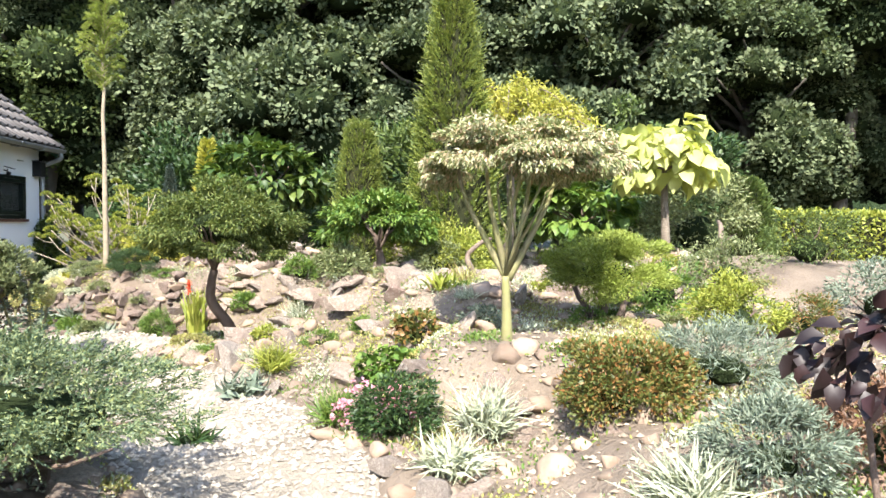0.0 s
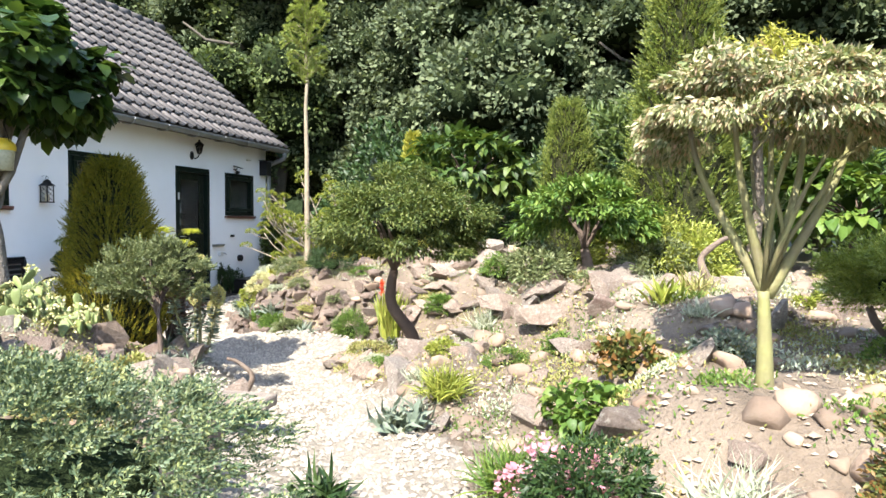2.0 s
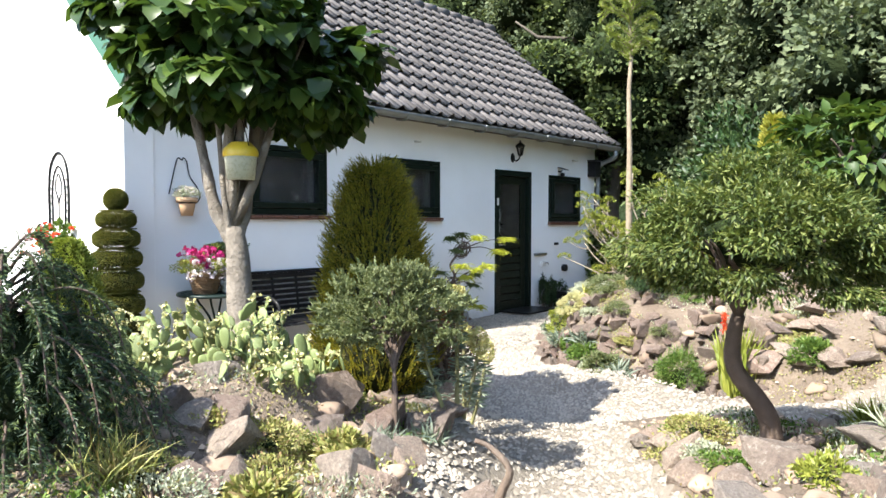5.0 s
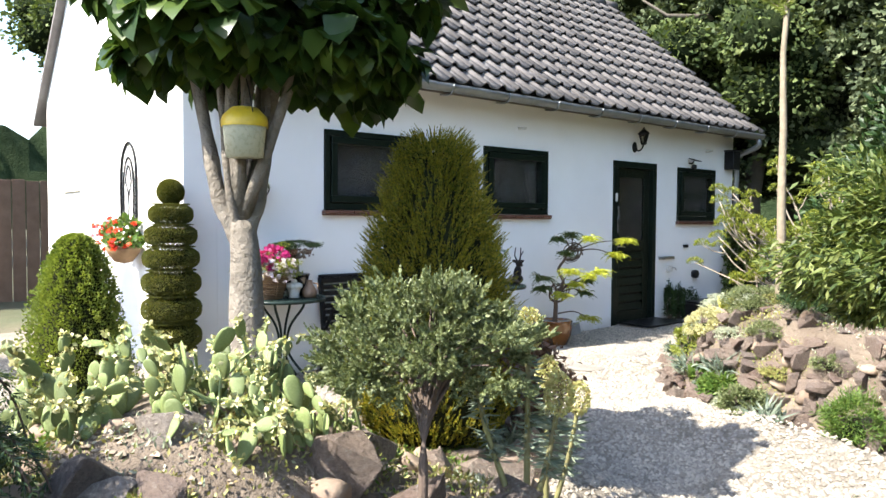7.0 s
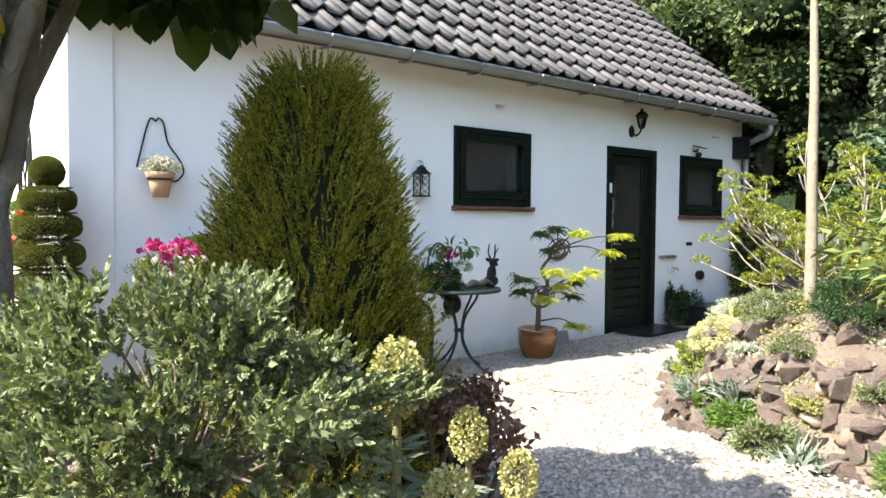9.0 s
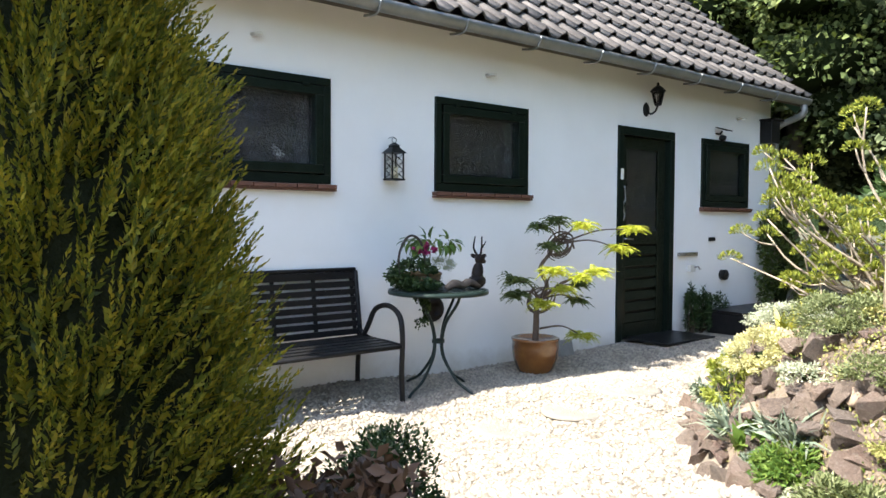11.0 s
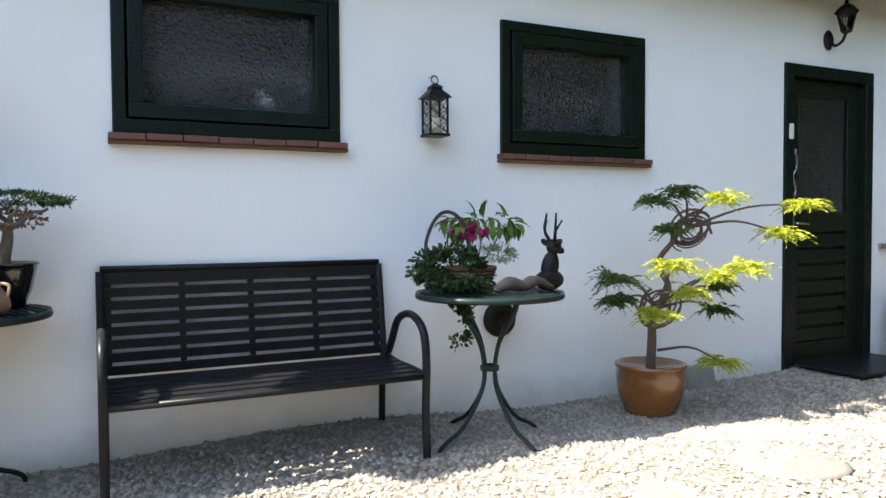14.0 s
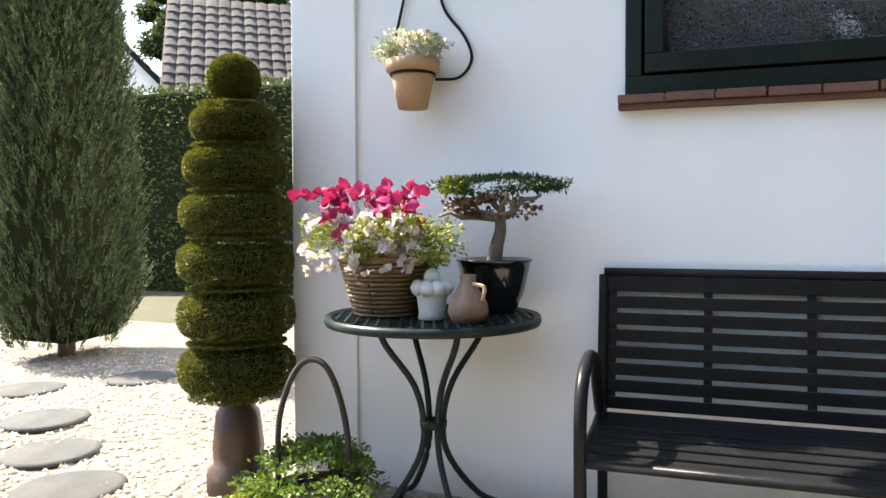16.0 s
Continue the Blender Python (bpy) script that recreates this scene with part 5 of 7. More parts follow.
conifer_cone("small_spruce", "small pointed grey-green spruce", -3.25, 10.5, .28, 2.25, L_BLUEG, 5000, .05, .015, power=.9)
cedar = thing("golden_cedar", "golden weeping cedar with arching boughs", "tree", 1.15, 7.6, h(1.15, 7.6))
P, D, br = [], [], []
for k in range(44):
    a, r0 = RNG.uniform(0, 6.28), RNG.uniform(.3, .95)
    z = RNG.uniform(1.45, 2.08)
    c = curve_pts([(0, 0, z - .25), (math.cos(a) * r0 * .5, math.sin(a) * r0 * .5, z), (math.cos(a) * r0, math.sin(a) * r0, z - .12), (math.cos(a) * r0 * 1.15, math.sin(a) * r0 * 1.15, z - .32)], 20)
    br.append((c, np.linspace(.014, .004, len(c))))
    q = np.repeat(c[4:], 18, 0) + RNG.normal(0, .035, (18 * len(c[4:]), 3))
    P.append(q)
    D.append(unit(rand_dirs(len(q)) + np.array([0, 0, -.2])))
P, D = np.concatenate(P), np.concatenate(D)
piece("needles", leaves(P, D, .06, .018), L_GOLD, cedar)
for q in br:
    piece("branch", tubes([q], 6), M_BARK, cedar, smooth=True)
piece("trunk", tubes([(bend((0, 0, -.1), (0, 0, 1.95), 6, .02), np.linspace(.06, .03, 6))], 8), M_BARK, cedar, smooth=True)
standard_tree("catalpa", "small catalpa with drooping pale lime leaves", 2.62, 7.0, [(2.62, 7.0, 1.05), (2.6, 7.0, 1.5), (2.58, 7.0, 1.95)], (.46, .44, .38), (2.6, 7.0, 2.03), L_PALE, M_BARK, 420, .19, .13, r=.04, limbs=8, clumps=40, size=.25, droop=.9, broad=True, flat=.5, out=.6)
standard_tree("magnolia", "dark leafy magnolia with a broad crown", -1.85, 10.0, [(-1.85, 10, .95), (-1.83, 10, 1.4), (-1.85, 10, 1.7)], (.78, .75, .5), (-1.85, 10.0, 2.0), L_MAG, M_BARKD, 2000, .15, .085, r=.06, limbs=9, clumps=60, size=.24, droop=.3, broad=True, flat=.7)
standard_tree("hydrangea_tree", "leafy shrub with broad fresh green leaves", 2.0, 8.0, [(2, 8, 1.05), (2, 8, 1.25), (2, 8, 1.4)], (.62, .5, .42), (1.95, 7.9, 1.55), L_GREEN, M_BARKD, 800, .15, .10, r=.03, limbs=7, clumps=40, size=.25, droop=.4, broad=True, flat=.7, cat="shrub")
mound("dwarf_spruce", "flat yellow-green dwarf spruce", .35, 6.3, (.46, .4, .28), L_YELG, 8000, .035, .011, .5)
mound("rhododendron", "rounded rhododendron with narrow leaves", .3, 8.6, (.9, .7, .95), L_HEDGE, 9000, .10, .03, .6)
mound("rhododendron", "rounded rhododendron with dark leaves", -.9, 11.5, (1.1, .9, 1.0), L_DARKG, 8000, .10, .035, .6)
mound("shrub", "dark evergreen shrub at the wood's edge", 1.6, 10.6, (1.3, .9, 1.2), L_HEDGE, 9000, .09, .04, .6)
mound("shrub", "dark evergreen shrub at the wood's edge", 3.6, 9.6, (1.0, .8, 1.1), L_DARKG, 8000, .09, .04, .6)
mound("shrub", "low grey-green shrub in the border", 3.2, 7.6, (.7, .6, .55), L_GREY, 6000, .05, .018, .5)
mound("shrub", "broad evergreen shrub at the wood's edge", -3.6, 13.2, (1.4, 1.0, 1.5), L_DARKG, 9000, .11, .05, .6)
mound("shrub", "broad evergreen shrub at the wood's edge", .6, 13.0, (1.6, 1.0, 1.5), L_DARKG, 9000, .11, .05, .6)
mound("shrub", "broad evergreen shrub at the wood's edge", 3.9, 12.6, (1.6, 1.0, 1.5), L_HEDGE, 9000, .11, .05, .6)
conifer_cone("yew_column", "clipped yew column with yellow tips", 4.3, 9.0, .45, 2.05, L_HEDGE, 9000, .06, .025, power=.25)

# pole tree
pole = thing("pole_conifer", "bare-stemmed larch with a tuft of needles on top", "tree", -3.55, 9.0, h(-3.55, 9.0))
zt = 3.1 - h(-3.55, 9.0)
piece("trunk", tubes([(bend((0, 0, -.1), (-.03, .03, zt + .75), 12, .0015), np.linspace(.038, .012, 12))], 9), M_BARKP, pole, smooth=True)
P, D, br = [], [], []
for k in range(75):
    a, u = RNG.uniform(0, 6.28), RNG.random()
    z = zt - .12 + u * 1.0
    r0 = .30 * (1 - abs(u - .45) * 1.0)
    c = curve_pts([(0, 0, z), (math.cos(a) * r0 * .6, math.sin(a) * r0 * .6, z + .10), (math.cos(a) * r0, math.sin(a) * r0, z + RNG.uniform(.02, .22))], 14)
    br.append((c, np.linspace(.006, .002, len(c))))
    q = np.repeat(c, 13, 0)
    P.append(q)
    D.append(unit(rand_dirs(len(q)) + unit(np.array([[math.cos(a), math.sin(a), .8]]))))
P, D = np.concatenate(P), np.concatenate(D)
piece("needles", leaves(P, D, .045, .007), L_LIME, pole)
piece("branch", tubes(br, 5), M_BARKP, pole)


def candle_pine(x, y):
    t = thing("candle_pine", "open twiggy pine with tufts of yellow-green needles", "shrub", x, y, h(x, y))
    br, tips = [], []
    for k in range(40):
        d = unit(np.array([[RNG.normal(-.1, .8), RNG.normal(-.1, .7), RNG.uniform(.25, 1.35)]]))[0]
        L = RNG.uniform(.7, 1.45)
        c = curve_pts([(0, 0, .02), d * L * .4 + np.array([RNG.normal(0, .05), 0, -.05]), d * L * .75 + RNG.normal(0, .05, 3), d * L + np.array([0, 0, .10])], 14)
        br.append((c, np.linspace(.015, .006, len(c))))
        tips.append((c[-1], .075))
        for _ in range(4):
            s0 = c[int(RNG.integers(4, 11))]
            e = s0 + unit((d * .6 + rand_dirs(1)[0] * .8 + np.array([0, 0, .55]))[None])[0] * RNG.uniform(.12, .30)
            br.append((curve_pts([s0, (s0 + e) / 2 + np.array([0, 0, -.025]), e], 6), np.linspace(.008, .005, 6)))
            tips.append((e, RNG.uniform(.05, .078)))
    for e, r in tips:
        o = rand_dirs(170)
        o[:, 2] = np.abs(o[:, 2]) * 1.1 - .3
        piece("needle_tuft", leaves(e + o * r * np.array([1, 1, .75]), unit(o + np.array([0, 0, .55])), RNG.uniform(.02, .04, 170), .010), L_CANDLE, t)
    for q in br:
        piece("branch", tubes([q], 6), M_BARKPALE, t, smooth=True)


candle_pine(-4.03, 11.0)
mound("gold_shrub", "golden yellow shrub behind the bank", -3.3, 10.0, (.35, .3, .3), L_GOLD, 3500, .05, .02, .9)
mound("cushion_plant", "cream silvery cushion plant on the bank", -4.12, 8.98, (.17, .16, .14), L_CREAM, 9000, .016, .007, .75)
mound("cushion_plant", "pale silvery cushion plant on the bank", -4.35, 9.75, (.22, .24, .09), L_SILVER, 7000, .014, .006, .6)
mound("green_cushion", "dense dark green cushion shrub", -3.15, 8.78, (.24, .22, .2), L_DARKG, 14000, .016, .006, .6)
mound("grey_cushion", "grey-brown heath cushion on the rocks", -3.75, 9.05, (.26, .22, .15), L_GREY, 7000, .020, .007, .6)
mound("green_tuft", "feathery fresh green tuft at the foot of the bank", -2.65, 8.05, (.17, .15, .2), L_GREEN, 3500, .04, .006, .5)
tuft("torch_lily", "upright sword-leaved plant with an orange flower", -2.2, 8.02, 170, .6, L_YELG, .03, .17, droop=.12)
tl = thing("torch_flower", "orange torch-lily flower spike", "flower", -2.28, 8.0, h(-2.28, 8.0))
piece("stem", tubes([(bend((0, 0, -.02), (.0, .0, .58), 5, .02), np.linspace(.008, .006, 5))], 6), M_BARKG, tl)
P = np.c_[RNG.normal(0, .008, (160, 2)), RNG.uniform(.52, .66, 160)]
piece("flower_spike", leaves(P, unit(rand_dirs(160) + np.array([0, 0, -.5])), .03, .009), L_ORANGE, tl)
tuft("yucca", "spiky grey-green rosette between bank stones", -3.2, 8.15, 90, .2, L_BLUEG, .018, .8)
tuft("yucca", "spiky grey-green rosette between bank stones", -4.12, 8.72, 90, .2, L_BLUEG, .018, .8)
tuft("grass_tuft", "olive green grassy tuft between the rocks", -.8, 4.6, 420, .2, L_YELG, .007, .6)
tuft("grey_rosette", "grey-blue leaved rosette at the walk's edge", -.92, 4.3, 60, .2, L_BLUEG, .03, .9)
tuft("grass_tuft", "dark green grassy tuft by the walk", -.28, 3.5, 420, .2, L_GREEN, .008, .7)
tuft("grass_tuft", "grassy tuft in the gravel", -.75, 6.4, 300, .24, L_YELG, .01, .8)
tuft("silver_grass", "silver-green broad-bladed grass clump", .38, 3.15, 280, .27, L_SILVER, .010, .5)
tuft("silver_grass", "silver-green broad-bladed grass clump", .2, 2.75, 260, .18, L_SILVER, .012, .8)
tuft("silver_grass", "silver-green grass in the border", .85, 2.05, 420, .22, L_SILVER, .009, .7)
tuft("silver_grass", "silver-green grass in the border", .55, 1.95, 350, .2, L_SILVER, .009, .7)
mound("bergenia", "low plant with broad green leaves", -.05, 4.12, (.19, .17, .11), L_GREEN, 420, .05, .036, .4, broad=True, flat=.6, cat="plant")
mound("moss_cushion", "bright green moss cushion on a stone", -.55, 5.05, (.13, .1, .07), L_GREEN, 2500, .014, .005, .3, cat="plant")
mound("thyme", "dark leafy thyme clump with pink flowers", -.02, 3.2, (.18, .16, .2), L_DARKG, 2600, .03, .01, .6, cat="plant")
mound("pink_phlox", "pink flowering cushion at the edge of the walk", -.12, 3.38, (.2, .16, .12), L_PINK, 900, .022, .02, .6, cat="flower")
mound("coral_bells", "coral-red leaved plant beside the maple", .12, 4.45, (.14, .14, .13), L_RED, 700, .035, .03, .6, cat="plant")
mound("grey_mound", "blue-grey rounded cushion shrub", 1.12, 2.1, (.2, .2, .17), L_BLUEG, 7000, .03, .006, .5)
mound("blue_fescue", "blue-grey grassy mound among rocks", 1.5, 3.3, (.35, .3, .2), L_BLUEG, 5000, .05, .006, .5)
mound("yellow_shrub", "small yellow-green shrub in the rockery", 1.95, 4.1, (.25, .22, .22), L_YELG, 4500, .03, .01, .6)
mound("orange_heath", "orange-brown heather tuft among rocks", 2.4, 4.1, (.16, .15, .15), L_RED, 2000, .03, .008, .6)
mound("dark_heath", "dark grey heather clump among rocks", 1.55, 2.1, (.3, .25, .2), L_DRY, 4000, .03, .008, .6)
for x, y, r, m in ((-.6, 8.7, .22, L_GREEN), (.3, 6.0, .25, L_GREY), (-.45, 5.75, .2, L_GREY), (-1.1, 8.2, .2, L_GREEN), (.1, 7.7, .2, L_SILVER), (-2.45, 4.4, .1, L_SEDUM), (-2.2, 3.85, .12, L_SEDUM),
                   (1.9, 5.2, .3, L_GREEN), (2.6, 5.6, .35, L_GREY), (3.2, 4.6, .35, L_BLUEG), (2.8, 3.2, .3, L_GREEN), (3.6, 6.2, .4, L_HEDGE), (-3.45, 8.3, .15, L_GREY), (-4.4, 9.1, .14, L_BLUEG), (-3.75, 8.5, .14, L_GREEN), (-4.5, 9.5, .13, L_SILVER), (-1.7, 8.1, .14, L_GREEN)):
    mound("border_plant", "small leafy rockery cushion plant", x, y, (r, r * .9, r * .8), m, 2600, .035, .011, .5, cat="plant")

for x, y, r, m in ((-2.73, 4.24, .16, L_SEDUM), (-2.6, 4.42, .13, L_SEDUM), (-2.9, 4.15, .14, L_SEDUM), (-2.5, 4.1, .12, L_SEDUM), (-2.44, 3.66, .2, L_SILVER), (-2.2, 3.6, .16, L_SEDUM), (-2.65, 3.7, .15, L_SEDUM),
                   (-3.62, 8.38, .10, L_SILVER), (-3.9, 8.6, .10, L_BLUEG), (-3.45, 8.25, .09, L_SILVER), (-4.3, 8.95, .09, L_SILVER), (-1.72, 6.1, .16, L_SEDUM), (-1.45, 5.7, .13, L_GREEN), (-1.6, 5.85, .12, L_SILVER), (-1.25, 5.95, .14, L_SEDUM), (-3.5, 8.72, .15, L_GREY), (-3.3, 8.5, .12, L_SEDUM), (-3.78, 8.78, .14, L_SILVER), (-2.95, 8.5, .14, L_GREY), (-3.5, 9.05, .16, L_SEDUM), (-3.9, 9.25, .15, L_SILVER), (-2.75, 8.75, .14, L_GREEN)):
    mound("stonecrop_mat", "low fleshy stonecrop mat between stones", x, y, (r, r * .9, r * .42), m, 2200, .016, .008, .35, cat="plant")
tuft("herb_clump", "fine upright green herb clump in the bed", -2.6, 4.45, 220, .13, L_GREEN, .006, .5)
tuft("herb_clump", "fine upright green herb clump in the bed", -2.45, 4.6, 200, .12, L_BLUEG, .007, .5)
tuft("yellow_daisies", "thin stalked plant with small yellow flowers", -2.62, 3.58, 160, .20, L_SEDUM, .005, .5)
tuft("yucca", "spiky grey-green rosette at the foot of the bank", -3.79, 8.62, 110, .2, L_BLUEG, .018, .8)
tuft("yucca", "spiky grey-green rosette below the shrub", -3.26, 5.88, 110, .17, L_BLUEG, .014, .9)
tuft("yucca", "spiky grey-green rosette below the shrub", -2.5, 4.95, 90, .13, L_BLUEG, .012, .9)
tuft("dark_rosette", "dark spiky rosette in the gravel", -.99, 3.5, 60, .17, L_DARKG, .016, .9)
tuft("broad_rosette", "broad-leaved fresh green rosette with reddish lower leaves", -4.02, 8.66, 34, .17, L_GREEN, .06, .7, droop=.3)
tuft("agave", "variegated yellow-green strap-leaved plant on the bank", -4.22, 9.42, 26, .22, L_GOLD, .035, .6, droop=.3)
mound("spurge_mound", "trailing yellow-green spurge at the foot of the bank", -4.28, 8.98, (.14, .13, .16), L_YELG, 2400, .03, .009, .6, cat="plant")
tuft("torch_leaves", "pale green grass at the gravel's edge", -1.15, 7.1, 200, .22, L_YELG, .010, .7)
tuft("iris", "fresh green sword-leaved clump on the slope", .28, 4.98, 60, .16, L_YELG, .02, .4, droop=.2)

RNG2 = np.random.default_rng(21)
spots2 = []
while len(spots2) < 46:
    x, y = RNG2.uniform(-1.0, 2.4), RNG2.uniform(4.3, 8.9)
    if gravel(np.array([x]), np.array([y]))[0] or any(math.hypot(x - a, y - b) < .3 for a, b in spots2):
        continue
    spots2.append((x, y))
for k, (x, y) in enumerate(spots2):
    r = RNG2.uniform(.06, .14)
    mt_ = (L_SEDUM, L_GREEN, L_GREY, L_SILVER, L_BLUEG, L_YELG)[k % 6]
    if k % 3 == 0:
        tuft("alpine_tuft", "small grassy alpine tuft among the stones", x, y, 130, r * 1.6, mt_, .006, .6)
    else:
        mound("alpine_cushion", "small alpine cushion plant among the stones", x, y, (r, r * .9, r * .7), mt_, 900, .024, .009, .4, cat="plant")

# dark red-leaved bush close to the start
db = thing("black_maple", "young tree with blackish red hanging leaves", "tree", .90, 1.24, h(.90, 1.24))
stems(db, (0, 0, -.05), [(.05, .02, .68), (-.05, .04, .76), (.12, .05, .72)], .012, .004, M_BARKD)
blobs(db, L_PURPLE, 240, (.15, .14, .09), (0, 0, .78), .046, .030, clumps=20, size=.4, droop=.8, broad=True, flat=.4)

dw = thing("driftwood", "bleached twisted driftwood standing in the rockery", "driftwood", .54, 5.33, h(.54, 5.33))
piece("wood", tubes([(curve_pts([(.05, 0, -.05), (0, 0, .08), (-.04, .02, .2), (.06, .02, .3), (.14, .03, .33)], 16), np.linspace(.03, .012, 16))], 7), M_DRIFT, dw, smooth=True)
dw2 = copy_thing(dw, pose(2.7, 5.9, h(2.7, 5.9), 0, 0, 70) @ Matrix.Scale(1.3, 4))
dw2.matrix_basis = pose(2.7, 5.9, h(2.7, 5.9), 0, 0, 70) @ Matrix.Scale(1.3, 4)
dw3 = copy_thing(dw, pose(-2.08, 4.93, h(-2.08, 4.93), 0, 0, 200) @ Matrix.Scale(.8, 4))
dw3.matrix_basis = pose(-2.08, 4.93, h(-2.08, 4.93), 0, 0, 200) @ Matrix.Scale(.8, 4)


def groundcover(name, label, mat, n, L, W, patches, seed):
    """Mats of tiny leaves over the beds."""
    rg = np.random.default_rng(seed)
    c = np.c_[rg.uniform(-4.8, 2.9, patches), rg.uniform(1.6, 9.2, patches)]
    c = c[gravel(c[:, 0], c[:, 1]) < .5]
    i = rg.integers(0, len(c), n)
    p = c[i] + rg.normal(0, 1, (n, 2)) * (.05 + .12 * rg.random(len(c)))[i][:, None]
    p = p[gravel(p[:, 0], p[:, 1]) < .5]
    P = np.c_[p, land(p[:, 0], p[:, 1]) + rg.uniform(0, .035, len(p))]
    D = unit(rand_dirs(len(P)) + np.array([0, 0, .9]))
    tagged(piece(name, leaves(P, D, RNG.uniform(.6, 1.3, len(P)) * L, W), mat), label, "groundcover", kind="stuff")


groundcover("stonecrop", "yellow-green stonecrop mats between the rocks", L_SEDUM, 80000, .02, .011, 320, 1)
groundcover("thyme_mat", "low green herb mats between the rocks", L_GREEN, 34000, .024, .010, 140, 2)
groundcover("silver_mat", "silvery low mats between the rocks", L_SILVER, 44000, .024, .009, 170, 3)


def scree():
    n = 16000
    x, y = RNG.uniform(-4.9, 2.9, n), RNG.uniform(1.4, 8.2, n)
    k = gravel(x, y) < .5
    x, y = x[k], y[k]
    s = RNG.uniform(.006, .022, len(x))
    base = np.array([[1, 0, 0], [0, 1, 0], [-1, 0, 0], [0, -1, 0], [0, 0, .6], [0, 0, -.5]], float)
    V = base[None] * RNG.uniform(.5, 1.4, (len(x), 6, 1)) * s[:, None, None]
    V = V + np.stack([x, y, land(x, y) + s * .2], 1)[:, None]
    f = np.array([[0, 1, 4], [1, 2, 4], [2, 3, 4], [3, 0, 4]])
    F = (np.arange(len(x)) * 6)[:, None, None] + f[None]
    m = surface("stone_chips", (0.36, 0.27, 0.19), (0.48, 0.40, 0.30), 0.9, 7, 60, .2, .003, island=.5)
    tagged(piece("stone_chips", mesh_from("chips", V.reshape(-1, 3), F.reshape(-1, 3)), m), "brown stone chips scattered on the soil", "stones", kind="stuff")


scree()

# ---- terrace furniture ----


def build_bench():
    y0, y1 = 6.955, 8.285
    b = thing("garden_bench", "black metal slatted bench with curved arms against the white wall", "bench", -6.615, (y0 + y1) / 2, 0.02)
    hw = (y1 - y0) / 2
    for sy in (-hw, hw):
        side = piece("side_frame", tubes([(curve_pts([(-.24, sy, -.02), (-.235, sy, .2), (-.21, sy, .42), (-.235, sy, .62), (-.275, sy, .88)], 20), .018)], 8), M_BLACK, b, smooth=True)
        piece("arm", tubes([(curve_pts([(-.22, sy, .46), (-.16, sy, .42), (-.09, sy, .50), (.0, sy, .62), (.16, sy, .66), (.30, sy, .60), (.335, sy, .45), (.325, sy, .22), (.34, sy, -.02)], 36), .019)], 8), M_BLACK, side, smooth=True)
        piece("seat_rail", tubes([(curve_pts([(-.215, sy, .43), (-.05, sy, .405), (.16, sy, .405), (.32, sy, .40)], 12), .014)], 6), M_BLACK, side, smooth=True)
    n = 8
    for i in range(n):
        z = .417 + i * .058
        x = -.222 - .055 * (i / n)
        bm = boxm(x - .006, -hw, z, x + .006, hw, z + (.042 if i < n - 1 else .052), bevel=.003)
        piece("back_slat", bm, M_BLACK, b)
    for k in range(5):
        yy = -hw + .03 + k * (2 * hw - .06) / 4
        bm = boxm(-.008, -.014, 0, .008, .014, .43, bevel=.003)
        bmesh.ops.transform(bm, matrix=pose(-.232, yy, .455, 0, -7.5, 0), verts=bm.verts)
        piece("back_strap", bm, M_BLACK, b)
    piece("top_rail", tubes([([(-.278, -hw, .89), (-.278, 0, .89), (-.278, hw, .89)], .016)], 8), M_BLACK, b, smooth=True)
    for i in range(7):
        x = -.165 + i * .076
        piece("seat_slat", boxm(x - .032, -hw, .405 - .004 * abs(i - 2), x + .032, hw, .419 - .004 * abs(i - 2), bevel=.004), M_BLACK, b)
    piece("front_rail", tubes([([(.335, -hw, .395), (.335, 0, .395), (.335, hw, .395)], .014)], 8), M_BLACK, b, smooth=True)
    for k in range(3):
        yy = -hw * .5 + k * hw * .5
        piece("under_strap", boxm(-.2, yy - .015, .388, .32, yy + .015, .396, bevel=.002), M_BLACK, b)


build_bench()


def build_table():
    t = thing("bistro_table", "round green-black iron bistro table with curved legs", "table", -6.575, 6.42, 0.02, 20, "terrace tables")
    piece("tabletop", lathe([(0, .735), (.345, .735), (.36, .728), (.365, .74), (.36, .758), (.345, .752), (0, .748)], 40), M_TABLE, t, smooth=False)
    grid = bmesh.new()
    for k in range(-9, 10):
        w = math.sqrt(.34 ** 2 - (k * .035) ** 2)
        box(grid, k * .035 - .004, -w, .748, k * .035 + .004, w, .755)
        box(grid, -w, k * .035 - .004, .7525, w, k * .035 + .004, .757)
    piece("lattice", grid, M_TABLE, t, "woven iron lattice top")
    for k in range(4):
        a = k * math.pi / 2 + .4
        c, s = math.cos(a), math.sin(a)
        pr = [(.20, .735), (.17, .66), (.07, .52), (.035, .38), (.06, .26), (.17, .12), (.27, .065), (.315, .03), (.325, -.015)]
        piece("leg", tubes([(curve_pts([(r * c, r * s, z) for r, z in pr], 32), .011)], 7), M_TABLE, t, smooth=True)
    piece("collar", lathe([(.03, .37), (.046, .372), (.048, .395), (.03, .40)], 14), M_TABLE, t, smooth=True)
    return t


tab = build_table()
tab2 = copy_thing(tab, pose(-6.38, 8.67, 0.02, 0, 0, -10))

TOP = 0.02 + 0.758


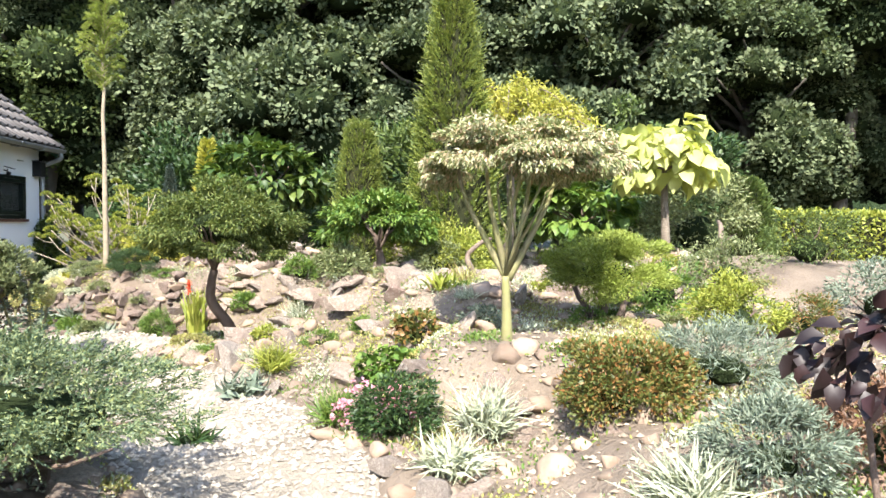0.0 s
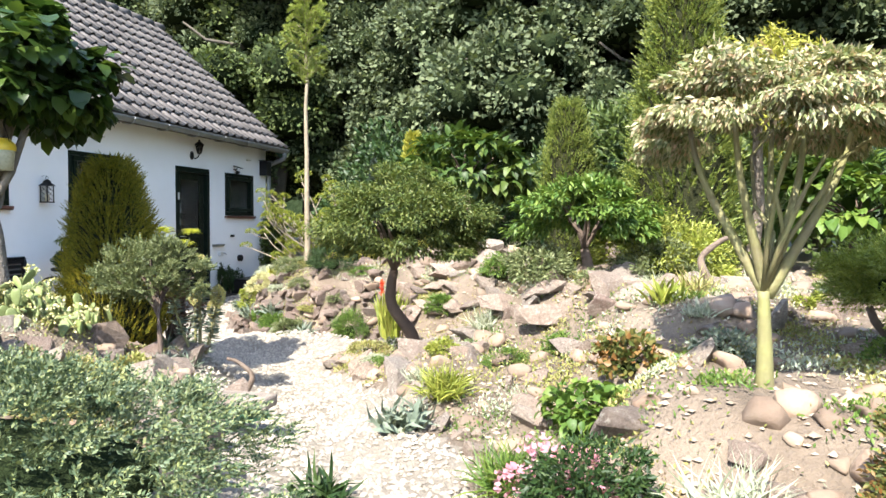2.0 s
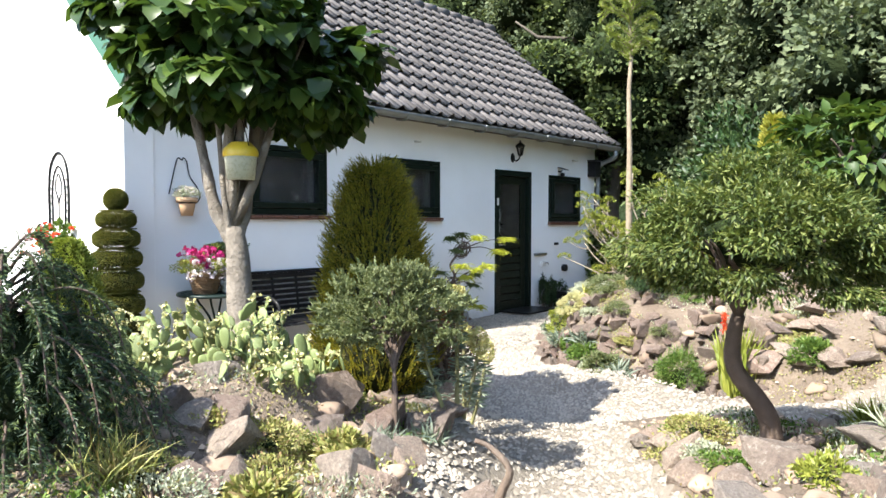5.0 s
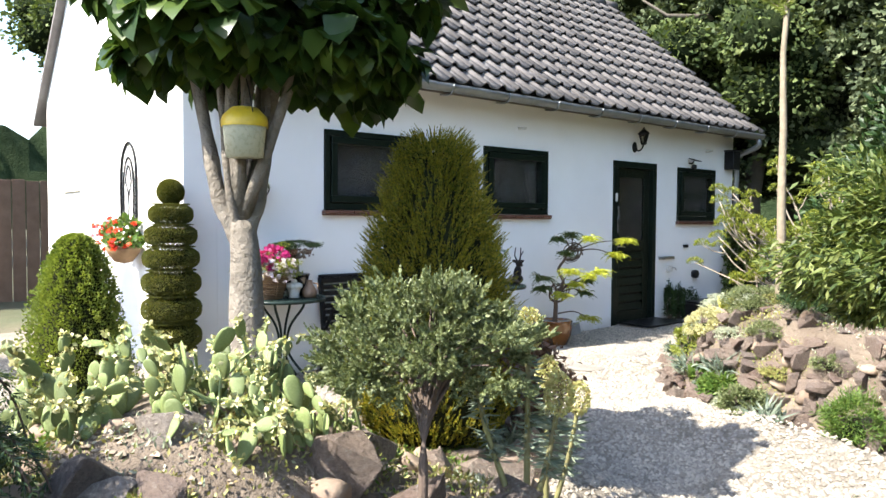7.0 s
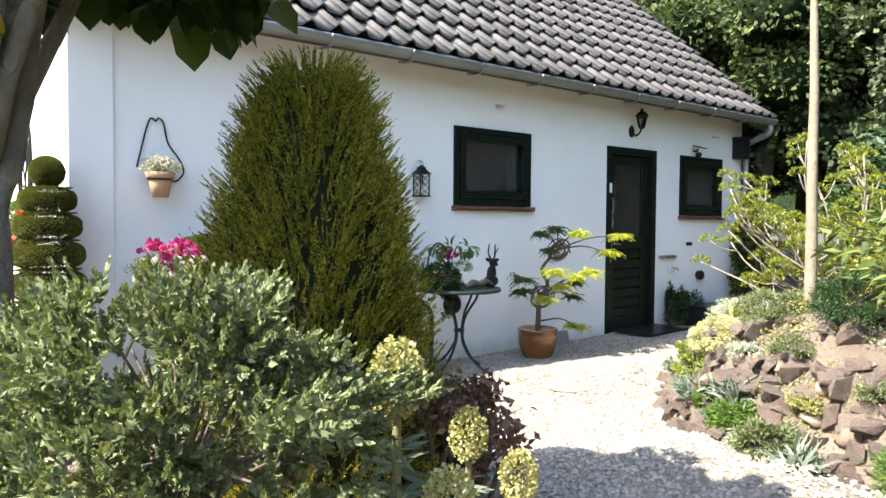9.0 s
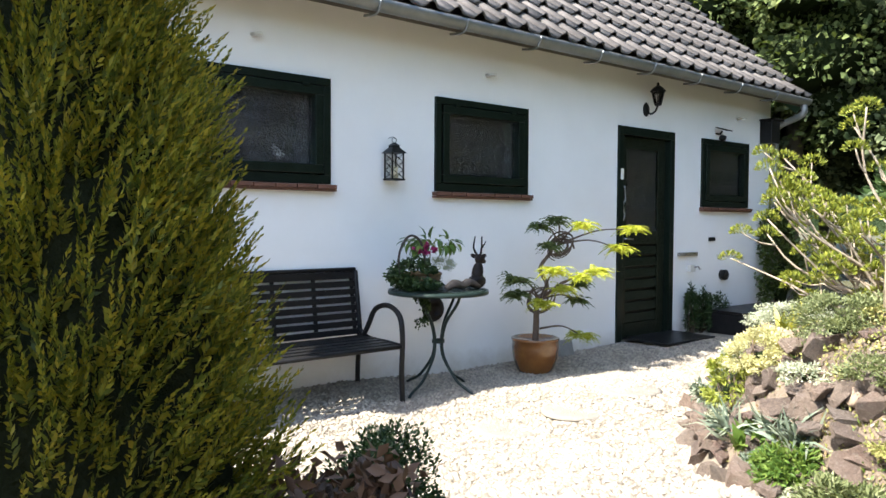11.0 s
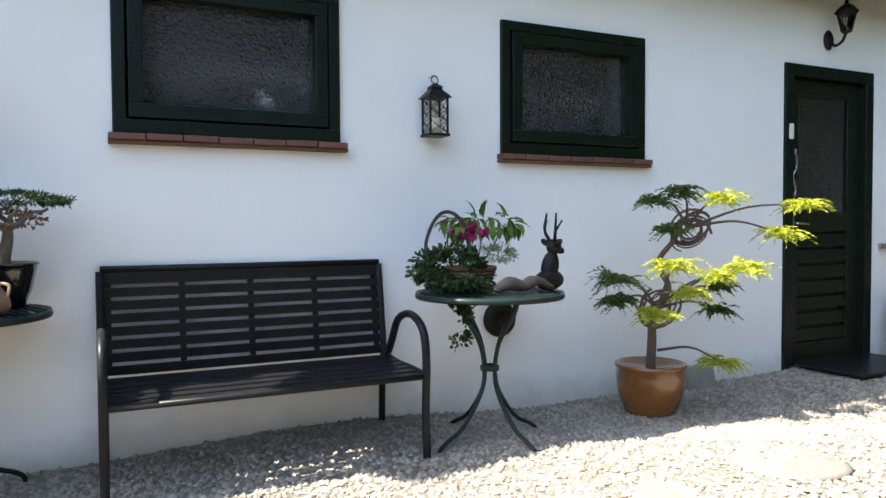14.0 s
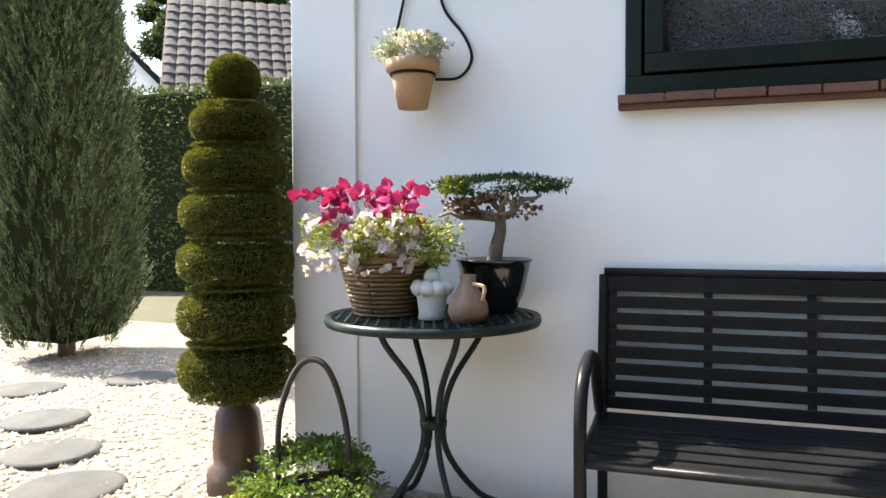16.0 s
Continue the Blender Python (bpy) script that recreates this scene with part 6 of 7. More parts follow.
def wicker(name, label, x, y, z, r0, r1, H, cat="basket"):
    t = thing(name, label, cat, x, y, z)
    bm_rows = max(6, int(H / .014))
    strands = []
    n = 28
    for i in range(bm_rows):
        u = i / (bm_rows - 1)
        a = np.linspace(0, 2 * np.pi, n * 2 + 1)
        r = r0 + (r1 - r0) * u + .004 * np.cos(n * a / 1 + (i % 2) * np.pi)
        strands.append((np.c_[r * np.cos(a), r * np.sin(a), np.full(len(a), .006 + u * (H - .012))], .0068))
    piece("weave", tubes(strands, 5), M_WICKER, t)["kind"] = "stuff"
    piece("basket_liner", lathe([(0, .004), (r0 - .008, .004), (r1 - .01, H - .01), (0, H - .02)], 24), M_SOIL, t)
    piece("basket_rim", tubes([(np.c_[r1 * np.cos(np.linspace(0, 6.2832, 30)), r1 * np.sin(np.linspace(0, 6.2832, 30)), np.full(30, H)], .01)], 7), M_WICKER, t, smooth=True)
    return t


def petals(parent, centres, r, mat, name="flower", label=""):
    """Open five-petalled flowers, each a part."""
    for c in centres:
        n = unit((np.array([RNG.normal(.6, .4), RNG.normal(-.2, .5), RNG.normal(.6, .4)]))[None])[0]
        s = unit(np.cross(n, [0.2, .9, .3])[None])[0]
        u = np.cross(n, s)
        a = np.arange(5) * 2 * np.pi / 5
        D = unit(np.cos(a)[:, None] * s + np.sin(a)[:, None] * u + .35 * n)
        piece(name, leaves(np.repeat(np.array([c]), 5, 0), D, r, r * .95, True, .05, .0, .3), mat, parent, label)


M_TWIG = surface("dark_twig", (0.028, 0.022, 0.017), (0.05, 0.038, 0.03), 0.8, 10, 60, 0.7, 0.006)

# petunias in the wicker basket on the table nearest the corner
bx, by = -6.52, 6.27
bas = wicker("flower_basket", "wicker basket of pink and white petunias on the table", bx, by, TOP, .10, .15, .19)
blobs(bas, L_YELG, 4200, (.20, .24, .12), (0, 0, .24), .022, .008, clumps=30, size=.35, low=-.5, name="foliage")
petals(bas, [(RNG.uniform(-.1, .18), RNG.uniform(-.22, .18), RNG.uniform(.27, .42)) for _ in range(34)], .046, L_MAGENTA, "petunia", "deep pink petunia")
petals(bas, [(RNG.uniform(.04, .22), RNG.uniform(-.22, .16), RNG.uniform(.15, .33)) for _ in range(95)], .026, L_WHITE, "small_flower", "white and lilac small flower")

bon = thing("bonsai", "small gnarled bonsai in a glossy black bowl", "bonsai", -6.70, 6.60, TOP)
piece("bowl", lathe([(0, 0), (.075, 0), (.08, .012), (.105, .07), (.122, .15), (.128, .172), (.135, .178), (.128, .184), (.116, .176), (0, .165)], 32), M_BLKGLAZE, bon, "glossy black bowl", smooth=True)
piece("trunk", tubes([(curve_pts([(0, 0, .16), (.01, .01, .22), (-.01, .02, .28), (.0, .02, .34)], 12), np.linspace(.028, .018, 12))], 8), M_BARK, bon, smooth=True)
for p in ((.03, .17, .40), (.02, -.14, .37), (.07, .06, .41), (-.06, -.04, .42), (.05, .11, .37), (.03, -.19, .33)):
    piece("branch", tubes([(bend((0, .02, .32), p, 6, .08), np.linspace(.013, .005, 6))], 6), M_BARK, bon, smooth=True)
blobs(bon, L_DARKG, 2600, (.10, .20, .035), (.0, .03, .43), .022, .006, clumps=26, size=.35, low=-.6)
blobs(bon, L_DRY, 700, (.09, .17, .04), (.02, .0, .365), .018, .014, clumps=26, size=.3, low=-.9, name="cone")
blobs(bon, L_YELG, 260, (.03, .04, .03), (.04, -.14, .43), .024, .01, clumps=10, size=.5, name="young_shoot")
orn = thing("white_ornament", "white ceramic fruit bowl ornament on the table", "ornament", -6.45, 6.46, TOP)
piece("cup", lathe([(0, 0), (.045, 0), (.042, .02), (.05, .075), (.056, .09), (0, .085)], 20), M_WHITEP, orn, smooth=True)
for k in range(9):
    a = k * 2 * math.pi / 8
    bm = bmesh.new()
    bmesh.ops.create_icosphere(bm, subdivisions=2, radius=.027)
    for v in bm.verts:
        v.co *= 1 + .12 * noise.noise(v.co * 60)
    piece("fruit", bm, M_WHITEP, orn, at=pose(.045 * math.cos(a) * (k < 8), .045 * math.sin(a) * (k < 8), .10 if k < 8 else .135), smooth=True)
jug = thing("clay_jug", "small brown clay jug on the table", "jug", -6.42, 6.59, TOP)
piece("jug_body", lathe([(0, 0), (.05, 0), (.064, .03), (.06, .06), (.035, .10), (.024, .125), (.026, .145), (.021, .145), (0, .12)], 22), surface("clay", (.20, .12, .075), (.27, .17, .105), .6, 10, 60, .4, .004), jug, smooth=True)
piece("handle", tubes([(curve_pts([(.02, .02, .12), (.03, .06, .11), (.035, .055, .07)], 10), .006)], 6), M_TERRA, jug, smooth=True)

# arrangement on the other table
ar = wicker("ivy_basket", "wicker basket of trailing ivy and pink geranium", -6.50, 8.62, TOP, .10, .13, .11)
piece("handle", tubes([(curve_pts([(.08, -.24, .06), (.08, -.27, .24), (.08, -.19, .38), (.08, -.08, .34), (.08, -.02, .12)], 24), .009)], 7), M_TWIG, ar, smooth=True)
blobs(ar, L_DARKG, 2600, (.14, .17, .13), (.06, -.12, .10), .028, .018, clumps=30, size=.35, low=-1, droop=.3, name="ivy")
blobs(ar, L_DARKG, 500, (.04, .06, .14), (.14, -.14, -.14), .022, .016, clumps=14, size=.4, low=-1, droop=.3, name="ivy")
blobs(ar, L_GREEN, 110, (.16, .21, .05), (0, .07, .33), .085, .032, clumps=16, size=.4, droop=.6, broad=True, flat=.8, name="leafy_crown")
stems(ar, (0, 0, .08), [(0, .05, .36), (.05, -.03, .34), (-.03, .14, .36), (.02, .2, .33)], .006, .003, M_BARKG, "stem")
blobs(ar, L_SILVER, 700, (.07, .08, .06), (.08, .13, .17), .018, .007, clumps=16, size=.4, name="silver_foliage")
petals(ar, [(.07 + RNG.normal(0, .02), RNG.normal(-.02, .035), .29 + RNG.normal(0, .02)) for _ in range(16)], .027, L_MAGENTA, "flower", "pink geranium flower")
dwt = thing("driftwood_piece", "gnarled pale driftwood lying on the table", "driftwood", -6.22, 8.76, TOP)
piece("wood", tubes([(curve_pts([(0, -.15, .02), (.01, -.08, .05), (0, 0, .035), (-.01, .08, .055), (-.02, .18, .018)], 18), np.array([.014, .022, .026, .03, .034, .032, .03, .028, .026, .027, .03, .03, .026, .022, .02, .016, .013, .01])[:len(curve_pts([(0, 0, 0), (1, 0, 0), (2, 0, 0), (3, 0, 0), (4, 0, 0)], 18))])], 8), M_DRIFT, dwt, smooth=True)


def deer_bust():
    bm = bmesh.new()

    def blob(c, r, sc=(1, 1, 1), rot=(0, 0, 0)):
        m = Matrix.Translation(c) @ Euler([radians(q) for q in rot]).to_matrix().to_4x4() @ Matrix.Diagonal((*[r * s for s in sc], 1))
        bmesh.ops.create_icosphere(bm, subdivisions=3, radius=1.0, matrix=m)
    blob((0, 0, .045), .06, (.8, 1.3, .75))
    blob((0, .005, .10), .045, (.8, .9, 1.6), (-15, 0, 0))
    blob((0, .03, .185), .034, (.85, 1.1, 1.0))
    blob((0, .066, .172), .02, (.8, 1.5, .8), (-20, 0, 0))
    for s in (-1, 1):
        blob((s * .038, .015, .205), .014, (1.7, .6, 1.0), (0, -s * 25, 0))
    me = bpy.data.meshes.new("deer")
    bm.to_mesh(me)
    bm.free()
    ant = tubes([(curve_pts([(s * .014, .02, .21), (s * .03, .005, .26), (s * .026, .015, .33)], 10), np.linspace(.009, .004, 10)) for s in (-1, 1)] + [([(s * .03, .005, .255), (s * .04, .025, .285), (s * .042, .035, .30)], [.006, .004, .003]) for s in (-1, 1)], 6)
    return stack(me, ant)


deer = piece("deer_statue", deer_bust(), M_BRONZE, at=pose(-6.28, 8.95, TOP, 0, 0, 15) @ Matrix.Scale(1.15, 4), smooth=True)
tagged(deer, "dark bronze deer bust standing on the table", "statue")

# contorted conifer in a glazed pot
L_SPRAYGOLD = leafmat("golden_spray", (0.30, 0.36, 0.03), (0.46, 0.50, 0.05), (0.58, 0.58, 0.10), trans=0.4)
L_SPRAYGREEN = leafmat("green_spray", (0.045, 0.08, 0.022), (0.09, 0.14, 0.04), (0.17, 0.21, 0.06), trans=0.35)
pc = thing("potted_conifer", "contorted golden conifer in a brown glazed pot", "potted plant", -6.49, 9.78, 0.02)
RIM = .29
piece("pot", lathe([(0, 0), (.125, 0), (.15, .03), (.185, .13), (.195, .22), (.19, .262), (.20, .275), (.20, .29), (.185, .295), (.172, .28), (0, .26)], 36), M_GLAZE, pc, "brown glazed pot", smooth=True)
piece("trunk", tubes([(curve_pts([(0, 0, .25), (.01, 0, .42), (0, .02, .56), (.03, .10, .72), (-.02, .07, .86), (.01, .17, 1.0), (0, .24, 1.12)], 30), np.linspace(.028, .011, 30))], 8), M_BARKD, pc, smooth=True)
for k in range(22):
    a0 = RNG.uniform(0, 6.28)
    zc_, yc = ((.60, .07) if k < 10 else (1.03, .30))
    a = np.linspace(a0, a0 + RNG.uniform(3, 7), 18)
    r = RNG.uniform(.04, .10)
    piece("twisted_twig", tubes([(np.c_[r * np.cos(a) * .7, yc + r * np.cos(a * .9), zc_ + r * np.sin(a) + RNG.normal(0, .02)], np.linspace(.008, .004, 18))], 5), M_BARKD, pc)
# place along the wall, height over the rim, size, golden or green
PADS = ((-.36, .50, .15, 0), (-.20, .58, .13, 1), (-.20, .32, .11, 1), (.04, .42, .12, 1), (.26, .56, .15, 1), (.12, .52, .10, 1), (-.06, .92, .13, 0), (.08, .97, .11, 0), (.22, .93, .10, 1), (.03, .76, .11, 0), (.46, .28, .11, 0), (.26, .03, .12, 1), (.66, .74, .13, 1), (.84, .90, .12, 1), (.36, .44, .07, 0), (-.30, .38, .09, 0))
for dy, dz, ext, gold in PADS:
    z = RIM + dz
    ctr = np.array([RNG.uniform(.26, .42) if gold else RNG.uniform(.0, .16), dy, z])
    root = np.array([0, .27, 1.06]) if dz > .65 else np.array([0, .05, .36 if dz < .2 else .6])
    br_ = curve_pts([root, (root + ctr) / 2 + np.array([.02, 0, .05]), ctr], 10)
    piece("branch", tubes([(br_, np.linspace(.010, .004, len(br_)))], 5), M_BARKD, pc, smooth=True)
    n = 58
    a = RNG.uniform(0, 6.28, n)
    D = np.c_[np.cos(a) * .8 + .25, np.sin(a), RNG.uniform(-.05, .55, n)]
    P = ctr + RNG.normal(0, .025, (n, 3)) * np.array([1, 1, .5])
    piece("spray", fronds(P, D, RNG.uniform(.5, 1.15, n) * ext, 18, .030, .0095, .5, .9, flat=.8), L_SPRAYGOLD if gold else L_SPRAYGREEN, pc)

# topiary beside the corner
tp = thing("topiary", "clipped yew topiary of stacked discs on a trunk", "topiary", -6.735, 5.535, 0.0)
piece("pedestal", lathe([(0, 0), (.13, 0), (.13, .10), (.10, .13), (.105, .2), (.09, .33), (.07, .36), (.07, .42), (0, .42)], 10), surface("pedestal_clay", (.085, .045, .026), (.05, .028, .018), .45, 7, 40, .4, .005), tp, "brown turned pedestal")
zz = .40
for k, (r, hh) in enumerate(((.225, .22), (.225, .22), (.222, .205), (.212, .19), (.195, .18), (.165, .165), (.10, .195))):
    n = 24000
    a = RNG.uniform(0, 6.28, n)
    v = RNG.uniform(-1, 1, n)
    e = np.abs(v) ** (3.0 if k < 6 else 2.0)
    rr = r * (1 - e) ** .5 * RNG.uniform(.95, 1.0, n)
    flat = (RNG.random(n) < .25) & (k < 6)
    rr = np.where(flat, r * .85 * np.sqrt(RNG.random(n)), rr)
    vv = np.where(flat, np.sign(v) * .93, v)
    P = np.c_[rr * np.cos(a), rr * np.sin(a), zz + hh / 2 + vv * hh * .5]
    D = unit(np.c_[np.cos(a), np.sin(a), vv * 1.2] + .8 * rand_dirs(n))
    piece("disc" if k < 6 else "ball", leaves(P, D, RNG.uniform(.006, .012, n), .008, tiny=True), L_YEW, tp)
    # dark core paints the shade in the gaps of the clipped discs
    core = lathe([(0, zz + .03), (r * .75, zz + .035), (r * .86, zz + hh / 2), (r * .75, zz + hh - .035), (0, zz + hh - .03)], 20)
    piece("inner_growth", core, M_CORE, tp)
    zz += hh - .005

# basket with a handle under the table
gb = wicker("handle_basket", "dark wicker basket with a tall handle and green herbs", -6.45, 6.03, 0.02, .14, .17, .15)
piece("handle", tubes([(curve_pts([(0, -.14, .14), (0, -.13, .40), (0, -.05, .58), (0, .05, .58), (0, .12, .40), (0, .14, .14)], 30), .011)], 7), M_TWIG, gb, "bent twig handle", smooth=True)
blobs(gb, L_GREEN, 4200, (.20, .23, .12), (0, 0, .19), .02, .012, clumps=40, size=.3, low=-.4, name="foliage")
blobs(gb, L_YELG, 600, (.09, .12, .06), (.16, -.1, .13), .022, .015, clumps=16, size=.4, low=-.4, name="young_leaves")

# on the wall
wp = thing("wall_planter", "terracotta wall pot with white flowers on a pear-shaped hanger", "planter", WX, 6.26, 1.50)
piece("pot", lathe([(0, 0), (.055, 0), (.075, .10), (.078, .13), (.098, .135), (.102, .175), (.09, .177), (.075, .15), (0, .15)], 26), M_TERRA, wp, "terracotta pot", smooth=True, at=pose(.11, 0, .01))
piece("ring", tubes([(np.c_[.11 + .082 * np.cos(np.linspace(0, 6.2832, 28)), .082 * np.sin(np.linspace(0, 6.2832, 28)), np.full(28, .135)], .006)], 6), M_BLACK, wp, smooth=True)
piece("hanger", tubes([(curve_pts([(.03, .0, .55), (.012, .025, .575), (.012, .06, .54), (.012, .09, .40), (.012, .17, .29), (.012, .20, .2), (.012, .15, .135), (.03, .06, .13)], 40), .006), (curve_pts([(.03, .0, .55), (.012, -.03, .57), (.012, -.06, .50), (.012, -.10, .34), (.012, -.13, .22)], 26), .006)], 6), M_BLACK, wp, smooth=True)
blobs(wp, L_WHITE, 800, (.10, .115, .075), (.11, 0, .225), .013, .009, clumps=26, size=.35, low=-.3, name="flowers_mass")["kind"] = "stuff"
blobs(wp, L_SILVER, 1300, (.10, .12, .08), (.11, 0, .215), .02, .008, clumps=26, size=.35, low=-.3, name="foliage")


def lantern(x, y, z):
    t = thing("lantern", "black metal lantern with a cream candle on the wall", "lantern", x, y, z)
    piece("base", boxm(-.062, -.062, 0, .062, .062, .014, bevel=.003), M_BLACK, t)
    for a in (-.05, .05):
        for b in (-.05, .05):
            piece("post", boxm(a - .005, b - .005, .014, a + .005, b + .005, .205, bevel=.001), M_BLACK, t)
    bars = []
    for s in (-1, 1):
        for k in range(3):
            z0 = .02 + k * .06
            bars += [([(s * .05, -.045, z0), (s * .05, 0, z0 + .03), (s * .05, .045, z0 + .06)], .0022), ([(s * .05, .045, z0), (s * .05, 0, z0 + .03), (s * .05, -.045, z0 + .06)], .0022)]
            bars += [([(-.045, s * .05, z0), (0, s * .05, z0 + .03), (.045, s * .05, z0 + .06)], .0022), ([(.045, s * .05, z0), (0, s * .05, z0 + .03), (-.045, s * .05, z0 + .06)], .0022)]
    piece("lattice", tubes(bars, 4), M_BLACK, t)["kind"] = "stuff"
    bm = bmesh.new()
    for (w, z0, w2, z1) in ((.07, .205, .03, .25), (.03, .25, .03, .262), (.035, .262, .008, .285)):
        bmesh.ops.create_cone(bm, cap_ends=True, segments=4, radius1=w * 1.414, radius2=w2 * 1.414, depth=z1 - z0, matrix=Matrix.Translation((0, 0, (z0 + z1) / 2)) @ Matrix.Rotation(math.pi / 4, 4, "Z"))
    piece("roof", bm, M_BLACK, t)
    a = np.linspace(0, 6.2832, 16)
    piece("ring", tubes([(np.c_[np.zeros(16), .02 * np.cos(a), .303 + .02 * np.sin(a)], .003)], 5), M_BLACK, t)
    piece("candle", lathe([(0, .014), (.028, .014), (.028, .10), (.02, .104), (0, .10)], 18), M_CREAM, t, "cream pillar candle", smooth=True)
    piece("hook", tubes([(curve_pts([(x * 0 - .075, 0, .325), (-.03, 0, .33), (0, 0, .326), (.006, 0, .315)], 10), .0035)], 5), M_STEEL, t)


lantern(WX + .085, 8.595, 1.575)


def wall_lamp():
    t = thing("wall_lamp", "black coach lamp with a curved arm beside the door", "wall lamp", WX, 11.82, 2.42)
    piece("wall_plate", lathe([(0, 0), (.045, 0), (.05, .012), (.03, .03), (0, .032)], 16), M_BLACK, t, smooth=True, at=pose(0, 0, 0.02, 0, 90, 0) @ Matrix.Diagonal((1.5, 1, 1, 1)))
    piece("arm", tubes([(curve_pts([(.02, 0, .02), (.06, 0, -.03), (.12, 0, -.01), (.15, 0, .05)], 16), .011)], 7), M_BLACK, t, smooth=True)
    cage = lathe([(.03, .05), (.035, .055), (.068, .185)], 6)
    g = piece("pane", cage, M_CLEAR, t, "clear lamp glass", at=pose(.15, 0, 0))
    g.visible_shadow = False
    for k in range(6):
        a = k * math.pi / 3
        piece("rib", tubes([([(.15 + .036 * math.cos(a), .036 * math.sin(a), .05), (.15 + .053 * math.cos(a), .053 * math.sin(a), .12), (.15 + .07 * math.cos(a), .07 * math.sin(a), .188)], .004)], 5), M_BLACK, t)
    piece("cap", lathe([(.078, .185), (.082, .19), (.05, .225), (.025, .245), (.012, .25), (.016, .265), (.006, .28), (0, .282)], 12), M_BLACK, t, smooth=True, at=pose(.15, 0, 0))
    piece("cup", lathe([(0, .04), (.03, .042), (.036, .056), (0, .06)], 10), M_BLACK, t, smooth=True, at=pose(.15, 0, 0))


wall_lamp()
for yy in (7.50, 9.60, 13.62):
    s = thing("cable_outlet", "small white pipe outlet on the wall", "pipe", WX, yy, 2.50, 0, "wall outlets")
    piece("pipe", tubes([([(0, 0, .01), (.05, .01, .005), (.10, .02, 0)], [.016, .015, .014])], 8), M_WHITEP, s, smooth=True)
sp = thing("solar_spotlight", "dark solar spotlight above the window", "lamp", WX, 13.16, 2.29)
piece("bracket", tubes([(curve_pts([(0, 0, .01), (.05, 0, .0), (.08, 0, .03)], 8), .012)], 6), M_BLACK, sp)
bm = boxm(-.075, -.06, -.006, .075, .06, .006, bevel=.003)
bmesh.ops.transform(bm, matrix=pose(.10, 0, .05, 0, 18, 0), verts=bm.verts)
piece("solar_panel", bm, M_BLACK, sp)
piece("lamp_head", lathe([(0, 0), (.03, 0), (.04, .05), (0, .055)], 14), M_BLACK, sp, at=pose(.06, 0, -.035, 0, 120, 0))
bxs = thing("speaker_box", "dark nest box under the eave", "box", WX, 14.24, 2.25)
piece("box_body", boxm(0, -.10, 0, .16, .10, .28, bevel=.01), M_BLACK, bxs)
bm = boxm(-.0, -.12, .28, .20, .12, .30, bevel=.005)
piece("box_lid", bm, M_BLACK, bxs)
sh = thing("boot_jack", "steel folding bracket on the wall by the door", "bracket", WX, 12.60, .91)
piece("bar", boxm(0, -.17, -.012, .03, .19, .03, bevel=.004), M_STEEL, sh)
piece("arm", boxm(.03, -.16, -.006, .10, -.12, .02, bevel=.003), M_STEEL, sh)
tap = thing("garden_tap", "small white outdoor tap box on the wall", "tap", WX, 12.67, .72)
piece("tap_body", boxm(0, -.05, 0, .05, .05, .08, bevel=.008), M_WHITEP, tap)
piece("spout", tubes([(curve_pts([(.05, .02, .05), (.09, .03, .06), (.10, .05, .03)], 8), .009)], 6), M_STEEL, tap, smooth=True)
vt = thing("wall_vent", "round black vent cowl on the wall", "vent", WX, 13.33, .66)
piece("cowl", lathe([(0, .0), (.06, .0), (.062, .06), (.05, .07), (0, .05)], 18), M_BLACK, vt, smooth=True, at=pose(0, 0, 0, 0, 90, 0))
vs = thing("wall_plug", "small dark slot cover on the wall", "vent", WX, 13.10, 1.08)
piece("cover", boxm(0, -.06, -.022, .02, .06, .022, bevel=.005), M_BLACK, vs)
mt = thing("wall_socket", "round dark cover on the wall behind the table", "socket", WX, 9.03, .56)
piece("cover", lathe([(0, 0), (.10, 0), (.105, .02), (.09, .045), (.05, .05), (.045, .03), (0, .03)], 24), M_BRONZE, mt, smooth=True, at=pose(0, 0, 0, 0, 90, 0))
mat_ = thing("door_mat", "dark rubber mat at the door", "mat", -6.62, 11.87, h(-6.62, 11.87) + .012)
piece("mat", boxm(-.26, -.42, 0, .26, .42, .022, bevel=.005), M_BLACK, mat_)
gsb = thing("stone_block", "grey stone block leaning by the pot", "block", -6.80, 10.45, .01)
bm = boxm(-.05, -.13, 0, .05, .13, .17, bevel=.012)
bmesh.ops.transform(bm, matrix=pose(0, 0, 0, 0, -14, 0), verts=bm.verts)
piece("block", bm, M_STONE, gsb)
bbx = thing("black_trough", "low black planter box by the wall", "planter", -6.55, 13.35, .01)
piece("box_body", boxm(-.22, -.55, 0, .22, .55, .27, bevel=.02), M_BLACK, bbx)
piece("lid", boxm(-.23, -.56, .272, .23, .56, .295, bevel=.006), M_BLACK, bbx)
for yy, r in ((12.72, .10), (12.98, .16), (12.5, .06)):
    mound("wall_herb", "green herb growing at the foot of the wall", -6.78, yy, (r * .7, r, .30 if r > .07 else .34), L_DARKG, 1400, .05, .012, .6, cat="plant")
mound("wall_climber", "climbing greenery on the house corner", -6.70, 14.3, (.25, .3, .8), L_HEDGE, 4500, .06, .03, .8)
hose = thing("hose_reel", "green garden hose coil under a stone slab", "hose", -1.76, 4.30, h(-1.76, 4.30) + .05)
a = np.linspace(0, 6.2832 * 3, 70)
piece("hose", tubes([(np.c_[.12 * np.cos(a), .12 * np.sin(a), .02 + a * .0016], .014)], 7), M_HOSE, hose, smooth=True)
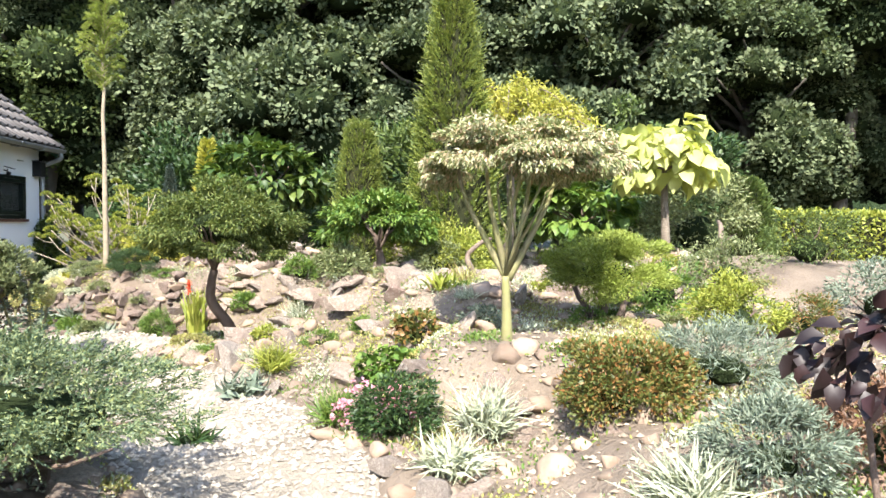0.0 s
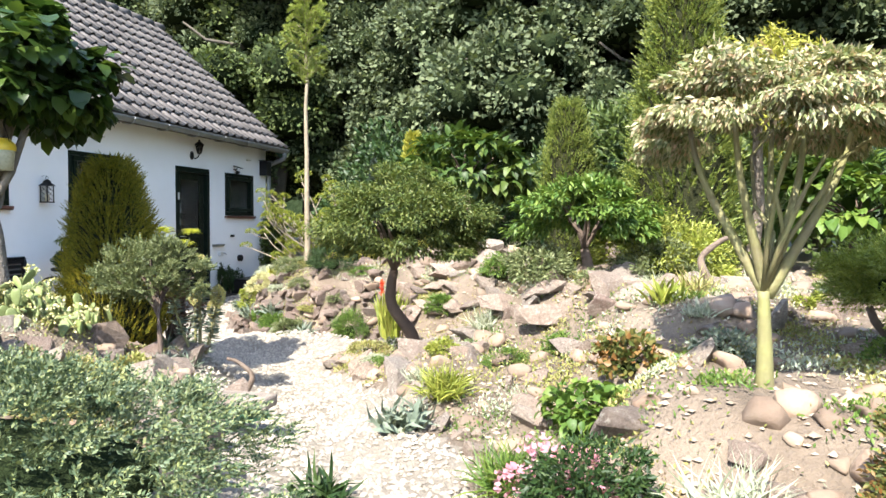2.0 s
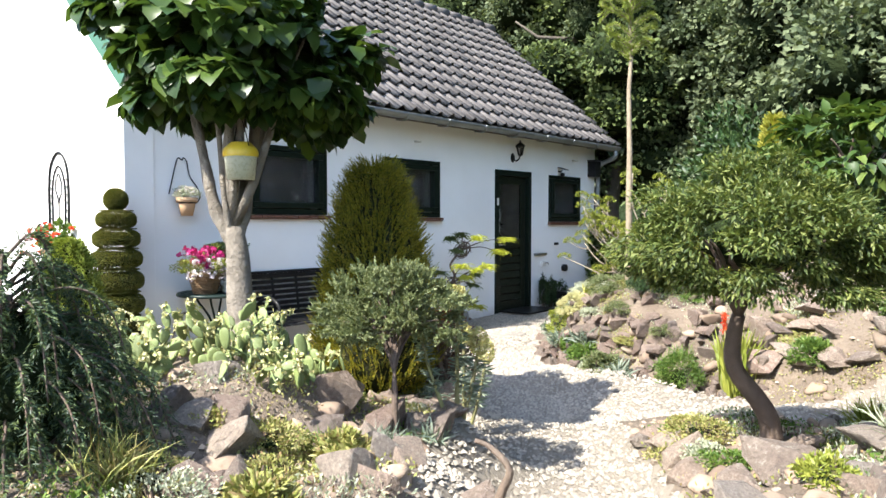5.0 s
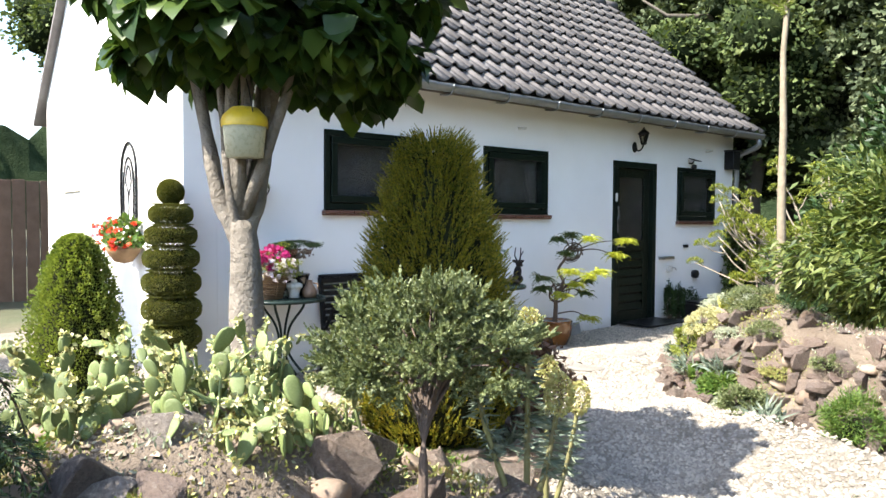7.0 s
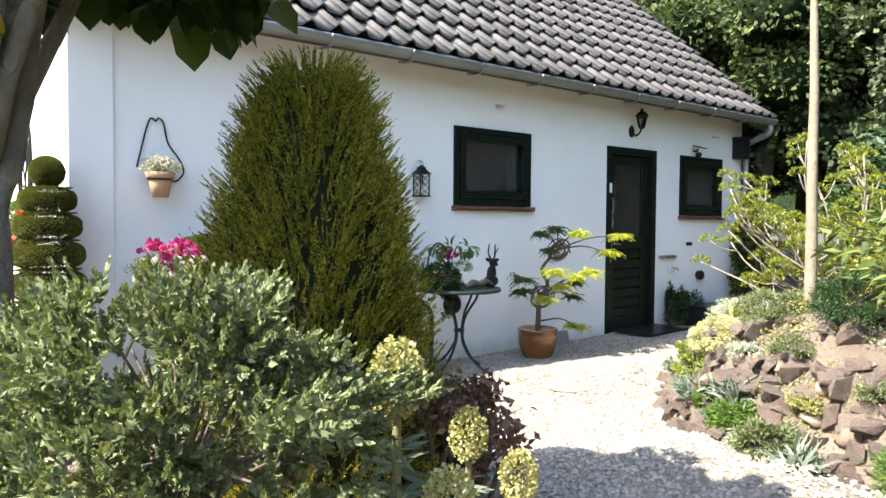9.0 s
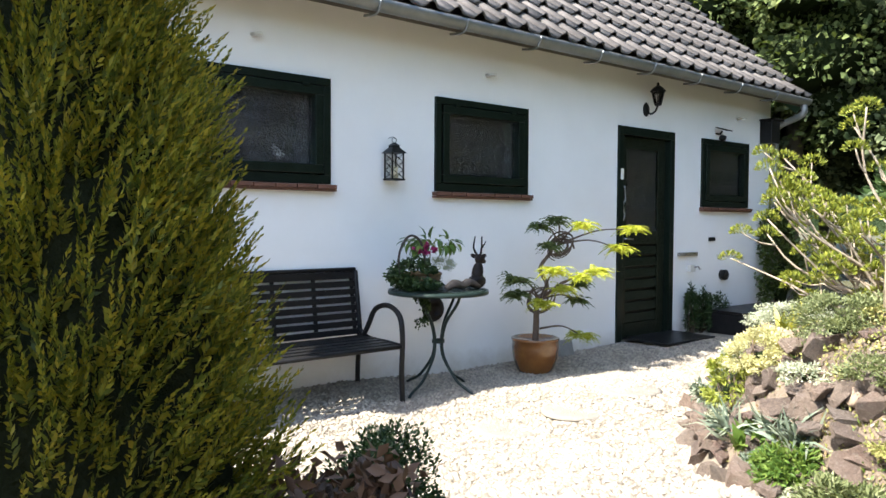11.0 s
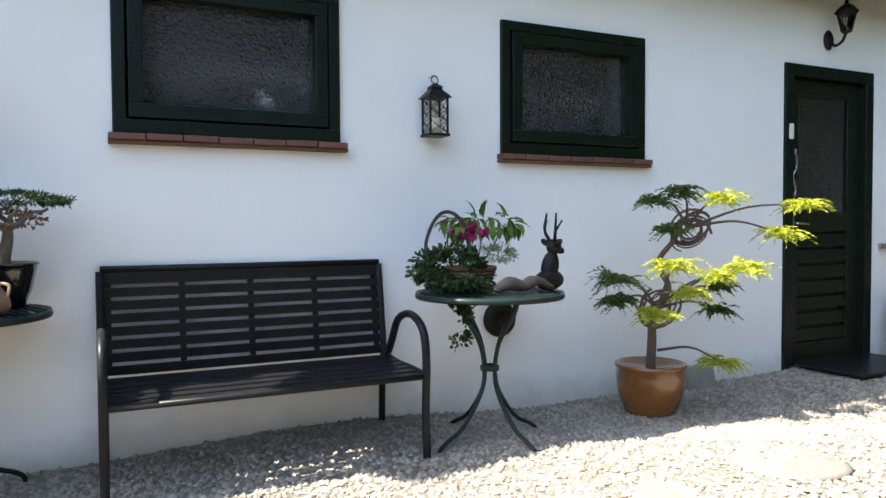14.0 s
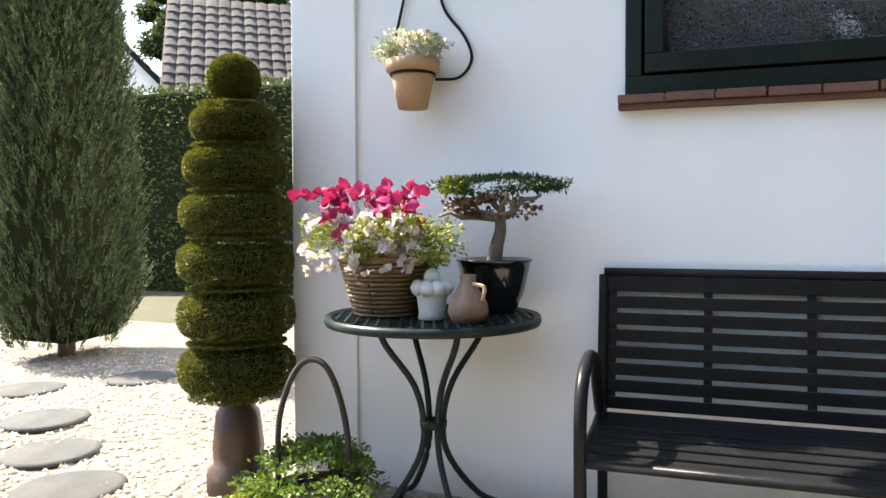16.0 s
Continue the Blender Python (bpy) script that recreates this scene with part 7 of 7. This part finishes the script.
slab = thing("stone_slab", "flat brown stone slab on the hose", "slab", -1.70, 4.23, h(-1.76, 4.30) + .14)
piece("slab", boxm(-.14, -.07, 0, .14, .07, .06, bevel=.012), M_ROCK, slab)

# round stepping stones in the gravel
M_PALESLAB = surface("pale_slab", (0.235, 0.215, 0.18), (0.185, 0.17, 0.145), 0.9, 6, 50, 0.8, 0.008)
for x, y in ((-7.78, 3.25), (-7.24, 3.98), (-6.89, 4.39), (-8.19, 3.78), (-6.55, 4.85), (-5.66, 7.8), (-5.45, 8.5), (-5.33, 8.95), (-5.3, 9.45)):
    dz = -.021 if y > 5 else -.006
    s = piece("stepping_stone", lathe([(0, 0), (.21, 0), (.22, .008), (.215, .022), (.19, .027), (0, .027)], 28, .02), M_STEP if y < 5 else M_PALESLAB, at=pose(x, y, h(x, y) + dz))
    tagged(s, "round grey stepping stone set in gravel", "stepping stone", "stepping stones")

# ---- along the gable and beyond ----
arch = thing("arch_trellis", "black iron arched trellis on the gable wall", "trellis", -8.32, Y0 - .012, 1.35)
piece("frame", tubes([(curve_pts([(-.24, 0, 0), (-.24, 0, .5), (-.17, 0, .72), (0, 0, .82), (.17, 0, .72), (.24, 0, .5), (.24, 0, 0)], 36), .012), (curve_pts([(-.15, 0, 0), (-.15, 0, .48), (0, 0, .68), (.15, 0, .48), (.15, 0, 0)], 30), .009)], 7), M_BLACK, arch, smooth=True)
for k in range(7):
    piece("bar", tubes([([(-.24, 0, .05 + k * .08), (-.2, 0, .06 + k * .08), (-.15, 0, .05 + k * .08)], .006)], 5), M_BLACK, arch)
    piece("bar", tubes([([(.15, 0, .05 + k * .08), (.2, 0, .06 + k * .08), (.24, 0, .05 + k * .08)], .006)], 5), M_BLACK, arch)
piece("scroll", tubes([(curve_pts([(0, 0, 0), (0, 0, .3), (-.08, 0, .45), (0, 0, .6), (.08, 0, .45), (0, 0, .3)], 26), .007)], 5), M_BLACK, arch)
gf = thing("geranium_basket", "wall basket of orange-red geraniums", "flowers", -7.98, Y0 - .16, 1.02)
piece("basket", lathe([(0, 0), (.08, .02), (.14, .10), (.16, .16), (0, .15)], 20), M_WICKER, gf, smooth=True)
blobs(gf, L_GREEN, 700, (.26, .16, .16), (0, 0, .25), .05, .04, clumps=24, size=.35, low=-.6, name="foliage")
petals(gf, [(RNG.normal(0, .17), RNG.normal(-.1, .05), RNG.uniform(.12, .42)) for _ in range(40)], .032, L_ORANGE, "flower", "orange-red geranium flower")
petals(gf, [(RNG.normal(-.24, .08), RNG.normal(-.1, .05), RNG.uniform(.25, .45)) for _ in range(14)], .026, L_PINK, "flower", "pale pink flower")
nich = thing("blind_niche", "small closed white hatch on the gable wall", "hatch", -10.6, Y0 - .012, 1.75, kind="structure")
piece("hatch", boxm(-.4, -.02, 0, .4, .012, .3, bevel=.01), M_WALL, nich)

L_COLUMN = leafmat("column_needle", (0.022, 0.045, 0.020), (0.055, 0.088, 0.034), (0.12, 0.155, 0.055), trans=0.2)
plumed_cone("column_conifer", "dense dark green columnar conifer on the gravel", -8.95, 2.35, .60, 4.6, L_COLUMN, 7000, 15, .040, .013, .15, .28, cat="tree", z0=0.0, up=1.8, low=.02)


def hedge(x0, y0, x1, y1, z0, z1, n, label, mat=None):
    """A clipped hedge: leaves all over a solid dark box that stands for its inner shade."""
    t = thing("hedge", label, "hedge", (x0 + x1) / 2, (y0 + y1) / 2, z0)
    cx, cy = (x0 + x1) / 2, (y0 + y1) / 2
    wx, wy, hz = abs(x1 - x0) / 2, abs(y1 - y0) / 2, z1 - z0
    areas = np.array([wy * hz, wy * hz, wx * hz, wx * hz, wx * wy * 2])
    f = RNG.choice(5, n, p=areas / areas.sum())
    u, v = RNG.uniform(-1, 1, n), RNG.uniform(-1, 1, n)
    nrm = np.array([[1, 0, 0], [-1, 0, 0], [0, 1, 0], [0, -1, 0], [0, 0, 1.0]])[f]
    P = np.stack([np.where(f == 0, wx, np.where(f == 1, -wx, u * wx)), np.where(f == 2, wy, np.where(f == 3, -wy, np.where(f < 2, u * wy, v * wy))), np.where(f == 4, hz, (v * .5 + .5) * hz)], 1)
    P += RNG.normal(0, .025, P.shape)
    D = unit(nrm + .9 * rand_dirs(n))
    piece("foliage", leaves(P, D, RNG.uniform(.05, .10, n), .05, tiny=True), mat or L_HEDGE, t)
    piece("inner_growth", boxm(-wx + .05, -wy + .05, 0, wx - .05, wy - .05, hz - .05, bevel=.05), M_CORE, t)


hedge(-14.2, -9, -13.2, 3.6, 0, 3.1, 26000, "tall clipped green hedge round the gravel yard")
hedge(5.2, 10.8, 12.0, 11.6, .75, 1.6, 12000, "low clipped green hedge at the garden's edge", L_YELG)
hedge(-9, -7, 8, -6, .3, 2.4, 9000, "clipped green hedge closing the garden")

fn = thing("fence", "dark brown board fence beside the house", "fence", -13.6, 4.0, 0)
for k in range(12):
    piece("board", boxm(-.02, k * .19, .05, .02, k * .19 + .175, 2.0 + .01 * (k % 3), bevel=.004), M_FENCE, fn)
for k in range(3):
    piece("post", boxm(-.10, k * 1.1 - .05, -.1, -.02, k * 1.1 + .05, 2.1, bevel=.006), M_FENCE, fn)


def far_house(x, y, rz):
    t = thing("far_house", "neighbouring white house with a weathered tiled roof", "house", x, y, 0, rz)
    bm = bmesh.new()
    prof = [(-3.2, 0), (-3.2, 2.9), (0, 6.2), (3.2, 2.9), (3.2, 0)]
    fr = [bm.verts.new((2.0, a, b)) for a, b in prof]
    bk_ = [bm.verts.new((-6.0, a, b)) for a, b in prof]
    bm.faces.new(fr)
    bm.faces.new(bk_[::-1])
    for i in range(5):
        j = (i + 1) % 5
        bm.faces.new((fr[i], bk_[i], bk_[j], fr[j]))
    bmesh.ops.recalc_face_normals(bm, faces=bm.faces)
    piece("wall", bm, M_WALL, t)
    return t


M_OLDTILE = surface("old_roof_tile", (0.065, 0.055, 0.047), (0.13, 0.11, 0.095), 0.9, 2.0, 30, 0.6, 0.01, island=0.4)


def roof_slab(parent, a, b, wdt, label):
    """Courses of tiles on a slope from the eave a to the ridge b."""
    a, b = Vector(a), Vector(b)
    L = (b - a).length
    rows = int(L / .33)
    V, F, o = [], [], 0
    ax = (b - a).normalized()
    side = Vector(wdt)
    nrm = side.normalized().cross(ax)
    if nrm.z < 0:
        nrm = -nrm
    cols = int(side.length / .27)
    for r in range(rows):
        for c in range(cols):
            p = a + ax * (L * r / rows) + side * (c / cols) + nrm * .05
            q = side / cols * .94
            u = ax * (L / rows * 1.1)
            for w in (p + nrm * .03, p + q * .5 + nrm * .06, p + q + nrm * .03, p + q + u, p + q * .5 + u + nrm * .03, p + u):
                V.append(w)
            F += [(o, o + 1, o + 4, o + 5), (o + 1, o + 2, o + 3, o + 4)]
            o += 6
    ob = piece("roof_tiles", mesh_from("roof_tiles", [tuple(v) for v in V], F), M_OLDTILE, parent, label)
    ob["kind"] = "stuff"
    bm = bmesh.new()
    vs = [bm.verts.new(p) for p in (a, a + side, b + side, b)]
    bm.faces.new(vs)
    bmesh.ops.solidify(bm, geom=bm.faces[:], thickness=.08)
    piece("roof", bm, M_OLDTILE, parent)


for x, y, rz in ((-19.5, -2.2, -55), (-19.6, -7.6, 38)):
    fh = far_house(x, y, rz)
    roof_slab(fh, (2.3, 3.5, 2.65), (2.3, 0, 6.25), (-8.6, 0, 0), "weathered grey-brown roof tiles")
    roof_slab(fh, (2.3, -3.5, 2.65), (2.3, 0, 6.25), (-8.6, 0, 0), "weathered grey-brown roof tiles")
    piece("window", boxm(2.0, -1.2, .9, 2.04, -.2, 2.0, bevel=.01), M_BLACK, fh)
